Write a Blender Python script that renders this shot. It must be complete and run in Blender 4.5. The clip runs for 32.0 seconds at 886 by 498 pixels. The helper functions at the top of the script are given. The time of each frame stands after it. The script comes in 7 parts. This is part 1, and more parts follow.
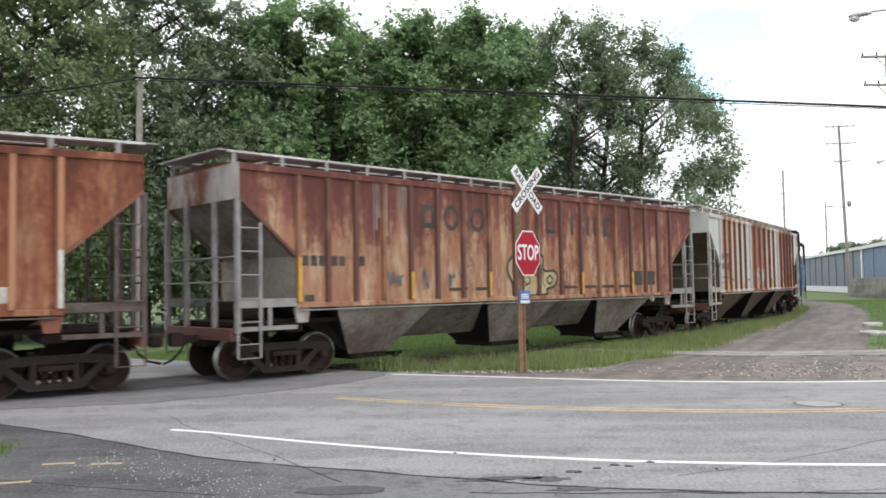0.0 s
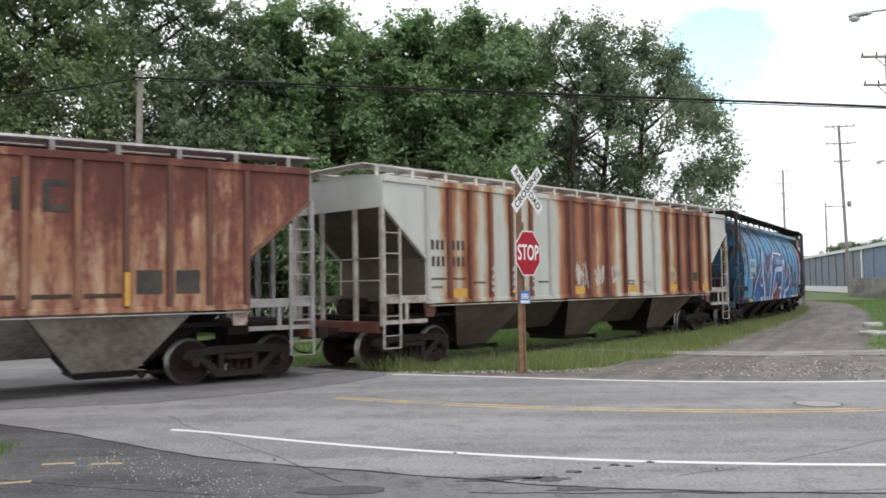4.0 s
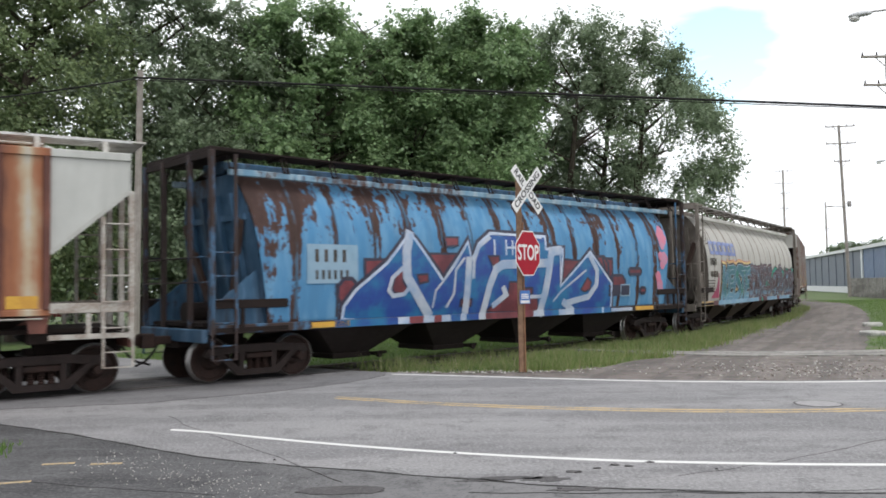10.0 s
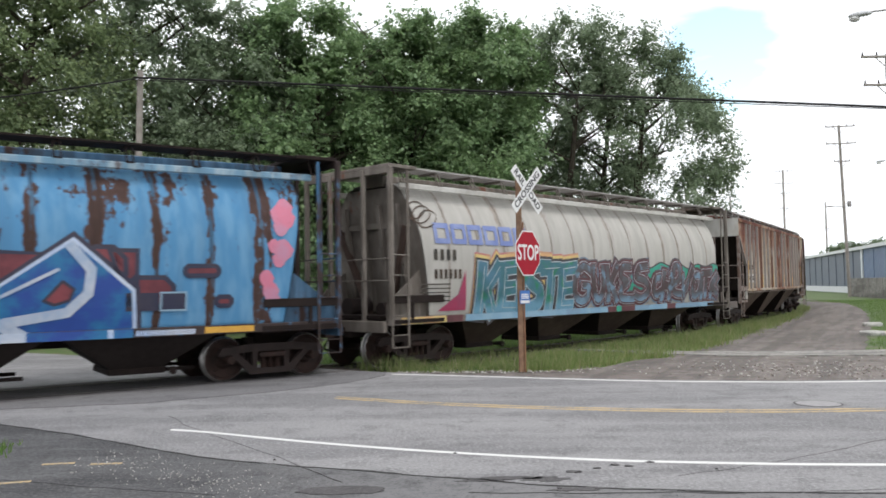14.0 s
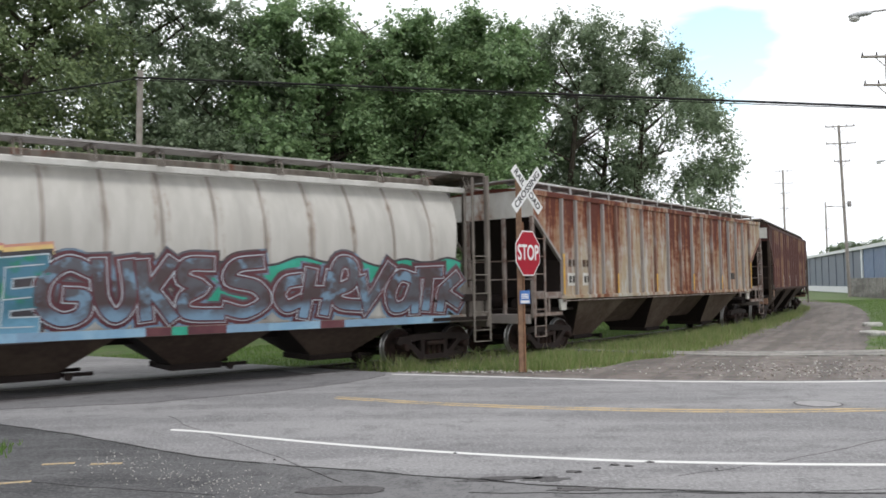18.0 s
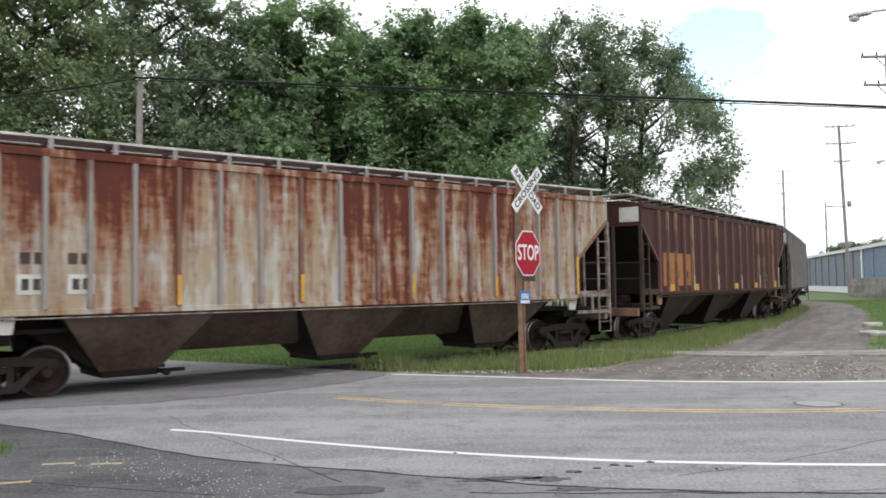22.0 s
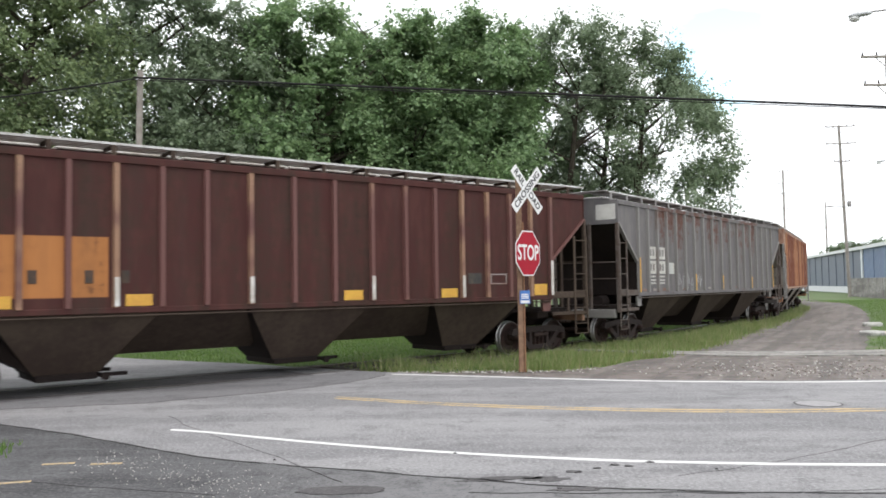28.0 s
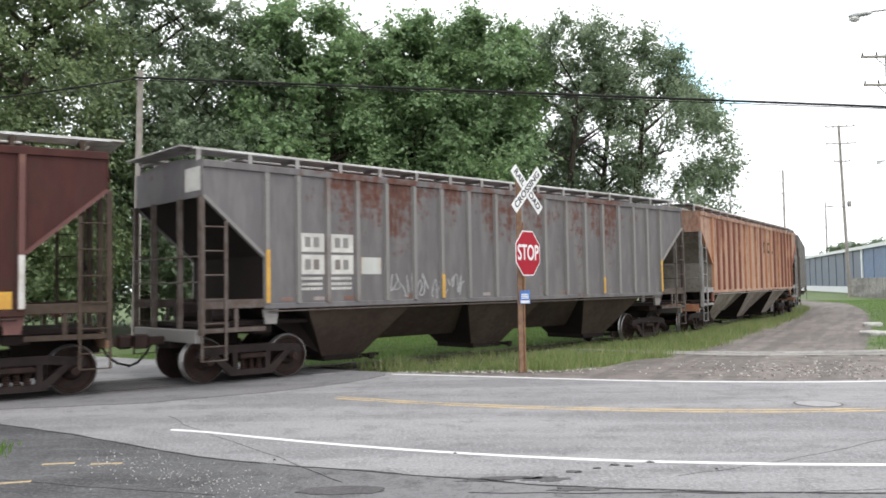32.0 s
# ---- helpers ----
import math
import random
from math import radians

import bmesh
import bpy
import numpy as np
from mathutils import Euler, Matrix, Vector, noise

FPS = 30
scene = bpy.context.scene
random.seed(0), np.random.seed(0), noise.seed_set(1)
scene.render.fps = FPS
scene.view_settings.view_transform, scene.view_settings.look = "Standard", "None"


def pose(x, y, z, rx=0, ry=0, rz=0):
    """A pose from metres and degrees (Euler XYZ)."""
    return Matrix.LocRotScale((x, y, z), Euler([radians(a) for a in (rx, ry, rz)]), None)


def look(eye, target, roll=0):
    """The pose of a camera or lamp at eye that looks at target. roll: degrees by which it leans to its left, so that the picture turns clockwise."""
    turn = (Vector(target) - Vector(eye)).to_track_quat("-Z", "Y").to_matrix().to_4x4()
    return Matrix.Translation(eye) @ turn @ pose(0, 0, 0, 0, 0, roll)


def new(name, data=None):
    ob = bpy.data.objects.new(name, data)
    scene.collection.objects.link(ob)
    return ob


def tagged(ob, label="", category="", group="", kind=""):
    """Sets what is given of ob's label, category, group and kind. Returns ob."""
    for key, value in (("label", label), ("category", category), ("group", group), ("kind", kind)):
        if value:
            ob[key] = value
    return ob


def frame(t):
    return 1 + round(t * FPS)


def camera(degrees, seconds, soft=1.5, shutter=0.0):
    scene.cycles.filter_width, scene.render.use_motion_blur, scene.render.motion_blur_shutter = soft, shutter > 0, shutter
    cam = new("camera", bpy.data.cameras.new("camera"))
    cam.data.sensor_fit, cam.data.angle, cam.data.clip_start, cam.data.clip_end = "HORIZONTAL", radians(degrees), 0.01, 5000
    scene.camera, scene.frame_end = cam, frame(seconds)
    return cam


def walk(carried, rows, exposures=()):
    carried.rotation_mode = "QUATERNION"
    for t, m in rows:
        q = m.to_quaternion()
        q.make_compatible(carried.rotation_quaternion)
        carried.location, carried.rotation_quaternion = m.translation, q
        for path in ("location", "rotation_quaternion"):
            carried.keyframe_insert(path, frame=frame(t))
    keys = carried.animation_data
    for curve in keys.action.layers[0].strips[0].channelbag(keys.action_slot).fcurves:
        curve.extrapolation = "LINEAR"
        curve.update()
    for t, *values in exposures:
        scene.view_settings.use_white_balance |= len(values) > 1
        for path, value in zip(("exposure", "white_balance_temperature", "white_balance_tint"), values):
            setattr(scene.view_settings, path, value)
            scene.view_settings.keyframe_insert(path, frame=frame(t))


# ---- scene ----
EYE = Vector((0.0, 0.0, 1.891))
cam = camera(57.1, 32.0, soft=1.7, shutter=0.5)
_aim = look(EYE, EYE + Vector((0, math.cos(radians(2.64)), math.sin(radians(2.64)))), -0.916)
walk(cam, [(0.0, _aim), (32.0, _aim)], exposures=[(t, e, 6400, 11) for t, e in ((0.0, 0.3), (1.5, 0.2), (3.0, 0.08), (7.0, 0.0), (12.0, 0.09), (17.0, 0.06), (19.0, -0.02), (20.5, 0.08), (24.0, 0.13), (29.0, 0.42), (32.0, 0.46))])

# ---- world, sun ----
SUN_EL, SUN_AZ = 66.0, 146.0      # height over the horizon, and degrees from +y towards +x


def make_world():
    w = bpy.data.worlds.new("overcast_sky")
    scene.world = w
    w.use_nodes = True
    nt = w.node_tree
    nt.nodes.clear()
    N = nt.nodes.new
    out, bg = N("ShaderNodeOutputWorld"), N("ShaderNodeBackground")
    sky = N("ShaderNodeTexSky")
    sky.sky_type, sky.sun_disc = "NISHITA", False
    sky.sun_elevation, sky.sun_rotation = radians(SUN_EL), radians(SUN_AZ)
    gain = N("ShaderNodeMix")
    gain.data_type, gain.blend_type = "RGBA", "MULTIPLY"
    gain.inputs["Factor"].default_value = 1.0
    gain.inputs["B"].default_value = (4.2, 4.0, 3.1, 1)
    tc, mp = N("ShaderNodeTexCoord"), N("ShaderNodeMapping")
    mp.inputs["Scale"].default_value = (1.6, 1.6, 5.0)
    mp.inputs["Location"].default_value = (0.3, 0.0, 0.55)
    no = N("ShaderNodeTexNoise")
    no.inputs["Scale"].default_value, no.inputs["Detail"].default_value = 1.1, 5.0
    ra = N("ShaderNodeValToRGB")
    ra.color_ramp.elements[0].position, ra.color_ramp.elements[1].position = 0.36, 0.60
    mix = N("ShaderNodeMix")
    mix.data_type = "RGBA"
    mix.inputs["B"].default_value = (12.6, 12.9, 13.2, 1)
    L = nt.links.new
    L(tc.outputs["Generated"], mp.inputs["Vector"])
    L(mp.outputs["Vector"], no.inputs["Vector"])
    # a gap in the clouds over the far end of the track
    dot, rng, sub = N("ShaderNodeVectorMath"), N("ShaderNodeMapRange"), N("ShaderNodeMath")
    dot.operation, sub.operation, rng.interpolation_type = "DOT_PRODUCT", "SUBTRACT", "SMOOTHSTEP"
    dot.inputs[1].default_value = Vector((0.312, 0.915, 0.255)).normalized()
    rng.inputs["From Min"].default_value, rng.inputs["From Max"].default_value, rng.inputs["To Max"].default_value = 0.9955, 0.9998, 0.6
    L(tc.outputs["Generated"], dot.inputs[0])
    L(dot.outputs["Value"], rng.inputs["Value"])
    rag, radd = N("ShaderNodeTexNoise"), N("ShaderNodeMath")
    rag.inputs["Scale"].default_value, rag.inputs["Detail"].default_value = 7.0, 5.0
    radd.operation = "MULTIPLY_ADD"
    radd.inputs[1].default_value = 0.8
    L(mp.outputs["Vector"], rag.inputs["Vector"])
    L(rag.outputs["Fac"], radd.inputs[0])
    L(no.outputs["Fac"], radd.inputs[2])
    L(radd.outputs[0], sub.inputs[0])
    L(rng.outputs[0], sub.inputs[1])
    L(sub.outputs[0], ra.inputs["Fac"])
    L(ra.outputs["Color"], mix.inputs["Factor"])
    L(sky.outputs["Color"], gain.inputs["A"])
    L(gain.outputs["Result"], mix.inputs["A"])
    L(mix.outputs["Result"], bg.inputs["Color"])
    bg.inputs["Strength"].default_value = 0.10
    L(bg.outputs["Background"], out.inputs["Surface"])
    sun = bpy.data.lights.new("sun", "SUN")
    sun.energy, sun.angle, sun.color = 1.1, radians(16), (1.0, 0.96, 0.9)
    ob = new("sun", sun)
    el, az = radians(SUN_EL), radians(SUN_AZ)
    d = Vector((math.sin(az) * math.cos(el), math.cos(az) * math.cos(el), math.sin(el)))
    ob.matrix_basis = look(d * 60, (0, 0, 0))


make_world()

# ---- materials ----


class Graph:
    """A small writer of node materials."""

    def __init__(self, name, rough=0.7, metal=0.0):
        self.mat = bpy.data.materials.new(name)
        self.mat.use_nodes = True
        self.nt = self.mat.node_tree
        self.bsdf = self.nt.nodes["Principled BSDF"]
        self.bsdf.inputs["Roughness"].default_value = rough
        self.bsdf.inputs["Metallic"].default_value = metal
        self.tc = self.nt.nodes.new("ShaderNodeTexCoord")

    def node(self, kind):
        return self.nt.nodes.new(kind)

    def put(self, sock, v):
        if hasattr(v, "is_output"):
            self.nt.links.new(v, sock)
        elif isinstance(v, (tuple, list)) and len(v) == 3 and len(sock.default_value) == 4:
            sock.default_value = (*v, 1)
        else:
            sock.default_value = v

    def at(self, sx=1, sy=1, sz=1, src="Object", loc=(0, 0, 0)):
        m = self.node("ShaderNodeMapping")
        m.inputs["Scale"].default_value = (sx, sy, sz)
        m.inputs["Location"].default_value = loc
        self.put(m.inputs["Vector"], self.tc.outputs[src])
        return m.outputs["Vector"]

    def noise(self, scale, detail=4.0, vec=None, rough=0.55):
        n = self.node("ShaderNodeTexNoise")
        n.inputs["Scale"].default_value, n.inputs["Detail"].default_value, n.inputs["Roughness"].default_value = scale, detail, rough
        self.put(n.inputs["Vector"], vec if vec is not None else self.tc.outputs["Object"])
        return n.outputs["Fac"]

    def math(self, op, a, b=0.0, clamp=False):
        n = self.node("ShaderNodeMath")
        n.operation, n.use_clamp = op, clamp
        self.put(n.inputs[0], a)
        self.put(n.inputs[1], b)
        return n.outputs[0]

    def step(self, v, lo, hi, to=1.0):
        n = self.node("ShaderNodeMapRange")
        n.interpolation_type = "SMOOTHSTEP"
        self.put(n.inputs["Value"], v)
        n.inputs["From Min"].default_value, n.inputs["From Max"].default_value, n.inputs["To Max"].default_value = lo, hi, to
        return n.outputs[0]

    def mix(self, a, b, f, how="MIX"):
        n = self.node("ShaderNodeMix")
        n.data_type, n.blend_type = "RGBA", how
        self.put(n.inputs["Factor"], f)
        self.put(n.inputs["A"], a)
        self.put(n.inputs["B"], b)
        return n.outputs["Result"]

    def axis(self, src="Object"):
        n = self.node("ShaderNodeSeparateXYZ")
        self.put(n.inputs[0], self.tc.outputs[src])
        return n.outputs[0], n.outputs[1], n.outputs[2]

    def random(self):
        return self.node("ShaderNodeObjectInfo").outputs["Random"]

    def done(self, colour, bump=None, strength=0.3, dist=0.01, rough=None):
        self.put(self.bsdf.inputs["Base Color"], colour)
        if rough is not None:
            self.put(self.bsdf.inputs["Roughness"], rough)
        if bump is not None:
            b = self.node("ShaderNodeBump")
            b.inputs["Strength"].default_value, b.inputs["Distance"].default_value = strength, dist
            self.put(b.inputs["Height"], bump)
            self.put(self.bsdf.inputs["Normal"], b.outputs["Normal"])
        return self.mat


def plain(name, a, b=None, rough=0.7, metal=0.0, scale=3.0, strength=0.2):
    """Two tones of one surface, mixed at two scales, with a fine relief."""
    g = Graph(name, rough, metal)
    g.bsdf.inputs["Specular IOR Level"].default_value = 0.5 if rough < 0.6 else 0.22
    b = b or tuple(c * 0.7 for c in a)
    n1, n2 = g.noise(scale, 5), g.noise(scale * 9, 3)
    f = g.step(g.math("ADD", g.math("MULTIPLY", n1, 0.65), g.math("MULTIPLY", n2, 0.35)), 0.35, 0.65)
    return g.done(g.mix(a, b, f), n2, strength, 0.01)


# side posts of the ribbed hoppers stand closer together towards the ends
HALF_POSTS = (0.5, 1.5, 2.45, 3.34, 4.2, 5.04, 5.84, 6.6, 7.36)
POSTS = tuple(-u for u in reversed(HALF_POSTS)) + HALF_POSTS
PITCH = 0.9


def stepped(g, x, edges, values):
    """A value that changes in steps along x, one for each stretch between edges."""
    ramp = g.node("ShaderNodeValToRGB")
    cr = ramp.color_ramp
    cr.interpolation = "CONSTANT"
    while len(cr.elements) < len(values):
        cr.elements.new(0.5)
    for k in range(len(values)):
        cr.elements[k].position = 0.0 if k == 0 else (edges[k - 1] + 10) / 20
    for k, v in enumerate(values):
        cr.elements[k].color = (v, v, v, 1)
    g.put(ramp.inputs["Fac"], g.math("DIVIDE", g.math("ADD", x, 10.0), 20.0))
    return ramp.outputs["Color"]


def car_paint(name, paint, rust=(0.17, 0.05, 0.022), deep=(0.07, 0.024, 0.014), pale=None, amount=0.5, band=0.0, hot=(99, 1), top=0.3,
              grime=0.25, streak=0.5, patch=None, pitch=PITCH, soft=0.1, freq=3.4, grain=0.8, heat=0.3, width=1.0, bays=None):
    """Weathered car paint: vertical rust streaks, rust beside the posts, worse below the eaves and round hot[0]."""
    g = Graph(name, 0.62)
    x, y, z = g.axis()
    big = g.noise(0.42, 3, g.at(1, 1, 0.7))
    st = g.noise(1.0, 7, g.at(freq, 1.0, 0.42), 0.62)
    fine = g.noise(7.0, 6, g.at(1, 1, 0.6), 0.65)
    dev = lambda q, k: g.math("MULTIPLY", g.math("SUBTRACT", q, 0.5), k)
    v = g.math("ADD", dev(big, 1.1), dev(st, 2.2 * streak))
    v = g.math("ADD", v, dev(fine, grain))
    v = g.math("ADD", v, g.math("MULTIPLY", g.math("SUBTRACT", g.step(z, 2.0, 4.5), 0.5), top * 0.5))
    if band:
        p = g.math("ADD", g.math("DIVIDE", x, pitch), 100.0 + 6.8 / pitch)
        cell = g.math("ROUND", p)
        wn = g.node("ShaderNodeTexWhiteNoise")
        wn.noise_dimensions = "1D"
        g.put(wn.inputs["W"], cell)
        d = g.math("ABSOLUTE", g.math("SUBTRACT", p, cell))
        near = g.step(g.math("SUBTRACT", d, g.math("MULTIPLY", wn.outputs["Value"], 0.26 * width)), 0.27 * width, 0.05 * width)
        near = g.math("MULTIPLY", near, g.math("ADD", 0.3, g.math("MULTIPLY", st, 1.4)))
        v = g.math("ADD", v, g.math("MULTIPLY", near, band))
    if bays:
        v = g.math("ADD", v, g.math("SUBTRACT", stepped(g, x, POSTS, [b + 0.5 for b in bays]), 0.5))
        v = g.math("ADD", v, dev(g.noise(1.0, 4, g.at(2.2, 1, 7.0)), 0.5))
    if hot[0] < 50:
        h = g.step(g.math("ABSOLUTE", g.math("SUBTRACT", x, hot[0])), hot[1], hot[1] * 0.35)
        v = g.math("ADD", v, g.math("MULTIPLY", h, heat))
    t0 = 0.9 * (0.5 - amount)
    f1, f2 = g.step(v, t0 - soft, t0 + soft), g.step(v, t0 + 0.08, t0 + 0.42)
    base = g.mix(paint, pale or tuple(min(1, c * 1.35 + 0.03) for c in paint), g.step(g.noise(2.2, 5, g.at(2, 1, 0.5)), 0.4, 0.66))
    if patch:
        (x0, x1, z0, z1), pc = patch
        inx = g.math("MULTIPLY", g.step(x, x0, x0 + 0.03), g.step(x, x1, x1 - 0.03))
        inz = g.math("MULTIPLY", g.step(z, z0, z0 + 0.03), g.step(z, z1, z1 - 0.03))
        base = g.mix(base, pc, g.math("MULTIPLY", inx, inz))
        f1 = g.math("MULTIPLY", f1, g.math("SUBTRACT", 1.0, g.math("MULTIPLY", g.math("MULTIPLY", inx, inz), 0.75)))
    c = g.mix(base, rust, f1)
    c = g.mix(c, deep, f2)
    dirt = g.math("MULTIPLY", g.step(g.noise(1.3, 6, g.at(2.2, 1, 0.3)), 0.42, 0.75), grime)
    c = g.mix(c, (0.045, 0.038, 0.032), dirt)
    g.bsdf.inputs["Specular IOR Level"].default_value = 0.2
    return g.done(c, fine, 0.25, 0.012, 0.7)


# how far rust has crept from each side post of the white car, in shares of a bay
CREEP = (0.05, 0.32, 0.34, 0.22, 0.28, 0.22, 0.06, 0.58, 0.52, 0.5, 0.28, 0.3, 0.1, 0.42, 0.5, 0.58, 0.48, 0.28)


# how much each bay between the posts has rusted as a whole
C_BAYS = (-0.3, -0.05, 0.06, 0.02, -0.08, -0.1, -0.12, 0.03, 0.1, 0.08, 0.05, -0.1, -0.1, -0.03, -0.05, 0.1, 0.06, -0.03, -0.3)
F_BAYS = (0.16, 0.06, 0.02, 0.14, 0.1, -0.02, -0.05, -0.04, 0.08, 0.22, 0.24, 0.06, 0.06, 0.02, 0.1, -0.06, 0.0, -0.14, -0.22)
G_BAYS = (0.1, 0.0, 0.05, -0.05, 0.1, 0.0, 0.05, 0.0, 0.26, 0.08, 0.14, -0.1, -0.12, -0.02, -0.06, -0.12, 0.0, -0.05, 0.0)
H_BAYS = (-0.2, -0.2, -0.05, 0.1, 0.08, 0.16, 0.02, 0.08, 0.18, 0.14, 0.1, 0.02, 0.14, 0.05, 0.1, 0.0, -0.05, -0.1, -0.15)


def band_paint(name, paint, pale, rust, deep):
    """White paint with rust that spreads softly from the side posts, cream at its edge and maroon at its core."""
    g = Graph(name, 0.62)
    x, y, z = g.axis()
    # the post before and the post after each place, and how far the rust has crept from them
    lo, hi = (POSTS[0] - 1.3,) + POSTS, POSTS + (POSTS[-1] + 1.3,)
    at = lambda us: g.math("SUBTRACT", g.math("MULTIPLY", stepped(g, x, POSTS, [(u + 10) / 20 for u in us]), 20.0), 10.0)
    before = g.math("SUBTRACT", stepped(g, x, POSTS, CREEP[:1] + CREEP), g.math("DIVIDE", g.math("SUBTRACT", x, at(lo)), 0.95))
    after = g.math("SUBTRACT", stepped(g, x, POSTS, CREEP + CREEP[-1:]), g.math("DIVIDE", g.math("SUBTRACT", at(hi), x), 0.95))
    big = g.noise(1.5, 5, g.at(1.1, 1, 0.75))
    st = g.noise(1.0, 6, g.at(7.0, 1, 0.35), 0.6)
    fine = g.noise(9.0, 5, g.at(1, 1, 0.5))
    dev = lambda s, k: g.math("MULTIPLY", g.math("SUBTRACT", s, 0.5), k)
    v = g.math("MAXIMUM", before, after)
    v = g.math("ADD", v, g.math("SUBTRACT", stepped(g, x, POSTS, [b + 0.5 for b in C_BAYS]), 0.5))
    v = g.math("ADD", v, dev(big, 0.5))
    v = g.math("ADD", v, dev(st, 0.22))
    v = g.math("ADD", v, dev(fine, 0.07))
    v = g.math("ADD", v, g.math("MULTIPLY", g.step(z, 2.9, 4.4), 0.07))
    inside = g.math("MULTIPLY", g.step(x, 7.5, 7.42), g.step(x, -7.5, -7.42))
    v = g.math("SUBTRACT", v, g.math("SUBTRACT", 1.0, inside))
    c = g.mix(paint, tuple(k * 1.1 for k in paint), g.step(big, 0.35, 0.65))
    c = g.mix(c, pale, g.step(v, -0.12, 0.06))
    c = g.mix(c, rust, g.step(v, 0.0, 0.24))
    c = g.mix(c, deep, g.step(v, 0.22, 0.5))
    c = g.mix(c, (0.06, 0.05, 0.04), g.math("MULTIPLY", g.step(g.noise(1.3, 6, g.at(2.2, 1, 0.3)), 0.45, 0.8), 0.14))
    return g.done(c, fine, 0.2, 0.01)


def rib_paint(name, a, b, share=0.5, streak=1.0):
    """Posts that differ from one another: each leans to one of two tones, streaked along its length."""
    g = Graph(name, 0.62)
    r = g.random()
    st = g.noise(1.0, 6, g.at(2.0, 2.0, 0.9))
    lg = g.noise(0.8, 3, g.at(0.2, 0.2, 1.0))
    v = g.math("ADD", g.math("MULTIPLY", g.math("SUBTRACT", st, 0.5), streak), g.math("MULTIPLY", g.math("SUBTRACT", lg, 0.5), 1.2))
    v = g.math("ADD", v, r)
    fine = g.noise(14, 5)
    c = g.mix(a, b, g.step(v, share - 0.2, share + 0.2))
    c = g.mix(c, (0.05, 0.03, 0.022), g.math("MULTIPLY", g.step(fine, 0.55, 0.8), 0.5))
    return g.done(c, fine, 0.2, 0.008)


M = {}


def materials():
    M["a_paint"] = car_paint("rusted_brown_paint", (0.30, 0.125, 0.065), (0.19, 0.06, 0.034), (0.11, 0.04, 0.025), pale=(0.40, 0.23, 0.13), amount=0.6, top=0.9, soft=0.25, streak=0.5)
    M["b_paint"] = car_paint("faded_red_paint", (0.33, 0.165, 0.098), (0.185, 0.07, 0.053), (0.115, 0.044, 0.037), pale=(0.47, 0.32, 0.21), amount=0.6, top=1.1, streak=0.6, soft=0.2, grime=0.14, freq=4.0)
    M["c_paint"] = band_paint("white_paint_with_rust_bands", (0.45, 0.455, 0.43), (0.44, 0.35, 0.235), (0.31, 0.115, 0.05), (0.11, 0.036, 0.025))
    M["f_paint"] = car_paint("chalky_paint_eaten_by_rust", (0.365, 0.29, 0.20), (0.23, 0.078, 0.032), (0.105, 0.03, 0.02), pale=(0.46, 0.445, 0.41), amount=0.54, top=0.9, streak=0.85, soft=0.34, grime=0.16, freq=5.0, grain=0.55, bays=F_BAYS)
    M["g_paint"] = car_paint("oxide_brown_paint", (0.058, 0.0195, 0.0175), (0.044, 0.024, 0.0175), (0.032, 0.0165, 0.0143), pale=(0.072, 0.026, 0.022), amount=0.36, top=0.0, soft=0.3, grime=0.2, bays=G_BAYS, patch=((-6.95, -4.32, 1.78, 2.92), (0.40, 0.165, 0.055)))
    M["h_paint"] = car_paint("dull_grey_paint", (0.14, 0.131, 0.134), (0.115, 0.052, 0.038), (0.07, 0.028, 0.022), pale=(0.17, 0.16, 0.157), amount=0.21, top=0.9, grime=0.2, streak=0.35, soft=0.16, freq=2.2, grain=0.9, bays=H_BAYS)
    M["i_paint"] = car_paint("faded_orange_paint", (0.38, 0.225, 0.16), (0.25, 0.13, 0.09), (0.14, 0.065, 0.05), pale=(0.44, 0.31, 0.235), amount=0.42, top=0.6, streak=0.6, soft=0.2)
    M["d_paint"] = car_paint("sky_blue_paint_flaked_to_rust", (0.08, 0.23, 0.41), (0.07, 0.04, 0.034), (0.05, 0.029, 0.025), pale=(0.13, 0.29, 0.46), amount=0.22, top=1.0, band=0.42, pitch=1.06, grime=0.16, streak=0.8, soft=0.06, freq=2.6, grain=1.3, width=0.5, hot=(-7.4, 1.3), heat=0.4)
    M["d_dark"] = car_paint("navy_blue_paint", (0.045, 0.105, 0.18), (0.05, 0.028, 0.022), (0.035, 0.021, 0.018), amount=0.3, grime=0.6)
    M["d_trim"] = car_paint("scuffed_blue_trim_paint", (0.045, 0.115, 0.205), (0.05, 0.035, 0.033), (0.04, 0.03, 0.028), amount=0.66, grime=0.4)
    M["d_seam"] = car_paint("blue_and_rust_weld_seams", (0.045, 0.10, 0.165), (0.06, 0.034, 0.028), (0.045, 0.028, 0.024), amount=0.5, grime=0.3, streak=0.9)
    M["e_paint"] = car_paint("cream_grey_paint", (0.42, 0.405, 0.375), (0.29, 0.245, 0.205), (0.21, 0.17, 0.14), pale=(0.46, 0.445, 0.415), amount=0.0, top=0.3, band=0.32, pitch=1.06, grime=0.15, streak=0.3, soft=0.25, width=0.5)
    M["e_seam"] = car_paint("dusty_weld_seams", (0.25, 0.225, 0.2), (0.19, 0.15, 0.12), (0.14, 0.11, 0.09), amount=0.3, grime=0.2)
    M["e_dark"] = car_paint("dusty_grey_brown_paint", (0.15, 0.13, 0.112), amount=0.2, grime=0.5)
    M["hop_light"] = plain("grimy_pale_grey_hopper", (0.32, 0.29, 0.255), (0.15, 0.115, 0.092), 0.85, 0.0, 0.9)
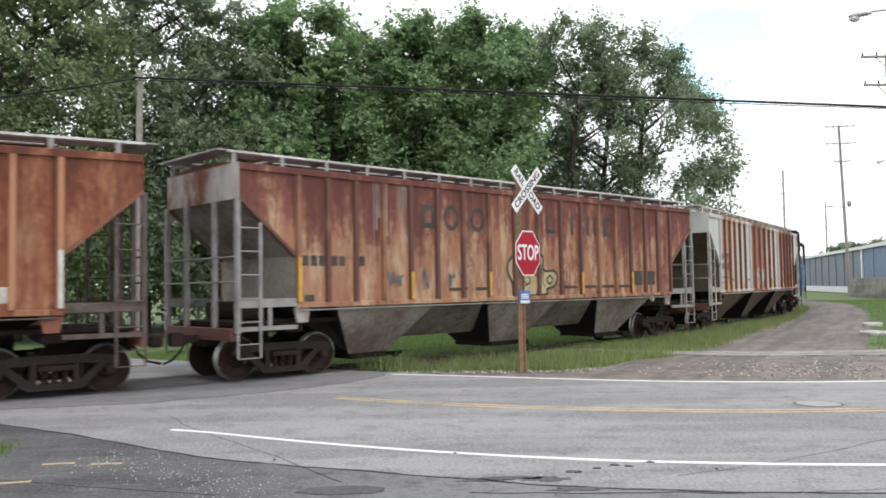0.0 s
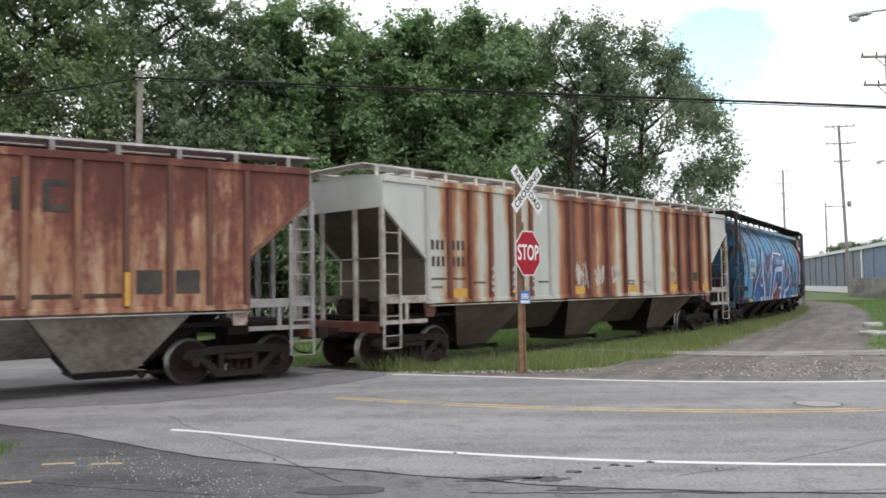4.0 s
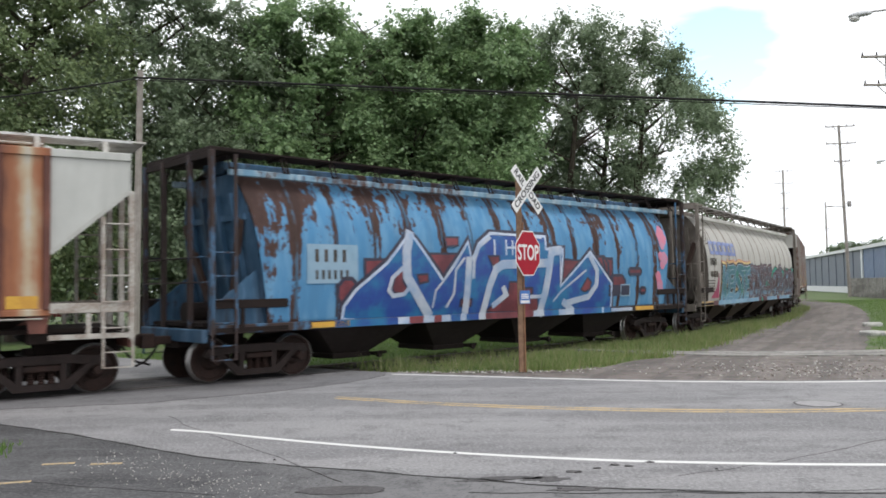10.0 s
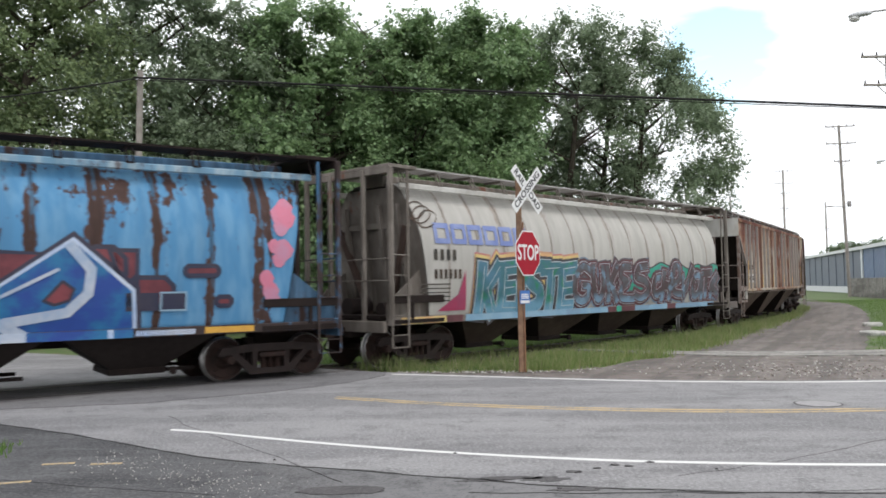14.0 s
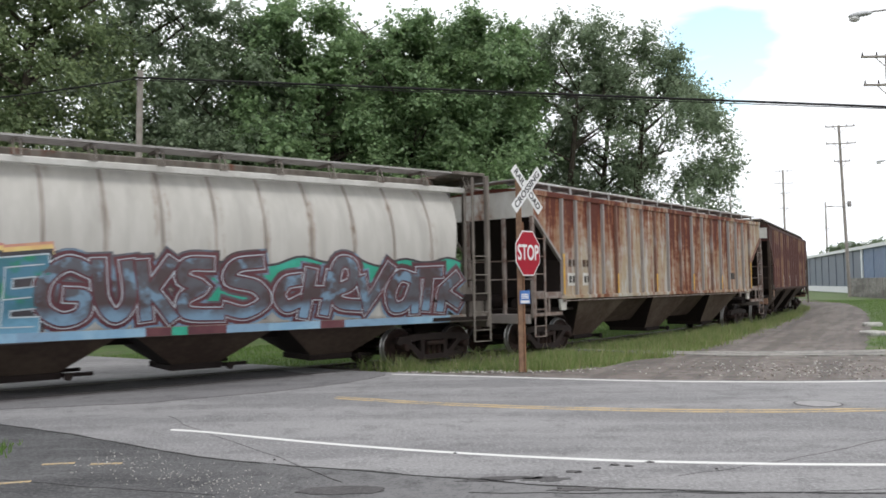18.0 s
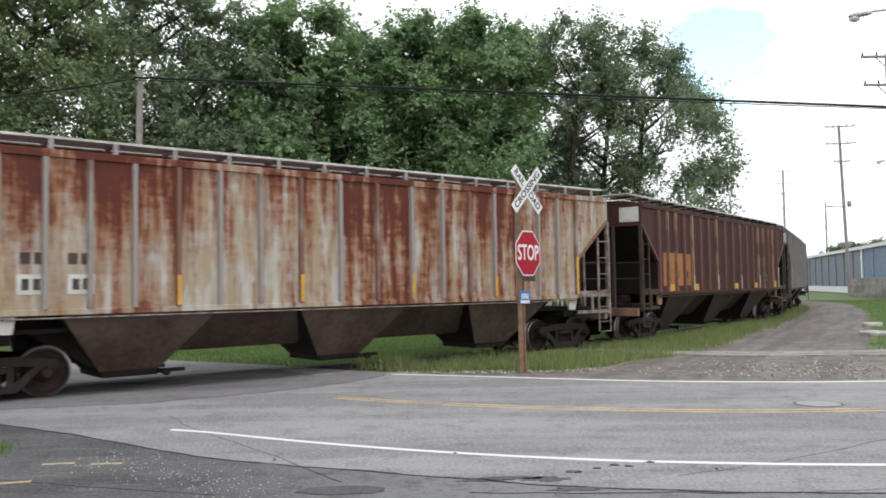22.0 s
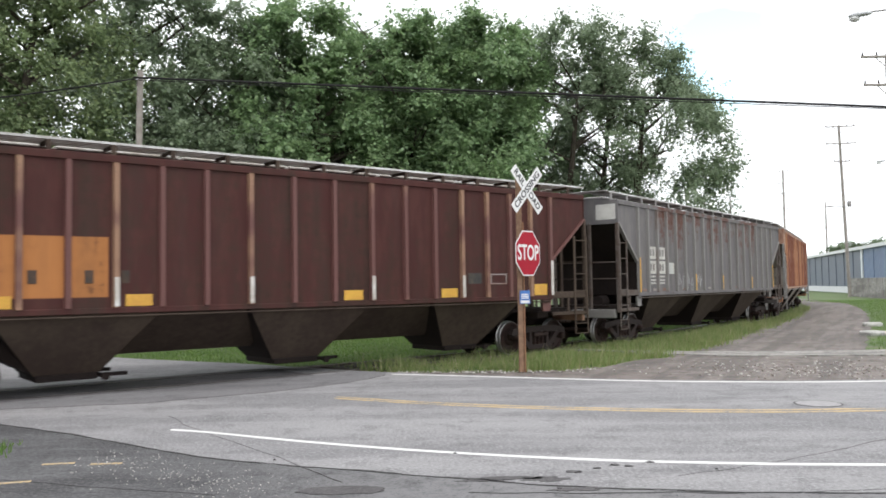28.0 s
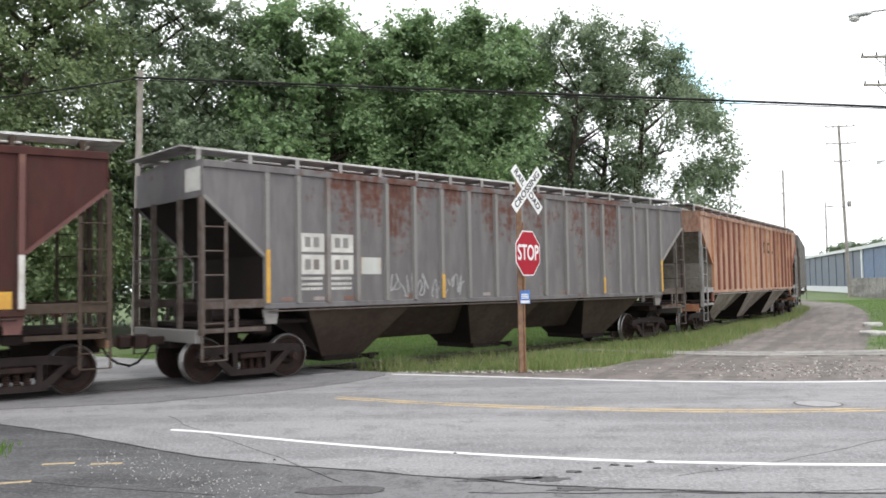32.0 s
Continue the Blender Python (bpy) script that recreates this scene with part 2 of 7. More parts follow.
    M["hop_olive"] = plain("grimy_olive_grey_hopper", (0.135, 0.109, 0.085), (0.085, 0.06, 0.046), 0.85, 0.0, 0.9)
    M["hop_brown"] = plain("sooty_brown_hopper", (0.074, 0.055, 0.041), (0.045, 0.031, 0.025), 0.85, 0.0, 0.9)
    M["hop_rust"] = plain("rust_brown_grimy_hopper", (0.128, 0.098, 0.076), (0.07, 0.045, 0.034), 0.85, 0.0, 0.9)
    M["hop_soot"] = plain("sooty_black_hopper", (0.03, 0.024, 0.022), (0.02, 0.015, 0.014), 0.85, 0.0, 0.9)
    # dark steel, also used on sheets whose shade is painted in
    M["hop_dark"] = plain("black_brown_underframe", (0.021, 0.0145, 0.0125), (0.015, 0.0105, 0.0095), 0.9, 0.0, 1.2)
    M["a_rib"] = rib_paint("rusty_orange_posts", (0.40, 0.19, 0.10), (0.20, 0.07, 0.04), 0.4)
    M["b_rib"] = rib_paint("maroon_posts", (0.25, 0.12, 0.065), (0.115, 0.046, 0.034), 0.2)
    M["c_rib"] = rib_paint("rust_maroon_posts", (0.17, 0.06, 0.04), (0.10, 0.034, 0.024), 0.5)
    M["c_white"] = plain("chalky_white_car_paint", (0.47, 0.475, 0.45), (0.40, 0.39, 0.36), 0.6, 0, 2)
    M["f_rib"] = rib_paint("pale_chalky_posts", (0.28, 0.25, 0.235), (0.17, 0.085, 0.06), 0.6)
    M["g_rib"] = rib_paint("tan_worn_posts", (0.12, 0.048, 0.041), (0.27, 0.155, 0.095), 0.75)
    M["h_rib"] = rib_paint("pale_grey_posts", (0.20, 0.19, 0.18), (0.14, 0.10, 0.085), 1.0)
    M["truck"] = plain("oily_brown_steel", (0.034, 0.0235, 0.021), (0.02, 0.0145, 0.0135), 0.75, 0.0, 4)
    M["wheel"] = plain("rusty_wheel_steel", (0.038, 0.02, 0.016), (0.018, 0.012, 0.01), 0.7, 0.0, 5)
    M["tread"] = plain("polished_steel", (0.42, 0.41, 0.40), (0.3, 0.29, 0.28), 0.35, 0.9, 5)
    M["black"] = plain("sooty_black_steel", (0.022, 0.02, 0.02), (0.012, 0.012, 0.012), 0.7)
    M["galv"] = plain("dull_galvanised_steel", (0.33, 0.32, 0.31), (0.22, 0.2, 0.19), 0.55, 0.4)
    M["board_edge"] = plain("bright_worn_walkway_steel", (0.68, 0.68, 0.68), (0.36, 0.34, 0.32), 0.5, 0.1, 0.35)
    M["f_end"] = car_paint("dirty_white_end_paint", (0.48, 0.46, 0.42), (0.24, 0.12, 0.075), (0.14, 0.06, 0.04), pale=(0.56, 0.55, 0.52), amount=0.2, soft=0.2, grime=0.25)
    M["c_trim"] = plain("dirty_white_steel_trim", (0.48, 0.46, 0.42), (0.25, 0.20, 0.165), 0.6, 0.0, 2.5)
    M["chalk_grey"] = plain("thin_grey_spray_paint", (0.36, 0.36, 0.36), (0.24, 0.235, 0.23), 0.7, 0.0, 5)
    M["e_eave"] = plain("pale_grey_eave_paint", (0.58, 0.57, 0.54), (0.44, 0.42, 0.39), 0.6, 0.0, 1.0)
    M["e_board"] = plain("pale_weathered_walkway_steel", (0.40, 0.38, 0.37), (0.27, 0.25, 0.24), 0.6, 0.0, 1.0)
    M["brace"] = plain("rusty_brown_brace", (0.085, 0.055, 0.045), (0.06, 0.04, 0.034), 0.8, 0.0, 4)
    # blue eave with rust; its pale tone stands in for reflected light
    M["d_eave"] = car_paint("pale_scuffed_blue_eave", (0.17, 0.31, 0.43), (0.09, 0.05, 0.04), (0.06, 0.035, 0.03), pale=(0.34, 0.43, 0.49), amount=0.36, streak=0.1, grime=0.2)
    M["b_end"] = car_paint("white_paint_peeling_to_rust", (0.36, 0.33, 0.30), (0.19, 0.08, 0.05), (0.12, 0.045, 0.03), pale=(0.46, 0.43, 0.40), amount=0.42, soft=0.15, freq=2.0, grain=0.5, grime=0.2)
    M["dull"] = plain("dull_grey_steel", (0.125, 0.108, 0.097), (0.078, 0.053, 0.042), 0.65, 0.1, 5)
    M["f_trim"] = plain("rust_streaked_grey_steel", (0.30, 0.265, 0.245), (0.13, 0.075, 0.055), 0.7, 0.0, 5)
    M["white"] = plain("dirty_white_paint", (0.62, 0.61, 0.58), (0.42, 0.38, 0.33), 0.6)
    M["stripe_w"] = plain("white_stencil_paint", (0.6, 0.59, 0.55), (0.45, 0.43, 0.4), 0.7)
    M["stencil"] = plain("black_stencil_paint", (0.045, 0.045, 0.045), (0.09, 0.075, 0.06), 0.8)
    M["faint"] = plain("faint_dark_stencil_paint", (0.05, 0.042, 0.036), (0.10, 0.06, 0.042), 0.8)
    M["yellow"] = plain("yellow_reflective_tape", (0.62, 0.36, 0.045), (0.5, 0.26, 0.04), 0.5)
    M["steel"] = plain("worn_rail_steel", (0.16, 0.14, 0.13), (0.09, 0.07, 0.06), 0.4, 0.7)


materials()
# ---- mesh helpers ----


def part(name, bm, material, parent=None, label="", smooth=False):
    """Links a bmesh as one mesh object, under a thing or a part."""
    me = bpy.data.meshes.new(name)
    bmesh.ops.recalc_face_normals(bm, faces=bm.faces[:])
    bm.to_mesh(me)
    bm.free()
    if smooth:
        me.shade_smooth()
    mats = material if isinstance(material, (list, tuple)) else [material]
    for m in mats:
        me.materials.append(m)
    ob = new(name, me)
    ob.parent = parent
    return tagged(ob, label)


def again(ob, parent, m):
    """One more object on the mesh of ob."""
    o = new(ob.name.split(".")[0], ob.data)
    o.parent = parent
    o.matrix_basis = m
    if "label" in ob:
        o["label"] = ob["label"]
    return o


def empty(name, label, category, group="", m=None):
    ob = new(name)
    ob.empty_display_size = 0.3
    if m is not None:
        ob.matrix_basis = m
    return tagged(ob, label, category, group)


def box(bm, x0, x1, y0, y1, z0, z1, bevel=0.0):
    r = bmesh.ops.create_cube(bm, size=1.0)
    vs = r["verts"]
    for v in vs:
        v.co = Vector((x0 + (v.co.x + 0.5) * (x1 - x0), y0 + (v.co.y + 0.5) * (y1 - y0), z0 + (v.co.z + 0.5) * (z1 - z0)))
    if bevel:
        es = {e for v in vs for e in v.link_edges}
        bmesh.ops.bevel(bm, geom=list(es), offset=bevel, segments=1, affect="EDGES")
    return vs


def rod(bm, a, b, r0, r1=None, n=8, caps=True):
    """A round bar from a to b."""
    a, b = Vector(a), Vector(b)
    r1 = r0 if r1 is None else r1
    q = (b - a).to_track_quat("Z", "Y")
    ra, rb = [], []
    for i in range(n):
        t = 2 * math.pi * i / n
        d = q @ Vector((math.cos(t), math.sin(t), 0))
        ra.append(bm.verts.new(a + d * r0))
        rb.append(bm.verts.new(b + d * r1))
    for i in range(n):
        bm.faces.new((ra[i], ra[(i + 1) % n], rb[(i + 1) % n], rb[i]))
    if caps:
        bm.faces.new(ra[::-1])
        bm.faces.new(rb)


def bar(bm, a, b, w=0.05, t=0.02, side=(0, 1, 0)):
    """A flat bar from a to b, w wide across and t thick along side."""
    a, b, s = Vector(a), Vector(b), Vector(side).normalized()
    d = (b - a).normalized()
    c = d.cross(s).normalized() * w / 2
    s = s * t / 2
    v = [bm.verts.new(p + i * c + j * s) for p in (a, b) for i, j in ((-1, -1), (1, -1), (1, 1), (-1, 1))]
    for q in ((0, 1, 2, 3), (7, 6, 5, 4), (0, 4, 5, 1), (1, 5, 6, 2), (2, 6, 7, 3), (3, 7, 4, 0)):
        bm.faces.new([v[i] for i in q])


def extrude_outline(bm, pts, y0, y1, plane="xz"):
    """A prism over an outline in x and z (or y and z), between two values of the third axis."""
    put = (lambda a, b, c: (a, c, b)) if plane == "xz" else ((lambda a, b, c: (c, a, b)) if plane == "yz" else (lambda a, b, c: (a, b, c)))
    lo = [bm.verts.new(put(a, b, y0)) for a, b in pts]
    hi = [bm.verts.new(put(a, b, y1)) for a, b in pts]
    n = len(pts)
    bm.faces.new(lo)
    bm.faces.new(hi[::-1])
    for i in range(n):
        bm.faces.new((lo[i], hi[i], hi[(i + 1) % n], lo[(i + 1) % n]))


def curve_y(knots):
    xs, ys = [k[0] for k in knots], [k[1] for k in knots]

    def f(x):
        # a smooth run through the knots
        y = 0.0
        for o in (-0.8, -0.4, 0.0, 0.4, 0.8):
            y += float(np.interp(x + o, xs, ys)) * 0.2
        return y
    return f


def ribbon(bm, xs, f0, f1, z, cuts=1, wobble=0.0):
    rows = []
    for x in xs:
        row = []
        for j in range(cuts + 1):
            a, b = f0(x), f1(x)
            e = noise.noise((x * 0.8, j * 3.1, z)) * wobble if j in (0, cuts) else 0
            row.append(bm.verts.new((x, a + (b - a) * j / cuts + e, z)))
        rows.append(row)
    for a, b in zip(rows, rows[1:]):
        for j in range(cuts):
            bm.faces.new((a[j], b[j], b[j + 1], a[j + 1]))


def slab(bm, depth):
    """Gives a flat sheet a thickness."""
    r = bmesh.ops.extrude_face_region(bm, geom=bm.faces[:])
    for v in r["geom"]:
        if isinstance(v, bmesh.types.BMVert):
            v.co.z -= depth


def steps(a, b, d):
    n = max(1, round((b - a) / d))
    return [a + (b - a) * i / n for i in range(n + 1)]


# ---- the track's line ----
BEND_S = (-60, -25, -8, 4, 16, 28, 42, 60, 90, 240)
BEND_K = (0.0, 0.0038, 0.0053, 0.0139, 0.0137, 0.0095, 0.0067, 0.0067, 0.0067, 0.004)
_S = np.linspace(-180, 240, 1681)
_k = np.interp(_S, BEND_S, BEND_K)
_th = np.concatenate([[0], np.cumsum((_k[1:] + _k[:-1]) / 2 * 0.25)])
_th += radians(36.363) - np.interp(0, _S, _th)
_tm = (_th[1:] + _th[:-1]) / 2
_X = np.concatenate([[0], np.cumsum(np.cos(_tm) * 0.25)])
_Y = np.concatenate([[0], np.cumsum(np.sin(_tm) * 0.25)])
_X += -5.918 - np.interp(0, _S, _X)
_Y += 16.943 - np.interp(0, _S, _Y)


def track_at(s):
    return float(np.interp(s, _S, _X)), float(np.interp(s, _S, _Y)), float(np.interp(s, _S, _th))


# ---- ground, road, track ----
FAR = curve_y([(-60, 56), (-40, 42), (-20, 30), (-12, 25.2), (-8, 22.6), (-5, 20.9), (-1.2, 18.15), (1.3, 17.1), (3.95, 16.05), (6.5, 15.55), (8.2, 15.5), (12, 15.7), (20, 16.4), (80, 24)])
# front of the rough grass: bare gravel lies between it and the road
SHOULDER = [(-2.8, 19.35), (-1.2, 18.5), (-0.16, 18.25), (0.92, 18.32), (2.08, 18.15), (3.0, 18.1), (3.7, 18.6), (4.3, 20.0)]
FARL = curve_y([(-1.2, 17.93), (1.3, 16.9), (3.95, 15.83), (6.46, 15.31), (8.2, 15.25), (12, 15.45), (20, 16.1), (80, 23.5)])
MID = curve_y([(-2.6, 14.62), (-2.05, 14.29), (-0.04, 13.18), (1.83, 12.55), (3.83, 12.06), (5.02, 11.94), (6.41, 11.95), (10, 12.1), (20, 12.7), (80, 20)])
NEARL = curve_y([(-3.79, 11.37), (-2.88, 10.78), (-2.05, 10.31), (-1.01, 9.8), (-0.04, 9.39), (1.29, 8.92), (2.72, 8.62), (4.47, 8.38), (8, 8.3), (20, 8.9), (80, 16)])
CRACK = curve_y([(-60, 41), (-40, 30), (-20, 18.6), (-12, 14.6), (-6.49, 11.96), (-4.24, 10.46), (-2.88, 9.33), (-1.9, 8.9), (-0.88, 8.56), (-0.04, 8.18), (1.11, 7.71), (3, 7.35), (8, 7.2), (20, 7.8), (80, 14)])


def ground_material():
    g = Graph("lawn_and_soil", 0.9)
    n1, n2, n3 = g.noise(0.25, 4), g.noise(6.0, 5), g.noise(1.4, 4)
    c = g.mix((0.075, 0.13, 0.028), (0.045, 0.085, 0.02), g.step(n1, 0.35, 0.65))
    c = g.mix(c, (0.11, 0.12, 0.045), g.step(n2, 0.45, 0.75))
    c = g.mix(c, (0.15, 0.125, 0.09), g.math("MULTIPLY", g.step(n3, 0.52, 0.68), 0.65))
    return g.done(c, n2, 0.6, 0.03)


def asphalt(name, a, b, speck=0.3, fade=None):
    """Worn asphalt: long wheel-polished bands, blotches, aggregate specks."""
    g = Graph(name, 0.85)
    band = g.noise(0.5, 5, g.at(0.12, 2.6, 1), 0.65)
    g.bsdf.inputs["Specular IOR Level"].default_value = 0.3
    n1, n2, n3 = g.noise(0.35, 5, g.at(0.6, 1.4, 1)), g.noise(24, 5, None, 0.75), g.noise(2.2, 7, None, 0.65)
    c = g.mix(a, b, g.step(g.math("ADD", g.math("MULTIPLY", n1, 0.5), g.math("MULTIPLY", band, 0.5)), 0.41, 0.58))
    if fade:
        # an older, paler course shows towards +x
        x, y, z = g.axis()
        c = g.mix(c, tuple(q * 1.25 for q in a), g.math("MULTIPLY", g.step(g.noise(1.3, 7, g.at(0.7, 1.6, 1), 0.7), 0.5, 0.62), 0.6))
        c = g.mix(c, fade, g.step(g.math("ADD", x, g.math("MULTIPLY", g.math("SUBTRACT", n3, 0.5), 9.0)), -3.2, 0.4))
    c = g.mix(c, tuple(q * 0.62 for q in b), g.math("MULTIPLY", g.step(n3, 0.48, 0.68), 0.55))
    c = g.mix(c, tuple(min(1, q * 1.7) for q in a), g.math("MULTIPLY", g.step(n2, 0.5, 0.62), speck))
    c = g.mix(c, tuple(q * 0.5 for q in b), g.math("MULTIPLY", g.step(n2, 0.48, 0.36), speck))
    return g.done(c, n2, 0.6, 0.012)


def gravel(name, a, b, lay=0.0):
    g = Graph(name, 0.92)
    v = g.node("ShaderNodeTexVoronoi")
    v.inputs["Scale"].default_value = 45
    g.put(v.inputs["Vector"], g.tc.outputs["Object"])
    n1, n2 = g.noise(0.5, 5), g.noise(9, 5)
    c = g.mix(a, b, g.step(n1, 0.38, 0.64))
    ruts = g.at(9.0, 0.6, 1)
    ruts.node.vector_type = "TEXTURE"
    ruts.node.inputs["Rotation"].default_value[2] = radians(lay)
    n3, n4 = g.noise(1.0, 4, ruts), g.noise(2.2, 6, None, 0.65)
    c = g.mix(c, tuple(q * 0.5 for q in b), g.math("MULTIPLY", g.step(n3, 0.46, 0.58), 0.6))
    c = g.mix(c, tuple(q * 0.42 for q in b), g.math("MULTIPLY", g.step(n4, 0.47, 0.62), 0.65))
    c = g.mix(c, (0.06, 0.048, 0.04), g.math("MULTIPLY", g.step(n2, 0.48, 0.7), 0.6))
    c = g.mix(c, v.outputs["Color"], 0.035)
    return g.done(c, g.math("ADD", n2, g.math("MULTIPLY", v.outputs["Distance"], 0.3)), 0.5, 0.012)


def road_paint(name, c, wear):
    """Paint on asphalt, worn through in flecks."""
    g = Graph(name, 0.75)
    n = g.noise(26, 5)
    n2 = g.noise(1.6, 4)
    v = g.math("ADD", g.math("MULTIPLY", n, 0.7), g.math("MULTIPLY", n2, 0.5))
    return g.done(g.mix(c, (0.19, 0.185, 0.18), g.step(v, 0.92 - wear, 1.1 - wear)), n, 0.2, 0.004)


def setting():
    M["asphalt"] = asphalt("worn_grey_asphalt", (0.254, 0.248, 0.25), (0.174, 0.17, 0.174), 0.45)
    M["lot"] = asphalt("patched_dark_asphalt", (0.096, 0.095, 0.097), (0.05, 0.049, 0.051), 0.6, (0.184, 0.18, 0.182))
    M["tar"] = plain("black_crack_filler", (0.03, 0.03, 0.03), (0.05, 0.048, 0.046), 0.6, 0, 8)
    M["patch"] = asphalt("dark_asphalt_patch", (0.10, 0.095, 0.096), (0.07, 0.066, 0.067), 0.4)
    M["grass"] = ground_material()
    M["dirt"] = gravel("packed_grey_brown_dirt", (0.188, 0.162, 0.144), (0.138, 0.115, 0.099), 62)
    M["concrete"] = gravel("dusty_concrete", (0.34, 0.325, 0.30), (0.25, 0.235, 0.215))
    M["ballast"] = gravel("dark_oily_ballast", (0.075, 0.066, 0.058), (0.05, 0.044, 0.04))
    M["line_w"] = road_paint("white_road_paint", (0.62, 0.615, 0.60), 0.05)
    M["line_worn"] = road_paint("worn_white_road_paint", (0.66, 0.65, 0.63), 0.22)
    M["line_y"] = road_paint("worn_yellow_road_paint", (0.50, 0.36, 0.17), 0.38)
    # one sheet of ground to the horizon, finer near the camera
    xs = [-2500, -900, -400, -200, -110, -70, -50] + steps(-40, 60, 2) + [75, 100, 150, 220, 400, 900, 2500]
    ys = [-600, -200, -80, -30] + steps(-10, 120, 2) + [150, 200, 300, 600, 1200, 3000]
    bm = bmesh.new()
    grid = []
    for x in xs:
        col = []
        for y in ys:
            z = -0.07 + 0.03 * noise.noise((x * 0.09, y * 0.09, 0.3))
            col.append(bm.verts.new((x, y, z)))
        grid.append(col)
    for a, b in zip(grid, grid[1:]):
        for j in range(len(ys) - 1):
            bm.faces.new((a[j], b[j], b[j + 1], a[j + 1]))
    tagged(part("ground", bm, M["grass"], smooth=True), "mown green lawn and rough grass by the railway", "ground", kind="structure")

    bm = bmesh.new()
    ribbon(bm, steps(-60, 80, 0.7), CRACK, FAR, 0.0, 3, 0.0)
    slab(bm, 0.12)
    road = tagged(part("road", bm, M["asphalt"]), "worn grey two-lane asphalt road crossing the railway", "road", kind="structure")
    bm = bmesh.new()
    ribbon(bm, steps(-26, 30, 0.7), lambda x: -14.0, lambda x: CRACK(x) - 0.015, -0.004, 3)
    slab(bm, 0.12)
    tagged(part("pavement", bm, M["lot"]), "patched dark asphalt apron beside the road", "pavement", kind="structure")

    def mark(name, f, x0, x1, w, material, z=0.004, label=""):
        bm = bmesh.new()
        ribbon(bm, steps(x0, x1, 0.3), lambda x: f(x) - w / 2, lambda x: f(x) + w / 2, z, 1, 0.012)
        slab(bm, 0.006)
        return part(name, bm, material, road, label)
    mark("edge_line", NEARL, -3.75, 60, 0.105, M["line_w"], label="bright white painted edge line")
    mark("edge_line", FARL, -1.15, 60, 0.11, M["line_worn"], label="worn white painted edge line")
    mark("centre_line", lambda x: MID(x) - 0.10, -1.9, 60, 0.09, M["line_y"], label="worn yellow painted centre line")
    mark("centre_line", lambda x: MID(x) + 0.10, -1.9, 60, 0.09, M["line_y"], label="worn yellow painted centre line")
    bm = bmesh.new()
    mid = lambda x: CRACK(x) + 0.05 * noise.noise((x * 1.7, 0, 0)) + 0.02 * noise.noise((x * 7, 3, 0))
    wide = lambda x: 0.006 + 0.05 * max(0, 0.35 + noise.noise((x * 1.9, 5, 0))) + 0.02 * abs(noise.noise((x * 8, 1, 4)))
    ribbon(bm, steps(-20, 12, 0.09), lambda x: mid(x) - wide(x) / 2, lambda x: mid(x) + wide(x) / 2, 0.003, 1, 0.0)
    slab(bm, 0.006)
    part("tar_seam", bm, M["tar"], road, "black crack between two asphalt courses")

    def crack(pts, w, parent=road, z=0.003, material=None):
        bm = bmesh.new()
        rows = []
        for i, (a, b) in enumerate(zip(pts, pts[1:])):
            for k in range(14):
                t = k / 14
                p = Vector((a[0] + (b[0] - a[0]) * t, a[1] + (b[1] - a[1]) * t))
                d = Vector((b[0] - a[0], b[1] - a[1])).normalized()
                nn = Vector((-d.y, d.x))
                j = noise.noise((p.x * 2.1, p.y * 2.1, 7)) * 0.06
                ww = w * (0.6 + 0.8 * abs(noise.noise((p.x * 3, p.y * 3, 2))))
                rows.append((bm.verts.new((*(p + nn * (j - ww / 2)), z)), bm.verts.new((*(p + nn * (j + ww / 2)), z))))
        for a, b in zip(rows, rows[1:]):
            bm.faces.new((a[0], b[0], b[1], a[1]))
        slab(bm, 0.005)
        part("crack", bm, material or M["tar"], parent)
    # an older, darker course between that crack and the rails
    line = [(-9.5, 13.1), (-7.28, 13.4), (-5.15, 13.88), (-3.4, 15.0), (-2.1, 16.18), (-1.2, 17.81)]
    edge = []
    for s in steps(-12, 9, 0.5):
        x, y, th = track_at(s)
        edge.append((x + 1.16 * math.sin(th), y - 1.16 * math.cos(th)))
    low = lambda x: float(np.interp(x, [p[0] for p in line], [p[1] for p in line]))
    top = lambda x: max(low(x) + 0.02, min(FAR(x) - 0.06, float(np.interp(x, [p[0] for p in edge], [p[1] for p in edge]))))
    bm = bmesh.new()
    ribbon(bm, steps(-9.5, -1.3, 0.2), low, top, 0.002, 2, 0.0)
    slab(bm, 0.01)
    part("asphalt_course", bm, asphalt("older_dark_asphalt", (0.178, 0.173, 0.177), (0.122, 0.118, 0.122), 0.45), road, "older darker asphalt beside the rails")
    crack([(-9.5, 13.1), (-7.28, 13.4), (-5.15, 13.88), (-3.4, 15.0), (-2.1, 16.18), (-1.2, 17.81)], 0.035)
    crack([(-4.17, 12.4), (-3.5, 11.35), (-2.4, 9.91), (-1.65, 8.89), (-0.96, 7.98)], 0.012, material=M["patch"])
    crack([(2.27, 8.09), (2.78, 8.27), (4.0, 8.95), (5.21, 9.73), (8.5, 11.9)], 0.012, material=M["patch"])
    crack([(-6.5, 9.0), (-4.0, 8.2), (-2.0, 7.6)], 0.01, z=0.0, material=M["tar"])
    crack([(0.2, 7.55), (1.6, 7.45), (3.0, 7.4), (4.2, 7.45)], 0.009, z=0.003)

    def blot(x, y, rx, ry, material, name, z=0.003, seed=0, label=""):
        bm = bmesh.new()
        vs = []
        for i in range(22):
            t = 2 * math.pi * i / 22
            k = 1 + (0.3 if seed == 1 else 0.8) * noise.noise((math.cos(t) * 2.6, math.sin(t) * 2.6, seed * 3.7))
            vs.append(bm.verts.new((x + rx * k * math.cos(t), y + ry * k * math.sin(t), z)))
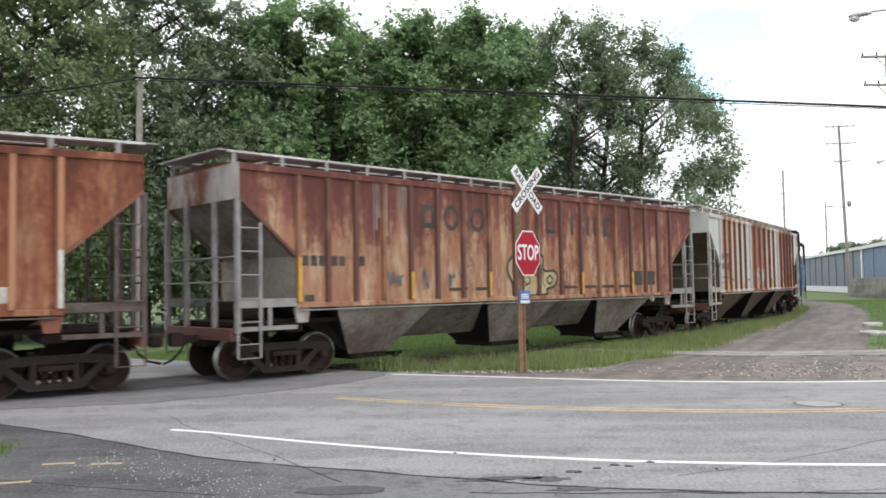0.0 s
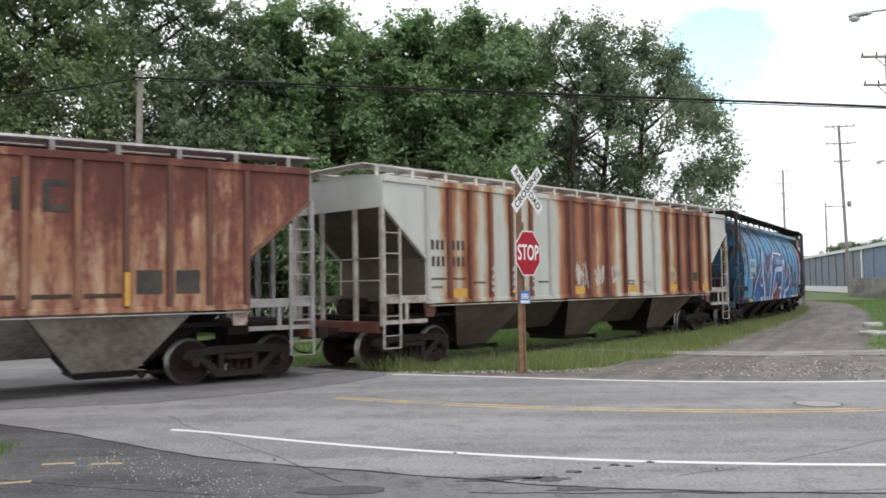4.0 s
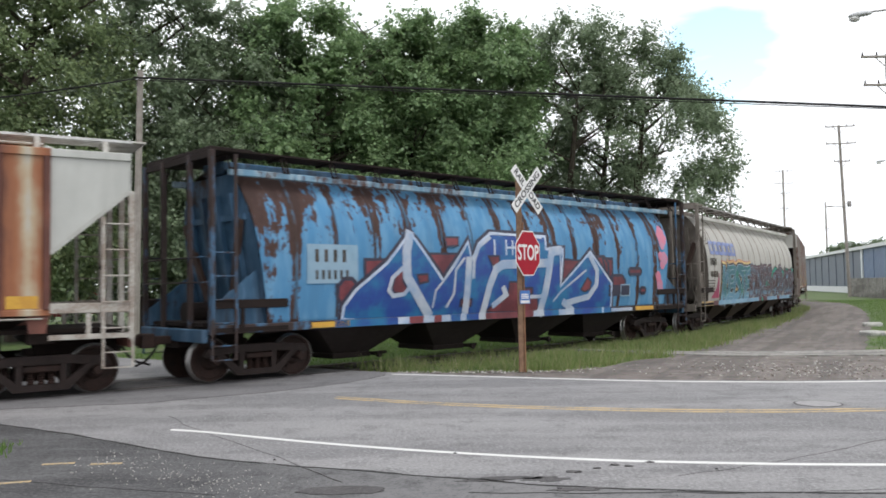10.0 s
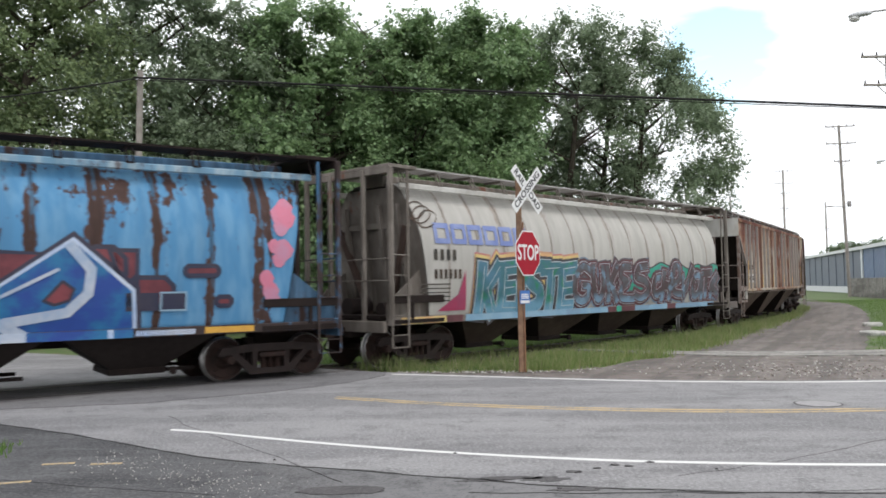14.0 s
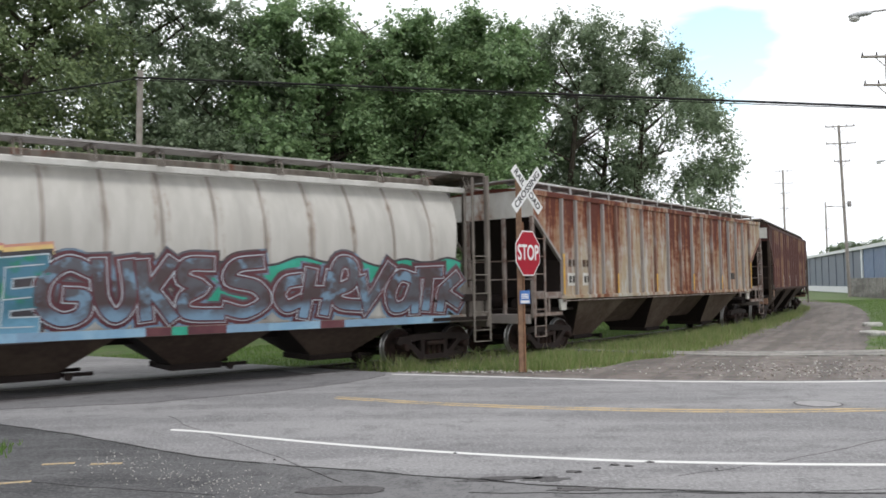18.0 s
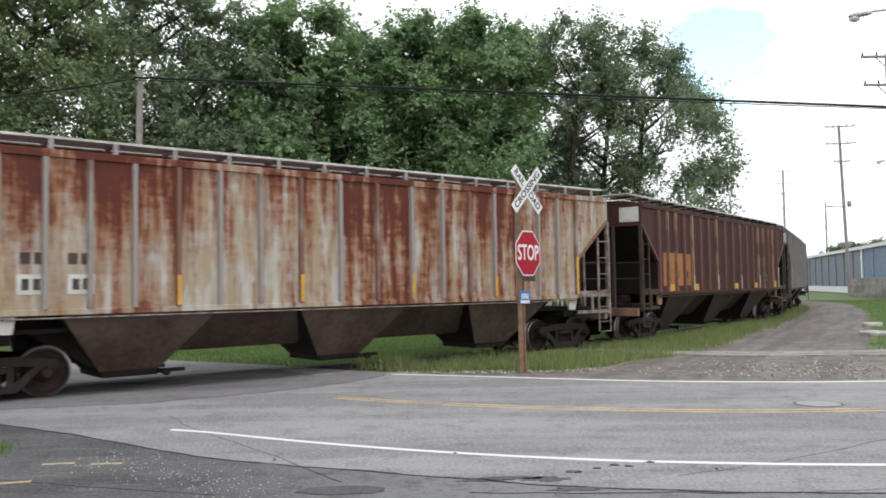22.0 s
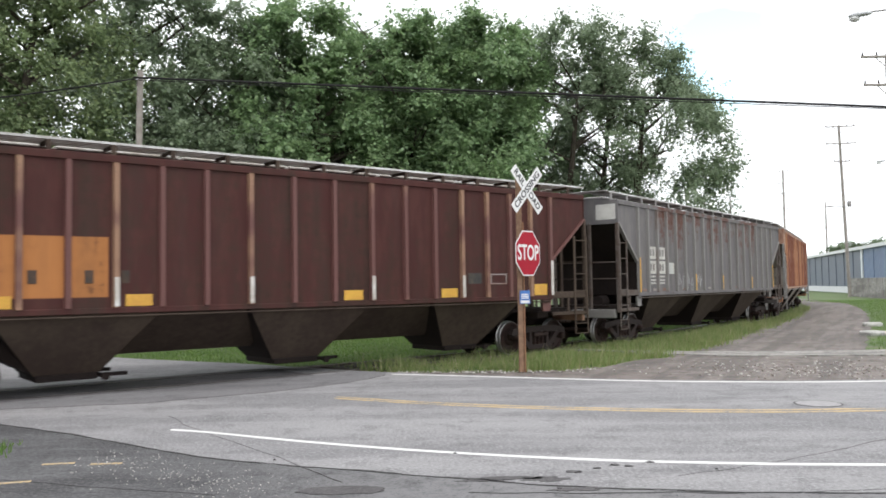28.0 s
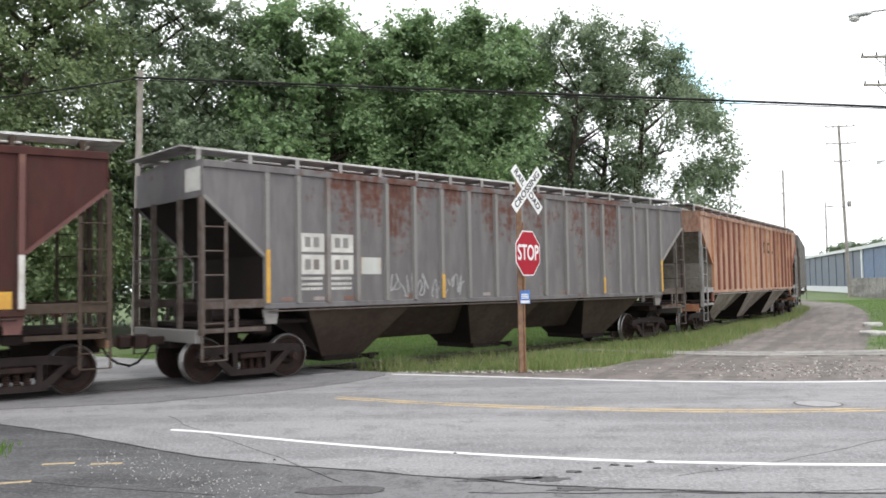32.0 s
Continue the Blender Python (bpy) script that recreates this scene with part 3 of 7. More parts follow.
        bm.faces.new(vs)
        slab(bm, 0.005)
        part(name, bm, material, road, label)
    blot(-0.98, 7.72, 0.42, 0.16, M["patch"], "patch", 0.003, 1, "dark oval asphalt patch")
    for k, (x, y, rx, ry) in enumerate(((0.62, 8.1, 0.28, 0.07), (0.95, 8.04, 0.2, 0.09), (0.4, 8.02, 0.22, 0.04), (1.2, 7.62, 0.26, 0.07))):
        blot(x, y, rx, ry, M["patch"], "patch", 0.003, 2 + k, "dark crumbled asphalt patch")
    # manhole
    bm = bmesh.new()
    rod(bm, (5.72, 12.6, -0.02), (5.72, 12.6, 0.006), 0.325, n=28)
    mh = tagged(part("manhole_cover", bm, plain("worn_iron_cover", (0.32, 0.31, 0.31), (0.25, 0.24, 0.24), 0.7, 0.0, 14)), "worn round iron manhole cover set in the road", "manhole cover")
    bm = bmesh.new()
    for i in range(28):
        a, b = 2 * math.pi * i / 28, 2 * math.pi * (i + 1) / 28
        vs = [bm.verts.new((5.72 + r * math.cos(t), 12.6 + r * math.sin(t), 0.008)) for r, t in ((0.325, a), (0.325, b), (0.352, b), (0.352, a))]
        bm.faces.new(vs)
    part("rim", bm, M["patch"], mh)

    # dirt lane beside the track
    L = [(4.0, 18.6), (5.0, 20.2), (7.83, 24.46), (10.15, 28.58), (13.41, 34.38), (18.63, 43.84), (25.3, 57.2), (31.5, 73), (35, 92), (35.5, 115)]
    R = [(11.2, 17.5), (11.0, 21.0), (13.55, 26.2), (17.92, 34.37), (25.86, 50.2), (33.5, 68), (38.5, 88), (41, 105), (40.5, 120)]
    bm = bmesh.new()
    rows = []
    for i in range(121):
        t = i / 120
        row = []
        for k, pts in enumerate((L, R)):
            u = t * (len(pts) - 1)
            j = min(int(u), len(pts) - 2)
            q = [Vector(pts[max(0, min(len(pts) - 1, j + d))]) for d in (-1, 0, 1, 2)]
            w = u - j
            p = 0.5 * ((2 * q[1]) + (q[2] - q[0]) * w + (2 * q[0] - 5 * q[1] + 4 * q[2] - q[3]) * w * w + (3 * q[1] - q[0] - 3 * q[2] + q[3]) * w ** 3)
            row.append(p)
        e = noise.noise((t * 40, 0, 0)) * 0.18
        e2 = noise.noise((t * 40, 9, 0)) * 0.18
        row[0] += (row[1] - row[0]).normalized() * e
        row[1] += (row[1] - row[0]).normalized() * e2
        rows.append([bm.verts.new((*(row[0] + (row[1] - row[0]) * m / 4), -0.05 + (0.015 if m == 2 else 0))) for m in range(5)])
    for a, b in zip(rows, rows[1:]):
        for m in range(4):
            bm.faces.new((a[m], a[m + 1], b[m + 1], b[m]))
    slab(bm, 0.1)
    tagged(part("lane", bm, M["dirt"]), "packed dirt and gravel lane curving along the railway", "dirt road", kind="structure")
    bm = bmesh.new()
    e1 = curve_y(SHOULDER + [(4.99, 21.2), (7.31, 20.8), (10.94, 20.45), (20, 20.5), (30, 21)])
    ribbon(bm, steps(-2.8, 30, 0.4), lambda x: FAR(x) + 0.01, lambda x: max(FAR(x) + 0.02, e1(x)), -0.03, 2, 0.1)
    slab(bm, 0.1)
    tagged(part("verge", bm, M["dirt"]), "gravel verge strewn with stones at the lane's mouth", "gravel", kind="structure")
    bm = bmesh.new()
    c1 = curve_y([(2.4, 24.6), (3.67, 24.3), (6.73, 22.9), (9.72, 22.4), (12.42, 22.4), (20, 22.6), (30, 23.2)])
    ribbon(bm, steps(3.6, 30, 0.4), lambda x: c1(x) - min(1.5, 0.15 + (x - 3.6) * 0.35), c1, -0.02, 1, 0.14)
    slab(bm, 0.1)
    tagged(part("footpath", bm, M["concrete"]), "pale dusty concrete strip across the lane", "footpath", kind="structure")


setting()


def rail_track():
    tr = empty("railway_track", "curved railway track with worn steel rails in grass", "railway track")
    for side, nm in ((-1, "near"), (1, "far")):
        bm = bmesh.new()
        prof = [(-0.035, 0.0), (0.035, 0.0), (0.035, -0.035), (0.01, -0.05), (0.01, -0.12), (0.07, -0.15), (-0.07, -0.15), (-0.01, -0.12), (-0.01, -0.05), (-0.035, -0.035)]
        rows = []
        for s in steps(-120, 150, 0.75):
            x, y, th = track_at(s)
            nx, ny = -math.sin(th), math.cos(th)
            rows.append([bm.verts.new((x + nx * (side * 0.753 + a), y + ny * (side * 0.753 + a), b + 0.006)) for a, b in prof])
        n = len(prof)
        for a, b in zip(rows, rows[1:]):
            for j in range(n):
                bm.faces.new((a[j], b[j], b[(j + 1) % n], a[(j + 1) % n]))
        part("rail", bm, M["steel"], tr)
        # groove beside the rail where it lies in the road
        bm = bmesh.new()
        rows = []
        for s in steps(-16, 3.2, 0.4):
            x, y, th = track_at(s)
            nx, ny = -math.sin(th), math.cos(th)
            rows.append([bm.verts.new((x + nx * (side * 0.753 + a), y + ny * (side * 0.753 + a), 0.003)) for a in ((-0.11, 0.09) if side > 0 else (-0.09, 0.11))])
        for a, b in zip(rows, rows[1:]):
            bm.faces.new((a[0], b[0], b[1], a[1]))
        slab(bm, 0.02)
        part("flangeway", bm, M["tar"], tr, "black tarred groove beside the rail")
    # darker asphalt between the rails, with some train shade put into its colour
    bm = bmesh.new()
    rows = []
    for s in steps(-30, 3.0, 0.5):
        x, y, th = track_at(s)
        nx, ny = -math.sin(th), math.cos(th)
        rows.append([bm.verts.new((x + nx * a, y + ny * a, 0.002)) for a in (-1.15 + 0.06 * noise.noise((s, 0, 0)), -0.4, 0.4, 1.15)])
    for a, b in zip(rows, rows[1:]):
        for j in range(3):
            bm.faces.new((a[j], b[j], b[j + 1], a[j + 1]))
    slab(bm, 0.02)
    part("crossing_surface", bm, asphalt("oil_stained_crossing_asphalt", (0.125, 0.118, 0.121), (0.075, 0.071, 0.074), 0.5), tr, "dark asphalt between the rails, deepened for the train's shade")
    bm = bmesh.new()
    rows = []
    for s in steps(2, 150, 1.0):
        x, y, th = track_at(s)
        nx, ny = -math.sin(th), math.cos(th)
        w = 1.5 + 0.2 * noise.noise((s * 0.4, 1, 1))
        rows.append([bm.verts.new((x + nx * a, y + ny * a, -0.05)) for a in (-w, 0, w)])
    for a, b in zip(rows, rows[1:]):
        for j in range(2):
            bm.faces.new((a[j], b[j], b[j + 1], a[j + 1]))
    slab(bm, 0.15)
    part("ballast", bm, M["ballast"], tr, "dark oily ballast bed")
    bm = bmesh.new()
    box(bm, -0.11, 0.11, -1.25, 1.25, -0.14, -0.035, 0.01)
    m = plain("weathered_tie_wood", (0.075, 0.06, 0.048), (0.045, 0.038, 0.032), 0.9, 0, 6)
    first = part("tie", bm, m, tr)
    k = 0
    for s in steps(3.8, 90, 0.55):
        x, y, th = track_at(s)
        mm = Matrix.Translation((x, y, 0)) @ Matrix.Rotation(th + random.uniform(-0.02, 0.02), 4, "Z")
        if k == 0:
            first.matrix_basis = mm
        else:
            again(first, tr, mm)
        k += 1
    tr["kind"] = "structure"


rail_track()


def boughs(name, clumps, shoots, leaves, size, material, parent, seed, droop=0.0):
    """A crown of leafy shoots: from each clump's heart they reach out and up, with leaves set along them."""
    rng = np.random.default_rng(seed)
    c = np.array(clumps, dtype=np.float64)
    n = np.maximum(6, (shoots * (c[:, 3] / 1.1) ** 1.7)).astype(int)
    heart, rad = np.repeat(c[:, :3], n, axis=0), np.repeat(c[:, 3], n)
    axis = np.array((0.0, 0.0, c[:, 2].mean()))
    out = heart - axis
    out[:, 2] *= 0.35
    out /= np.linalg.norm(out, axis=1)[:, None] + 1e-6
    m = len(heart)
    d = rng.normal(0, 1, (m, 3))
    d /= np.linalg.norm(d, axis=1)[:, None]
    d = d * 0.9 + out * 0.5 + np.array((0, 0, 0.5 - 2 * droop))
    d /= np.linalg.norm(d, axis=1)[:, None] + 1e-6
    length = rad * (0.5 + 1.15 * rng.random(m) ** 1.6)
    # leaves along each shoot, closer together towards its tip
    t = np.sqrt(rng.uniform(0.1, 1.0, (m, leaves)))
    p = heart[:, None, :] + d[:, None, :] * (length[:, None] * t)[:, :, None]
    p = p + rng.normal(0, 1, p.shape) * (0.17 * rad[:, None] * (1.12 - t) + 0.03)[:, :, None]
    p[:, :, 2] -= (0.10 + droop) * rad[:, None] * t ** 2
    p = p.reshape(-1, 3)
    k = len(p)
    nrm = np.repeat(d, leaves, axis=0) * 0.35 + np.array((0, 0, 0.62)) + rng.normal(0, 0.42, (k, 3))
    nrm /= np.linalg.norm(nrm, axis=1)[:, None] + 1e-9
    a = np.repeat(d, leaves, axis=0) + rng.normal(0, 0.75, (k, 3))
    a -= nrm * (a * nrm).sum(1)[:, None]
    a /= np.linalg.norm(a, axis=1)[:, None] + 1e-9
    b = np.cross(nrm, a)
    s = size * rng.uniform(0.6, 1.3, (k, 1))
    v = np.empty((k, 4, 3))
    v[:, 0] = p - a * s * 0.8
    v[:, 1] = p + b * s * 0.72 + a * s * 0.1
    v[:, 2] = p + a * s - nrm * s * 0.35
    v[:, 3] = p - b * s * 0.72 + a * s * 0.1
    me = bpy.data.meshes.new(name)
    me.vertices.add(k * 4)
    me.vertices.foreach_set("co", v.reshape(-1))
    me.loops.add(k * 4)
    me.loops.foreach_set("vertex_index", np.arange(k * 4, dtype=np.int32))
    me.polygons.add(k)
    me.polygons.foreach_set("loop_start", np.arange(0, k * 4, 4, dtype=np.int32))
    me.update(calc_edges=True)
    me.materials.append(material)
    ob = new(name, me)
    ob.parent = parent
    return ob


def leaf_material(name, a, b, c):
    g = Graph(name, 0.55)
    geo = g.node("ShaderNodeNewGeometry").outputs["Random Per Island"]
    n = g.noise(0.35, 3)
    col = g.mix(a, b, g.step(n, 0.35, 0.65))
    col = g.mix(col, c, g.step(geo, 0.55, 1.0))
    col = g.mix(col, tuple(q * 0.85 for q in b), g.step(geo, 0.3, 0.0))
    g.bsdf.inputs["Subsurface Weight"].default_value = 0.0
    tr = g.node("ShaderNodeBsdfTranslucent")
    ad = g.node("ShaderNodeMixShader")
    ad.inputs[0].default_value = 0.5
    out = g.nt.nodes["Material Output"]
    g.put(tr.inputs["Color"], col)
    m = g.done(col)
    g.nt.links.new(g.bsdf.outputs[0], ad.inputs[1])
    g.nt.links.new(tr.outputs[0], ad.inputs[2])
    g.nt.links.new(ad.outputs[0], out.inputs["Surface"])
    return m


def trees():
    bark = plain("grey_brown_bark", (0.085, 0.07, 0.055), (0.045, 0.038, 0.03), 0.95, 0, 5, 0.6)
    kinds = [leaf_material("maple_leaves", (0.24, 0.35, 0.165), (0.185, 0.285, 0.14), (0.30, 0.41, 0.20)),
             leaf_material("dark_oak_leaves", (0.23, 0.30, 0.183), (0.19, 0.25, 0.157), (0.285, 0.35, 0.22)),
             leaf_material("yellowish_leaves", (0.24, 0.31, 0.147), (0.185, 0.252, 0.126), (0.30, 0.36, 0.173))]
    # place, height, crown radius, crown base, leaf kind, share of clumps kept, leaf size
    rows = [(-22.5, 34, 20.5, 4.8, 1.6, 2, 1.0, 0.17), (-17.4, 33, 19.5, 4.6, 1.2, 2, 0.95, 0.16), (-13.6, 37, 19.2, 4.2, 1.5, 1, 0.6, 0.17),
            (-10.2, 38, 16.0, 3.7, 1.5, 1, 0.6, 0.17), (-6.6, 39, 16.4, 3.9, 1.5, 0, 0.9, 0.17), (-2.0, 42, 16.5, 4.3, 1.5, 0, 1.0, 0.18),
            (2.6, 43, 16.9, 4.2, 1.6, 0, 1.0, 0.18), (7.4, 46, 17.9, 4.6, 4.0, 1, 0.5, 0.17), (11.6, 47, 17.0, 4.5, 4.0, 1, 0.6, 0.17),
            (0.3, 45, 15.6, 3.9, 1.5, 0, 0.8, 0.18), (-4.4, 43, 15.4, 3.8, 1.5, 0, 0.8, 0.18), (9.4, 50, 16.0, 3.8, 4.5, 1, 0.12, 0.18), (-8.4, 41, 14.2, 3.6, 1.5, 1, 0.45, 0.18),
            (-28, 40, 20, 5.5, 2, 1, 0.8, 0.24), (122, 250, 13.5, 7, 2, 1, 0.5, 0.5), (134, 252, 14, 7, 2, 1, 0.5, 0.5), (-4.6, 50, 14.5, 5.0, 1.0, 1, 0.8, 0.24), (4.0, 54, 13, 4.4, 1.0, 1, 0.5, 0.24), (-19, 46, 9, 5.0, 1, 1, 0.6, 0.24), (-11, 48, 9, 5, 1, 1, 0.6, 0.24)]
    for i, (x, y, h, r, z0, kind, keep, ls) in enumerate(rows):
        rng = random.Random(100 + i)
        label = ("tall leafy maple with a dense green crown behind the track", "tall dark green tree with an open crown and bare limbs", "tall tree with yellowish green leaves beside the crossing")[(0, 1, 2)[kind]]
        t = empty("tree", label, "tree", "trees behind the railway", pose(x, y, -0.1))
        bm = bmesh.new()
        p = Vector((0, 0, 0))
        q = Vector((rng.uniform(-0.4, 0.4), rng.uniform(-0.4, 0.4), h * 0.38))
        rod(bm, p, q, 0.34, 0.22, 9)
        q2 = q + Vector((rng.uniform(-0.8, 0.8), rng.uniform(-0.8, 0.8), h * 0.38))
        rod(bm, q, q2, 0.22, 0.07, 8)
        limbs = []
        for k in range(13):
            f = rng.uniform(0.12, 0.95)
            a = p + (q - p) * f if k % 3 == 0 and f > 0.4 else q + (q2 - q) * f
            ang = rng.uniform(0, 6.28)
            ln = r * rng.uniform(0.45, 0.95)
            b = a + Vector((math.cos(ang) * ln, math.sin(ang) * ln, ln * rng.uniform(0.3, 0.9)))
            rod(bm, a, b, 0.10, 0.025, 6)
            limbs.append((a, b))
            for _ in range(3):
                c = a + (b - a) * rng.uniform(0.35, 0.9)
                e = c + Vector((rng.uniform(-1, 1), rng.uniform(-1, 1), rng.uniform(0, 1.2))) * 1.3
                rod(bm, c, e, 0.035, 0.012, 5)
        part("trunk", bm, bark, t)
        # clumps fill an uneven crown: lobes that bulge at different heights
        lobes = []
        near = i < 13
        count = int((175 if near else 70) * (0.35 + 0.65 * keep) * (0.85, 0.86, 1.0)[kind])
        for k in range(count):
            f = (k + rng.random()) / count
            zz = z0 + (h - z0) * (0.05 + 0.87 * f)
            w = 1.12 * r * (1.0 - 0.5 * max(0, f - 0.4) / 0.6) * (0.75 + 0.25 * min(1, f / 0.2))
            ang = rng.uniform(0, 6.28)
            d = w * (0.92 * rng.random() ** 0.5)
            lobes.append((math.cos(ang) * d, math.sin(ang) * d, zz, (0.66 + 0.2 * w) * rng.uniform(0.6, 1.15) * (0.9, 0.86, 0.9)[kind] * (1 if near else 1.5)))
        lobes.append((q2.x, q2.y, h - r * 0.45, r * 0.42))
        if i == 8:
            lobes += [(3.6, -0.5, 11.6, 1.3), (4.6, -0.6, 10.0, 1.2), (4.9, -0.6, 8.6, 1.0), (3.8, -0.4, 8.0, 1.1), (2.7, 0, 12.9, 1.4), (3.2, -0.3, 6.8, 0.7)]
            lobes = [l for l in lobes if l[2] > 4.2 or l[0] < 1.0]
        if i in (7, 8, 11):      # the right-hand crown is open in the middle, its limbs show
            lobes = [l for l in lobes if not (5.0 < l[2] < 12.0 and abs(l[0]) < 3.0 and rng.random() < 0.6)]
        if i == 2:
            lobes += [(1.2, 0, 14.2, 1.2), (0.8, -0.5, 15.3, 1.1), (1.8, 0.3, 13.2, 1.1), (1.5, 0, 16.2, 1.0), (2.3, 0.2, 14.9, 1.0), (0.2, 0.4, 16.6, 1.0), (-0.6, 0, 15.2, 1.1)]
        if i == 6:
            lobes = [l for l in lobes if not (l[0] > 1.6 and l[2] < 11.5)]
        if i == 7:
            lobes = [l for l in lobes if not (l[0] < -0.8 and 4 < l[2] < 11)]
            lobes += [(-2.9, -0.4, 14.4, 1.5), (-2.4, 0.3, 12.9, 1.5)]
        boughs("crown", lobes, (46, 40, 42)[kind] if near else 20, 13, ls * (0.62, 0.55, 0.56)[kind], kinds[kind], t, 500 + i, (0.0, 0.12, 0.08)[kind])


trees()
# ---- freight cars ----
TRUCK, WHEEL_R, HALF = 7.3, 0.457, 8.75
EAVE, SILL, SIDE = 4.43, 1.54, 1.60
_base = {}


def truck(parent, u):
    t = new("truck")
    t.parent = parent
    t.location = (u, 0, 0)
    t["label"] = "oily cast-steel truck with two axles"
    if not _base:
        bm = bmesh.new()
        # cast frame: top chord, sloping bottom chord, columns; the windows stay open
        chord = [(-1.17, 0.56), (-1.10, 0.70), (-0.45, 0.76), (0.45, 0.76), (1.10, 0.70), (1.17, 0.56), (1.03, 0.50), (0.97, 0.56), (0.40, 0.60), (-0.40, 0.60), (-0.97, 0.56), (-1.03, 0.50)]
        extrude_outline(bm, chord, -0.07, 0.07)
        low = [(-0.92, 0.57), (-0.74, 0.57), (-0.36, 0.25), (0.36, 0.25), (0.74, 0.57), (0.92, 0.57), (0.46, 0.13), (-0.46, 0.13)]
        extrude_outline(bm, low, -0.065, 0.065)
        for c in (-0.36, 0.36):
            box(bm, c - 0.055, c + 0.055, -0.06, 0.06, 0.2, 0.62)
        _base["frame"] = part("side_frame", bm, M["truck"], t)
        bm = bmesh.new()
        prev = None
        for k in range(21):    # a coil: one ribbed barrel
            rr, z = 0.052 + 0.022 * (0.5 - 0.5 * math.cos(k * math.pi / 2)), 0.25 + 0.011 * k
            cur = [bm.verts.new((rr * math.cos(2 * math.pi * i / 10), rr * math.sin(2 * math.pi * i / 10), z)) for i in range(10)]
            if prev:
                for i in range(10):
                    bm.faces.new((prev[i], prev[(i + 1) % 10], cur[(i + 1) % 10], cur[i]))
            prev = cur
        _base["spring"] = part("coil_spring", bm, M["wheel"], t)
        bm = bmesh.new()
        box(bm, -0.29, 0.29, -0.13, 0.13, 0.47, 0.58, 0.02)
        _base["seat"] = part("spring_seat", bm, M["wheel"], t)
        bm = bmesh.new()
        box(bm, -0.2, 0.2, -0.95, 0.95, 0.48, 0.72, 0.03)
        rod(bm, (0, 0, 0.72), (0, 0, 0.84), 0.2, n=14)
        _base["bolster"] = part("bolster", bm, M["truck"], t)
        bm = bmesh.new()
        rod(bm, (0, -0.12, 0), (0, 0.06, 0), 0.095, n=14)
        rod(bm, (0, -0.16, 0), (0, -0.12, 0), 0.075, 0.09, n=14)
        rod(bm, (0, -0.175, 0), (0, -0.16, 0), 0.03, n=6)
        _base["cap"] = part("bearing", bm, M["wheel"], t)
        bm = bmesh.new()
        rod(bm, (0, -0.95, 0), (0, 0.95, 0), 0.075, n=12)
        for sd in (-1, 1):
            f = lambda y: sd * y
            rings = [(0.655, 0.09), (0.67, 0.34), (0.675, 0.475), (0.70, 0.478), (0.715, WHEEL_R), (0.80, WHEEL_R - 0.006), (0.809, 0.434), (0.81, 0.385), (0.775, 0.36), (0.745, 0.2), (0.80, 0.15), (0.80, 0.075)]
            prev = None
            for y, r in rings:
                cur = [bm.verts.new((r * math.cos(2 * math.pi * k / 30), f(y), r * math.sin(2 * math.pi * k / 30))) for k in range(30)]
                if prev:
                    for k in range(30):
                        fc = bm.faces.new((prev[k], prev[(k + 1) % 30], cur[(k + 1) % 30], cur[k]))
                        if y in (0.715, 0.80, 0.809) and r > 0.4:
                            fc.material_index = 1
                prev = cur
        for k in range(3):   # casting marks, which show the turning
            a = 2 * math.pi * k / 3
            rod(bm, (0.27 * math.cos(a), -0.80, 0.27 * math.sin(a)), (0.27 * math.cos(a), -0.765, 0.27 * math.sin(a)), 0.022, n=6)
        _base["wheel"] = part("wheelset", bm, [M["wheel"], M["tread"]], t)
        bm = bmesh.new()
        for sd in (-1, 1):
            bar(bm, (sd * 0.36, -0.75, 0.42), (sd * 0.36, 0.75, 0.42), 0.1, 0.06, (1, 0, 0))
            for y in (-0.72, 0.72):
                box(bm, sd * 0.40 - 0.03, sd * 0.40 + 0.03, y - 0.05, y + 0.05, 0.3, 0.58, 0.01)
        _base["brake"] = part("brake_beam", bm, M["truck"], t)
        first = True
    else:
        first = False
    for key, spots in (("frame", [(0, -0.99, 0), (0, 0.99, 0)]), ("spring", [(c, y, 0) for y in (-0.99, 0.99) for c in (-0.17, 0.0, 0.17)]), ("seat", [(0, -0.99, 0), (0, 0.99, 0)]), ("bolster", [(0, 0, 0)]), ("brake", [(0, 0, 0)]),
                       ("cap", [(-0.94, -1.03, WHEEL_R), (0.94, -1.03, WHEEL_R), (-0.94, 1.03, WHEEL_R), (0.94, 1.03, WHEEL_R)]), ("wheel", [(-0.94, 0, WHEEL_R), (0.94, 0, WHEEL_R)])):
        for i, sp in enumerate(spots):
            turn = 180 if key == "cap" and sp[1] > 0 else 0
            if first and i == 0:
                _base[key].matrix_basis = pose(*sp, 0, 0, turn)
            else:
                again(_base[key], t, pose(*sp, 0, 0, turn))
    return t


def ladder(bm, u0, u1, y, z0, z1, n, r=0.016, rungs=None):
    """Two flat stiles with round rungs."""
    for u in (u0, u1):
        bar(bm, (u, y, z0), (u, y, z1), 0.07, 0.03)
    for k in range(n):
        z = z0 + 0.12 + ((rungs or z1) - z0 - 0.24) * k / (n - 1)
        rod(bm, (u0, y - 0.01, z), (u1, y - 0.01, z), r, n=6)


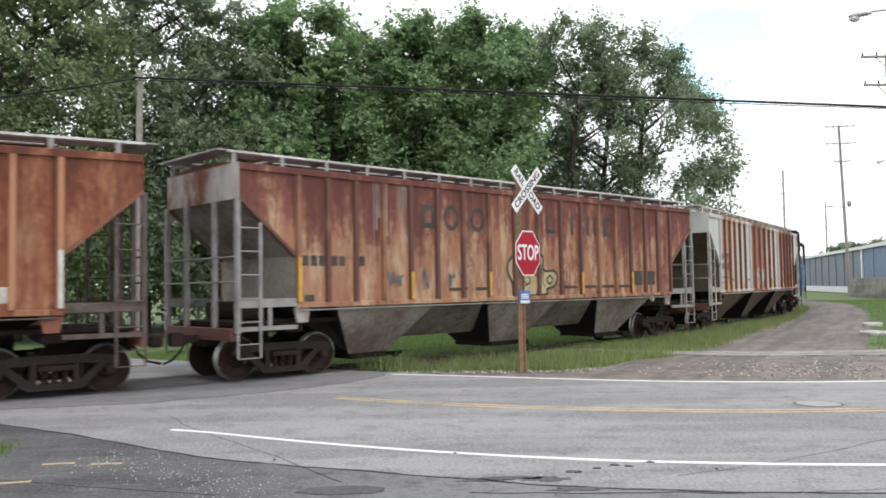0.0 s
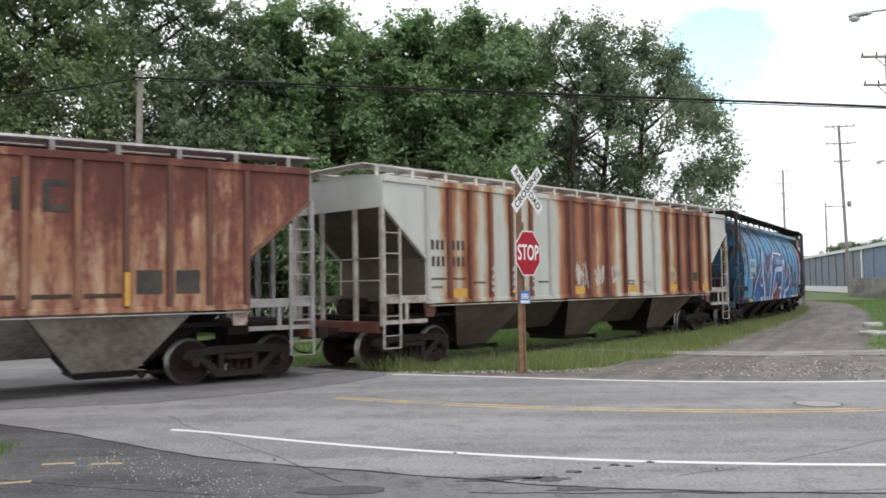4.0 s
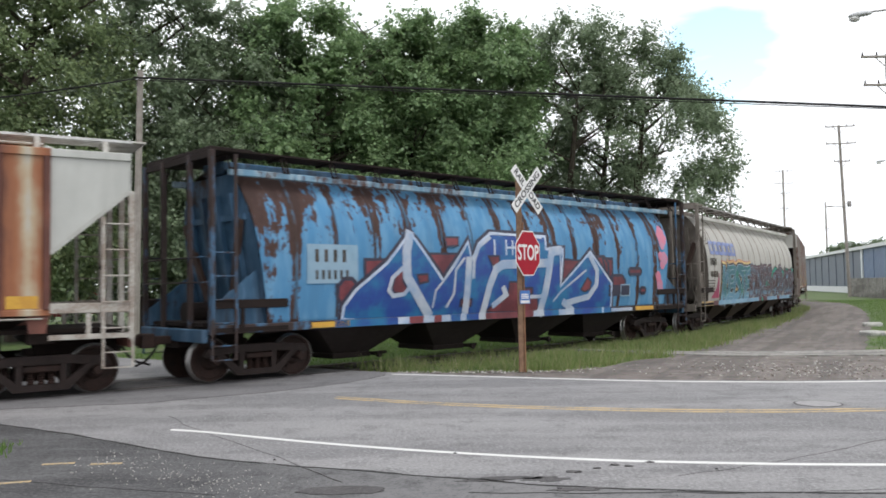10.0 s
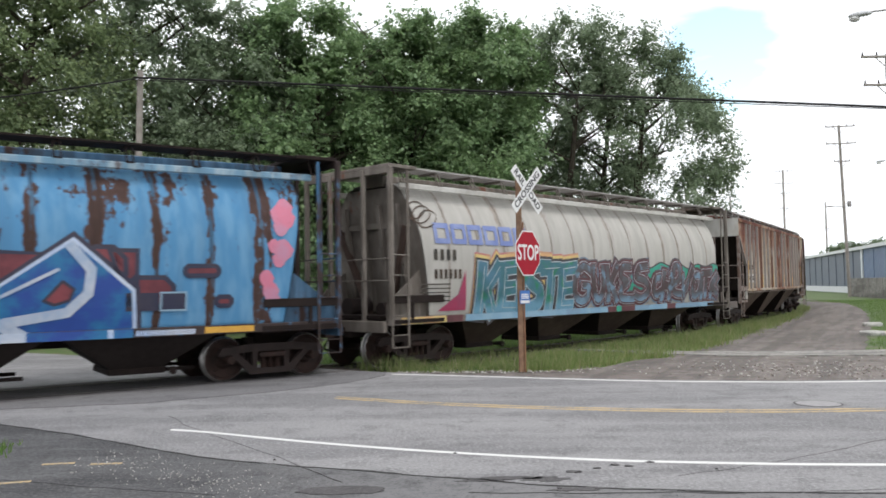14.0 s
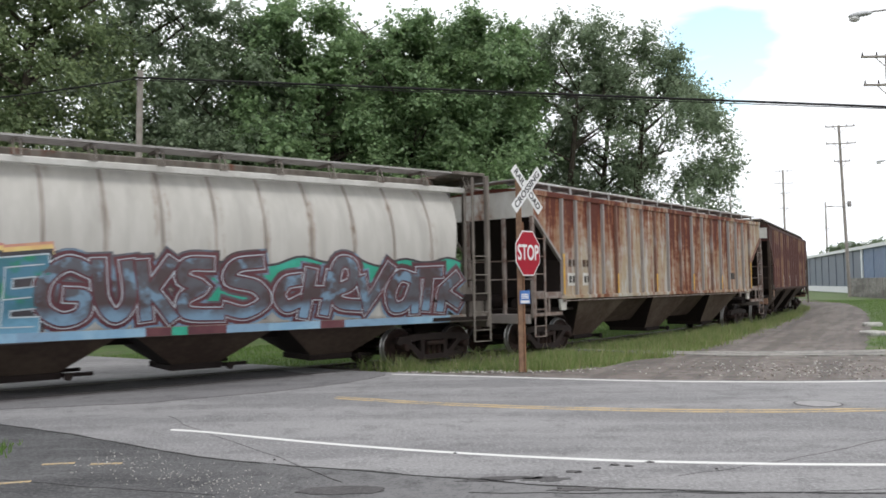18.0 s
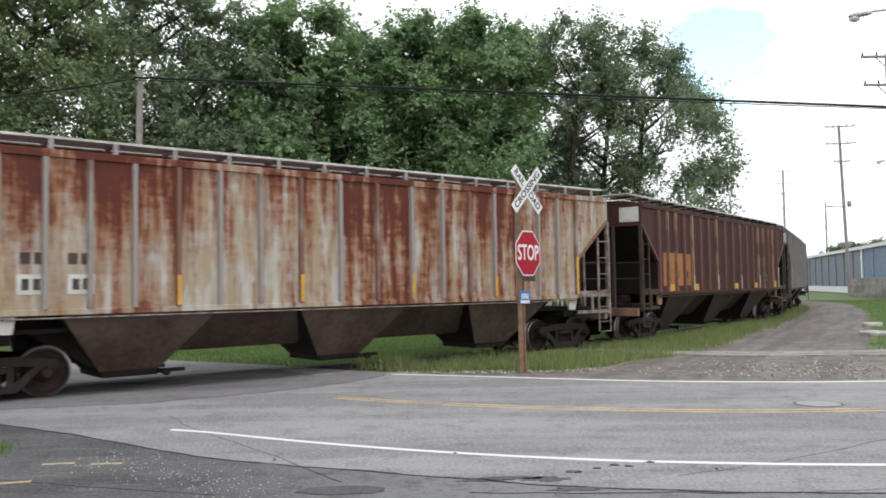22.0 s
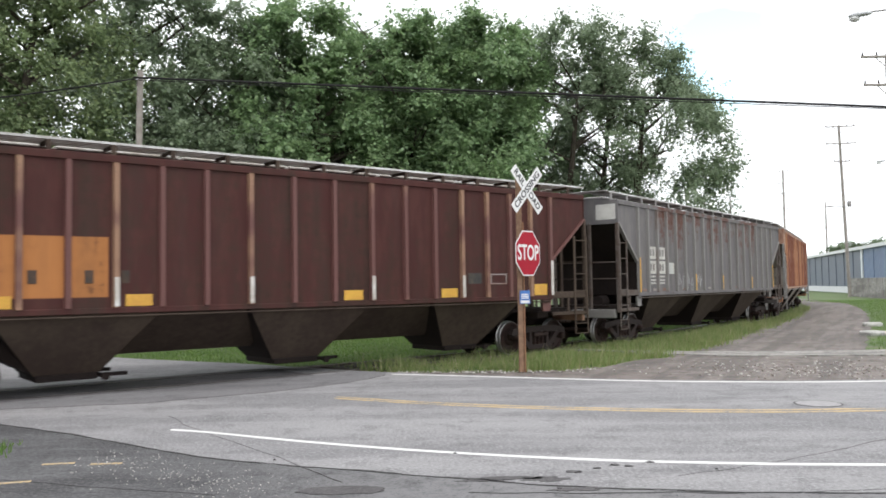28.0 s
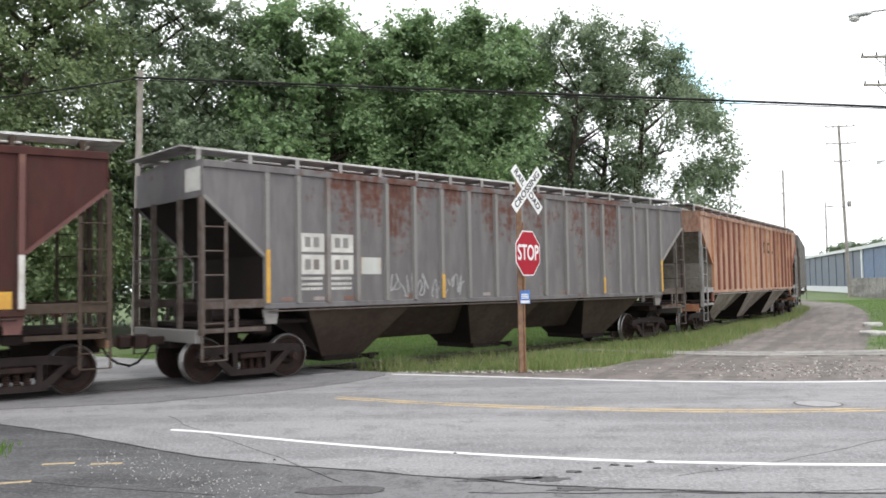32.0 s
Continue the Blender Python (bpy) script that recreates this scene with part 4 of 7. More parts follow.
def ends_and_gear(car, trim, sill_mat, dark, platform=1.12, post_top=3.74, sill_x=7.4, towers=False, half=HALF):
    """Couplers, end sills, platforms, posts, ladders, steps, hoses and the hand brake of a car."""
    for sd in (-1, 1):
        bm = bmesh.new()
        box(bm, sd * 7.3 if sd > 0 else -8.85, 8.85 if sd > 0 else -7.3, -0.3, 0.3, 0.72, 1.08, 0.02)
        part("draft_sill", bm, dark, car)
        bm = bmesh.new()
        box(bm, min(sd * 8.85, sd * 9.25), max(sd * 8.85, sd * 9.25), -0.09, 0.09, 0.80, 0.97, 0.02)
        x = sd * 9.33
        box(bm, x - 0.14, x + 0.14, -0.16, 0.14, 0.74, 1.03, 0.05)
        bar(bm, (sd * 9.3, 0.16 * sd, 0.88), (sd * 9.5, 0.10 * sd, 0.88), 0.26, 0.09)
        part("coupler", bm, M["wheel"], car, "rusty knuckle coupler")
        bm = bmesh.new()
        box(bm, sd * 8.80 - 0.06, sd * 8.80 + 0.06, -1.45, 1.45, 0.86, platform, 0.015)
        part("end_sill", bm, sill_mat, car)
        bm = bmesh.new()
        for k in range(7):
            y = -1.35 + k * 0.45
            box(bm, min(sd * 7.5, sd * 8.72), max(sd * 7.5, sd * 8.72), y - 0.07, y + 0.07, platform - 0.02, platform + 0.02)
        for k in range(4):
            u = 7.55 + k * 0.36
            box(bm, sd * u - 0.03, sd * u + 0.03, -1.5, 1.5, platform - 0.07, platform - 0.022)
        part("platform", bm, dark, car, "grated end platform")
        for y in (-SIDE + 0.04, SIDE - 0.04):
            bm = bmesh.new()
            box(bm, min(sd * sill_x, sd * half), max(sd * sill_x, sd * half), y - 0.035, y + 0.035, 1.52, 1.70, 0.01)
            bar(bm, (sd * 8.05, y, 1.52), (sd * 8.05, y, platform - 0.06), 0.08, 0.04)
            bar(bm, (sd * sill_x, y, platform - 0.02), (sd * half, y, platform - 0.02), 0.09, 0.05)
            part("side_sill_extension", bm, dark if towers else trim, car)
        for y in (-SIDE + 0.05, -0.62, 0.62, SIDE - 0.05):
            bm = bmesh.new()
            corner = abs(y) > 1
            box(bm, sd * (half + 0.03) - 0.055, sd * (half + 0.03) + 0.055, y - (0.05 if corner else 0.045), y + (0.05 if corner else 0.045), platform - 0.1, post_top, 0.012)
            part("end_post", bm, trim, car)
        for y in (-SIDE - 0.01, SIDE + 0.01):
            bm = bmesh.new()
            ladder(bm, sd * (half + 0.03), sd * (half - 0.46), y, platform, 3.25 if not towers else 4.6, 5 if not towers else 4, rungs=None if not towers else 2.75)
            part("ladder", bm, trim, car, "steel side ladder")
            bm = bmesh.new()
            for u in (half + 0.05, half - 0.46):
                bar(bm, (sd * u, y, platform), (sd * u, y, 0.52), 0.045, 0.02)
            bar(bm, (sd * (half + 0.05), y, 0.52), (sd * (half - 0.46), y, 0.52), 0.05, 0.02, (0, 0, 1))
            bar(bm, (sd * (half + 0.05), y, 0.80), (sd * (half - 0.46), y, 0.80), 0.04, 0.02, (0, 0, 1))
            part("stirrup_step", bm, trim, car)
        bm = bmesh.new()
        for z in (2.05, 2.55):
            rod(bm, (sd * (half + 0.1), -SIDE + 0.05, z), (sd * (half + 0.1), SIDE - 0.05, z), 0.018, n=6)
        part("grab_rail", bm, trim, car)
        # air hose, hanging in a loop
        bm = bmesh.new()
        pts = [(sd * 8.95, 0.32, 0.82), (sd * 9.08, 0.33, 0.60), (sd * 9.26, 0.30, 0.44), (sd * 9.5, 0.18, 0.38)]
        for a, b in zip(pts, pts[1:]):
            rod(bm, a, b, 0.025, n=7)
        part("air_hose", bm, M["black"], car)
        bm = bmesh.new()    # body bolster over the truck, with its shear plate
        box(bm, sd * TRUCK - 0.22, sd * TRUCK + 0.22, -1.32, 1.32, 0.98, 1.16, 0.02)
        box(bm, min(sd * 6.1, sd * 8.7), max(sd * 6.1, sd * 8.7), -1.15, 1.15, 1.16, 1.24)
        part("body_bolster", bm, dark, car)
        bm = bmesh.new()    # brake beams and rods under the truck
        for q in (-0.42, 0.42):
            box(bm, sd * TRUCK + q - 0.06, sd * TRUCK + q + 0.06, -0.75, 0.75, 0.3, 0.46, 0.02)
        rod(bm, (sd * TRUCK - 0.5, 0.1, 0.4), (sd * TRUCK + 0.5, 0.1, 0.44), 0.03, n=6)
        part("brake_rigging", bm, dark, car)
        truck(car, sd * TRUCK)
    bm = bmesh.new()   # hand brake wheel on one end
    u = half + 0.1
    for k in range(16):
        a, b = 2 * math.pi * k / 16, 2 * math.pi * (k + 1) / 16
        rod(bm, (u, 0.95 + 0.27 * math.cos(a), 2.4 + 0.27 * math.sin(a)), (u, 0.95 + 0.27 * math.cos(b), 2.4 + 0.27 * math.sin(b)), 0.018, n=5, caps=False)
    for k in range(4):
        a = math.pi * k / 4
        rod(bm, (u, 0.95 - 0.27 * math.cos(a), 2.4 - 0.27 * math.sin(a)), (u, 0.95 + 0.27 * math.cos(a), 2.4 + 0.27 * math.sin(a)), 0.012, n=5)
    rod(bm, (u - 0.22, 0.95, 2.4), (u + 0.02, 0.95, 2.4), 0.05, n=8)
    part("brake_wheel", bm, M["truck"], car)
    bm = bmesh.new()   # air reservoir and brake cylinder behind the near end
    rod(bm, (-8.3, 0.5, 1.42), (-7.55, 0.5, 1.42), 0.22, n=14)
    rod(bm, (-8.1, -0.5, 1.36), (-7.6, -0.5, 1.36), 0.17, n=14)
    part("air_reservoir", bm, M["truck"], car)


def hopper_bays(car, material, centres, wide, low, y_top, z_top, z_low, dark, skirts=True):
    """The funnel-shaped bays under a car, each with its outlet gate; wide and low are half lengths at their top and foot."""
    for k, c in enumerate(centres):
        bm = bmesh.new()
        corners = ((-1, -1), (1, -1), (1, 1), (-1, 1))
        top = [bm.verts.new((c + i * wide, j * y_top, z_top)) for i, j in corners]
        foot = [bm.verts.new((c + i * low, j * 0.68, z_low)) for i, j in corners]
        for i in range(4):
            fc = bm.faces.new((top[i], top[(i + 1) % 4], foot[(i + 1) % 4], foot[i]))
            # end sheets get the dark material: their shade is put into the colour
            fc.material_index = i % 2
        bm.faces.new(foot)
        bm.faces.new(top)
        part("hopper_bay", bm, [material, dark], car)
        if skirts and k:
            # recessed side of the hold between two bays
            bm = bmesh.new()
            p = centres[k - 1]
            edge = ((p + wide - 0.6, c - wide + 0.6, 1.38, z_top), (p + low + 0.3, c - low - 0.3, 0.25, 0.64))
            rows = [[bm.verts.new((u, y * side, z)) for u, side in ((a, -1), (b, -1), (b, 1), (a, 1))] for a, b, y, z in edge]
            for i in range(4):
                bm.faces.new((rows[0][i], rows[0][(i + 1) % 4], rows[1][(i + 1) % 4], rows[1][i]))
            bm.faces.new(rows[0]), bm.faces.new(rows[1])
            part("slope_sheet", bm, material, car)
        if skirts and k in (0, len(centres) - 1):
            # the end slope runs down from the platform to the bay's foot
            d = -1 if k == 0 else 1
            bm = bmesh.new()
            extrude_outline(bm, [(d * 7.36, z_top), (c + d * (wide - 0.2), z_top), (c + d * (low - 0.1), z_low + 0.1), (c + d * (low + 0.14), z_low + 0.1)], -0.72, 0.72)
            # the recess's shade is put into this sheet's dark colour
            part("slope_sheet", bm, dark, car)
        bm = bmesh.new()
        box(bm, c - 0.55, c + 0.55, -0.72, 0.72, z_low - 0.12, z_low + 0.01, 0.02)
        box(bm, c + 0.5, c + 1.15, -0.6, -0.5, z_low - 0.10, z_low - 0.03)
        box(bm, c + 0.5, c + 1.15, 0.5, 0.6, z_low - 0.10, z_low - 0.03)
        rod(bm, (c + 0.62, -0.95, z_low - 0.06), (c + 0.62, 0.95, z_low - 0.06), 0.045, n=8)
        rod(bm, (c + 0.62, -1.0, z_low - 0.06), (c + 0.62, -0.93, z_low - 0.06), 0.08, n=8)
        part("outlet_gate", bm, dark, car)
    bm = bmesh.new()
    box(bm, centres[0] - wide - 0.4, centres[-1] + wide + 0.4, -0.24, 0.24, 0.82, 1.2)
    part("centre_sill", bm, dark, car)


def plate(car, name, u0, u1, z0, z1, material, y=-SIDE - 0.004, label=""):
    bm = bmesh.new()
    box(bm, u0, u1, y - 0.004, y, z0, z1)
    return part(name, bm, material, car, label)


def bars(car, u, z, cols, h, w, gap, material, y=-SIDE - 0.004, name="stencil"):
    """A line of stencilled marks that cannot be read: plain bars."""
    for k in range(cols):
        bm = bmesh.new()
        a = u + k * (w + gap)
        box(bm, a, a + w, y - 0.004, y, z, z + h)
        part(name, bm, material, car)


def blocks(car, u, z, kinds, h, w, gap, t, material, y=-SIDE - 0.004):
    """Big faded emblem made of plain block shapes: o a ring, i an upright, c an open ring, l a corner."""
    for k, ch in enumerate(kinds):
        bm = bmesh.new()
        a = u + k * (w + gap)
        if ch in "ocl":
            box(bm, a, a + t, y - 0.004, y, z, z + h)
            box(bm, a + t, a + w, y - 0.004, y, z, z + t)
        if ch in "oc":
            box(bm, a + t, a + w, y - 0.004, y, z + h - t, z + h)
        if ch == "o":
            box(bm, a + w - t, a + w, y - 0.004, y, z + t, z + h - t)
        if ch == "i":
            box(bm, a + w * 0.4, a + w * 0.4 + t, y - 0.004, y, z, z + h)
        part("emblem", bm, material, car, "faded block emblem on the side")


def ribbed_hopper(label, paint, hop, trim, rib=None, roof=None, rib_w=0.13, rib_d=0.085, board=None, end_top=None, slope=None, edge=None):
    car = empty("hopper_car", label, "freight car", "cars of the freight train")
    rib, roof, board = rib or paint, roof or paint, board or M["galv"]
    out = [(-HALF, EAVE), (-HALF, 3.74), (-7.42, 2.58), (-7.42, SILL), (7.42, SILL), (7.42, 2.58), (HALF, 3.74), (HALF, EAVE)]
    inner = SIDE - rib_d * 0.5
    bm = bmesh.new()
    extrude_outline(bm, out, -inner, inner)
    # end slopes take a second colour; hop_dark there carries the overhang's shade
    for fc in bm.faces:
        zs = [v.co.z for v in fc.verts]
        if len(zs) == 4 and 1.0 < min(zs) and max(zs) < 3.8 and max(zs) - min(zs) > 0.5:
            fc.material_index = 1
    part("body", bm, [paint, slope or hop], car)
    # edges of the side sheets: top chord, bottom sill, slanting end edges
    for y in (-1, 1):
        bm = bmesh.new()
        box(bm, -HALF, HALF, min(y * (inner - 0.02), y * SIDE), max(y * (inner - 0.02), y * SIDE), EAVE - 0.13, EAVE + 0.012, 0.01)
        part("top_chord", bm, paint, car)
        bm = bmesh.new()
        box(bm, -7.42, 7.42, min(y * (inner - 0.02), y * SIDE), max(y * (inner - 0.02), y * SIDE), SILL - 0.05, SILL + 0.06, 0.01)
        part("side_sill", bm, paint, car)
        for sd in (-1, 1):
            bm = bmesh.new()
            bar(bm, (sd * HALF, y * (SIDE - 0.04), 3.74), (sd * 7.42, y * (SIDE - 0.04), 2.58), 0.07, 0.1)
            part("slope_edge", bm, edge or rib, car)
    # side posts
    bm = bmesh.new()
    h = EAVE - 0.13 - SILL - 0.06
    a, b = rib_w / 2, rib_w / 2 * 0.72
    prof = [(-a, 0), (a, 0), (b, -rib_d), (-b, -rib_d)]
    lo = [bm.verts.new((x, y, 0)) for x, y in prof]
    hi = [bm.verts.new((x, y, h)) for x, y in prof]
    for i in range(4):
        bm.faces.new((lo[i], lo[(i + 1) % 4], hi[(i + 1) % 4], hi[i]))
    bm.faces.new(lo), bm.faces.new(hi)
    first = None
    for sd in (-1, 1):
        for u in POSTS:
            m = pose(u, sd * (inner - 0.005), SILL + 0.06, 0, 0, 0 if sd < 0 else 180)
            if first is None:
                first = part("side_post", bm, rib, car)
                first.matrix_basis = m
            else:
                again(first, car, m)
    # roof: shallow arch with hatch coaming, hatches and running boards
    bm = bmesh.new()
    arc = [(-SIDE + 0.01, EAVE)] + [(y, EAVE + 0.14 * (1 - (y / SIDE) ** 2)) for y in (-1.2, -0.8, -0.4, 0, 0.4, 0.8, 1.2)] + [(SIDE - 0.01, EAVE)]
    extrude_outline(bm, arc, -HALF, HALF, "yz")
    part("roof", bm, roof, car)
    bm = bmesh.new()
    box(bm, -7.6, 7.6, -0.36, 0.36, EAVE + 0.11, EAVE + 0.24, 0.015)
    part("hatch_coaming", bm, roof, car)
    for k in range(6):
        u = -7.5 + 2.5 * k
        bm = bmesh.new()
        box(bm, u + 0.03, u + 2.44, -0.43, 0.43, EAVE + 0.24, EAVE + 0.30, 0.02)
        part("hatch_cover", bm, board, car)
    for y in (-1.02, 1.02):
        for q in (-0.27, -0.09, 0.09, 0.27):
            bm = bmesh.new()
            box(bm, -HALF - 0.1, HALF + 0.1, y + q - 0.07, y + q + 0.07, 4.675, 4.72 if q * y > 0.2 else 4.71)
            # the outer plank's sunlit edge is put into a brighter colour
            part("running_board", bm, M["board_edge"] if q * y > 0.2 else board, car, "roof walkway plank")
        for k in range(16):
            u = -8.74 + 1.14 * k
            bm = bmesh.new()
            yy = y * 1.32
            box(bm, u - 0.035, u + 0.035, min(y * 0.75, yy), max(y * 0.75, yy), 4.615, 4.675)
            box(bm, u - 0.045, u + 0.045, min(yy - 0.02, yy + 0.02), max(yy - 0.02, yy + 0.02), EAVE, 4.672)
            part("board_bracket", bm, M["white"] if trim is M["c_trim"] else (trim if board is M["white"] else board), car)
    for sd in (-1, 1):
        bm = bmesh.new()
        box(bm, sd * (HALF + 0.1) - 0.25, sd * (HALF + 0.1) + 0.25, -1.3, 1.3, 4.70, 4.73)
        part("end_walk", bm, board, car)
        bm = bmesh.new()
        box(bm, sd * (HALF + 0.012) - 0.01, sd * (HALF + 0.012) + 0.01, -SIDE + 0.02, SIDE - 0.02, 3.72, EAVE + 0.02)
        part("end_sheet", bm, end_top or paint, car)
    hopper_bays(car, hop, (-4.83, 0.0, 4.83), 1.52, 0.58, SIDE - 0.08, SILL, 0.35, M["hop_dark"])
    for y in (-1, 1):
        bm = bmesh.new()
        rod(bm, (-7.3, y * (SIDE - 0.03), SILL - 0.1), (7.3, y * (SIDE - 0.03), SILL - 0.1), 0.018, n=6)
        part("air_pipe", bm, trim, car)
        for sd in (-1, 1):
            bm = bmesh.new()
            extrude_outline(bm, [(sd * 7.42, SILL - 0.05), (sd * 7.05, SILL - 0.05), (sd * 7.1, SILL - 0.36), (sd * 7.36, SILL - 0.36)], y * (SIDE - 0.1) - 0.03, y * (SIDE - 0.1) + 0.03)
            part("jacking_pad", bm, end_top or rib, car)
    ends_and_gear(car, trim, rib, M["hop_dark"])
    return car


def barrel_y(z, low=1.12, high=4.32, half=1.6):
    """Half width of the barrel-shaped car at a height."""
    t = (z - low) / (high - low)
    return half * (1 - abs(2 * t - 0.86) ** 2.6 * (0.30 if t > 0.43 else 0.10))


def barrel_hopper(label, paint, dark, hop, trim, eave=None):
    car = empty("barrel_hopper_car", label, "freight car", "cars of the freight train")
    zs = [1.12 + (4.32 - 1.12) * k / 22 for k in range(23)]
    end = lambda z: 7.88 - max(0, 3.9 - z) * 0.16
    us = [-1, -0.82, -0.64, -0.46, -0.28, -0.1, 0.1, 0.28, 0.46, 0.64, 0.82, 1]
    bm = bmesh.new()
    rows = []
    for f in us:
        ring = [bm.verts.new((f * end(z), -barrel_y(z), z)) for z in zs]
        ring += [bm.verts.new((f * end(4.32), y, 4.32 + 0.16 * (1 - (y / 1.15) ** 2))) for y in (-0.6, 0, 0.6)]
        ring += [bm.verts.new((f * end(z), barrel_y(z), z)) for z in reversed(zs)]
        rows.append(ring)
    n = len(rows[0])
    for a, b in zip(rows, rows[1:]):
        for i in range(n):
            bm.faces.new((a[i], b[i], b[(i + 1) % n], a[(i + 1) % n]))
    body = part("body", bm, paint, car, smooth=True)
    # end bulkheads with their stiffeners
    for sd in (-1, 1):
        bm = bmesh.new()
        ring = [bm.verts.new((sd * (end(z) + 0.02), -barrel_y(z) + 0.01, z)) for z in zs] + [bm.verts.new((sd * (end(z) + 0.02), barrel_y(z) - 0.01, z)) for z in reversed(zs)]
        bm.faces.new(ring)
        part("end_bulkhead", bm, dark, car)
        for y in (-0.95, -0.32, 0.32, 0.95):
            bm = bmesh.new()
            bar(bm, (sd * (end(1.3) + 0.09), y, 1.3), (sd * (end(3.9) + 0.09), y, 3.9), 0.12, 0.12)
            part("stiffener", bm, dark, car)
        bm = bmesh.new()
        box(bm, sd * (HALF - 0.5) - 0.47, sd * (HALF - 0.5) + 0.47, -1.5, 1.5, 4.66, 4.74, 0.01)
        box(bm, sd * (HALF - 0.06) - 0.03, sd * (HALF - 0.06) + 0.03, -1.5, 1.5, 4.52, 4.66, 0.01)
        part("crown_plate", bm, M["hop_dark"] if dark is M["d_dark"] else trim, car, "flat roof plate over the end")
        bm = bmesh.new()
        bar(bm, (sd * (end(3.4) + 0.05), -1.3, 3.4), (sd * (end(3.4) + 0.05), 1.3, 3.4), 0.14, 0.1, (1, 0, 0))
        part("cross_beam", bm, dark, car)
        for y in (-1, 1):    # slanting braces
            bm = bmesh.new()
            bar(bm, (sd * (end(3.35) + 0.12), y * 1.22, 3.35), (sd * (end(1.25) + 0.2), y * 0.35, 1.2), 0.16, 0.1, (1, 0, 0))
            part("brace", bm, M["brace"], car, "rusty slanting end brace")
        for y in (-1.38, 1.38):    # corner gussets below the end
            bm = bmesh.new()
            extrude_outline(bm, [(sd * 8.7, 1.14), (sd * 8.7, 1.5), (sd * (end(2.3) + 0.02), 2.3), (sd * (end(1.2)), 1.14)], y - 0.02, y + 0.02)
            part("gusset", bm, dark, car)
    # weld seams round the barrel
    for k in range(14):
        u = -6.8 + 1.06 * k
        bm = bmesh.new()
        prev = None
        for z in zs[1:]:
            y = -barrel_y(z) - 0.012
            cur = [bm.verts.new((u + d, y + (0.016 if abs(d) > 0.03 else 0), z)) for d in (-0.045, -0.02, 0.02, 0.045)]
            if prev:
                for i in range(3):
                    bm.faces.new((prev[i], prev[i + 1], cur[i + 1], cur[i]))
            prev = cur
        part("seam_band", bm, M["d_seam"] if dark is M["d_dark"] else M["e_seam"], car, smooth=True)
    # roof trough, hatches, running boards on brackets
    bm = bmesh.new()
    box(bm, -7.9, 7.9, -0.42, 0.42, 4.36, 4.64, 0.02)
    part("hatch_trough", bm, dark, car)
    for y in (-1.28, 1.28):
        bm = bmesh.new()
        box(bm, -8.2, 8.2, y - 0.05, y + 0.05, 4.22, 4.36, 0.02)
        part("eave_angle", bm, eave or trim, car)
    for y in (-1.02, 1.02):
        for q in (-0.27, -0.09, 0.09, 0.27):
            bm = bmesh.new()
            box(bm, -HALF + 0.1, HALF - 0.1, y + q - 0.07, y + q + 0.07, 4.695, 4.735)
            part("running_board", bm, M["hop_dark"] if dark is M["d_dark"] else M["e_board"], car, "roof walkway plank")
        for k in range(14):
            u = -8.2 + 16.4 * k / 13
            bm = bmesh.new()
            yy = y * 1.27
            bar(bm, (u, y * 0.7, 4.665), (u, yy, 4.665), 0.05, 0.06, (1, 0, 0))
            for q in (-0.06, 0.06):
                bar(bm, (u + q, yy, 4.66), (u + q, y * 1.42, 4.34), 0.03, 0.025, (1, 0, 0))
            bar(bm, (u - 0.08, y * 1.42, 4.34), (u + 0.08, y * 1.42, 4.34), 0.04, 0.03, (0, 0, 1))
            part("board_bracket", bm, M["hop_dark"] if dark is M["d_dark"] else trim, car)
    for y in (-1.5, 1.5):
        bm = bmesh.new()
        box(bm, -HALF, HALF, y - 0.05, y + 0.05, 1.02, 1.2, 0.012)
        part("side_sill", bm, trim, car)
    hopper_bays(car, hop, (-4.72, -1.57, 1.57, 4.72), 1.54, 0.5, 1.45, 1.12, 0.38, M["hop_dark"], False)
    ends_and_gear(car, trim, dark, M["hop_dark"], platform=1.12, post_top=4.66, sill_x=7.0, towers=True, half=HALF - 0.07)
    return car


TRAIN = []
FLAT = -SIDE + 0.0425 - 0.004     # the face of the side sheets between the posts


def stroke_face(bm, pts, width):
    """A flat band of a width along a line in u and z, mitred at its bends and joined up."""
    pts = [Vector(p) for p in pts]
    closed = len(pts) > 3 and (pts[0] - pts[-1]).length < 1e-6
    if closed:
        pts = pts[:-1]
    else:
        e = width * 0.42
        pts[0] = pts[0] - (pts[1] - pts[0]).normalized() * e
        pts[-1] = pts[-1] + (pts[-1] - pts[-2]).normalized() * e
    n = len(pts)
    rows = []
    for i, p in enumerate(pts):
        d0 = (p - pts[i - 1]).normalized() if i or closed else (pts[1] - p).normalized()
        d1 = (pts[(i + 1) % n] - p).normalized() if i < n - 1 or closed else d0
        m = Vector((-d0.y - d1.y, d0.x + d1.x))
        m = m.normalized() if m.length > 0.1 else Vector((-d1.y, d1.x))
        m *= width / 2 / max(0.55, m.dot(Vector((-d1.y, d1.x))))
        rows.append([bm.verts.new((q.x, 0, q.y)) for q in (p - m, p + m)])
    for i in range(n if closed else n - 1):
        a, b = rows[i], rows[(i + 1) % n]
        bm.faces.new((a[0], b[0], b[1], a[1]))


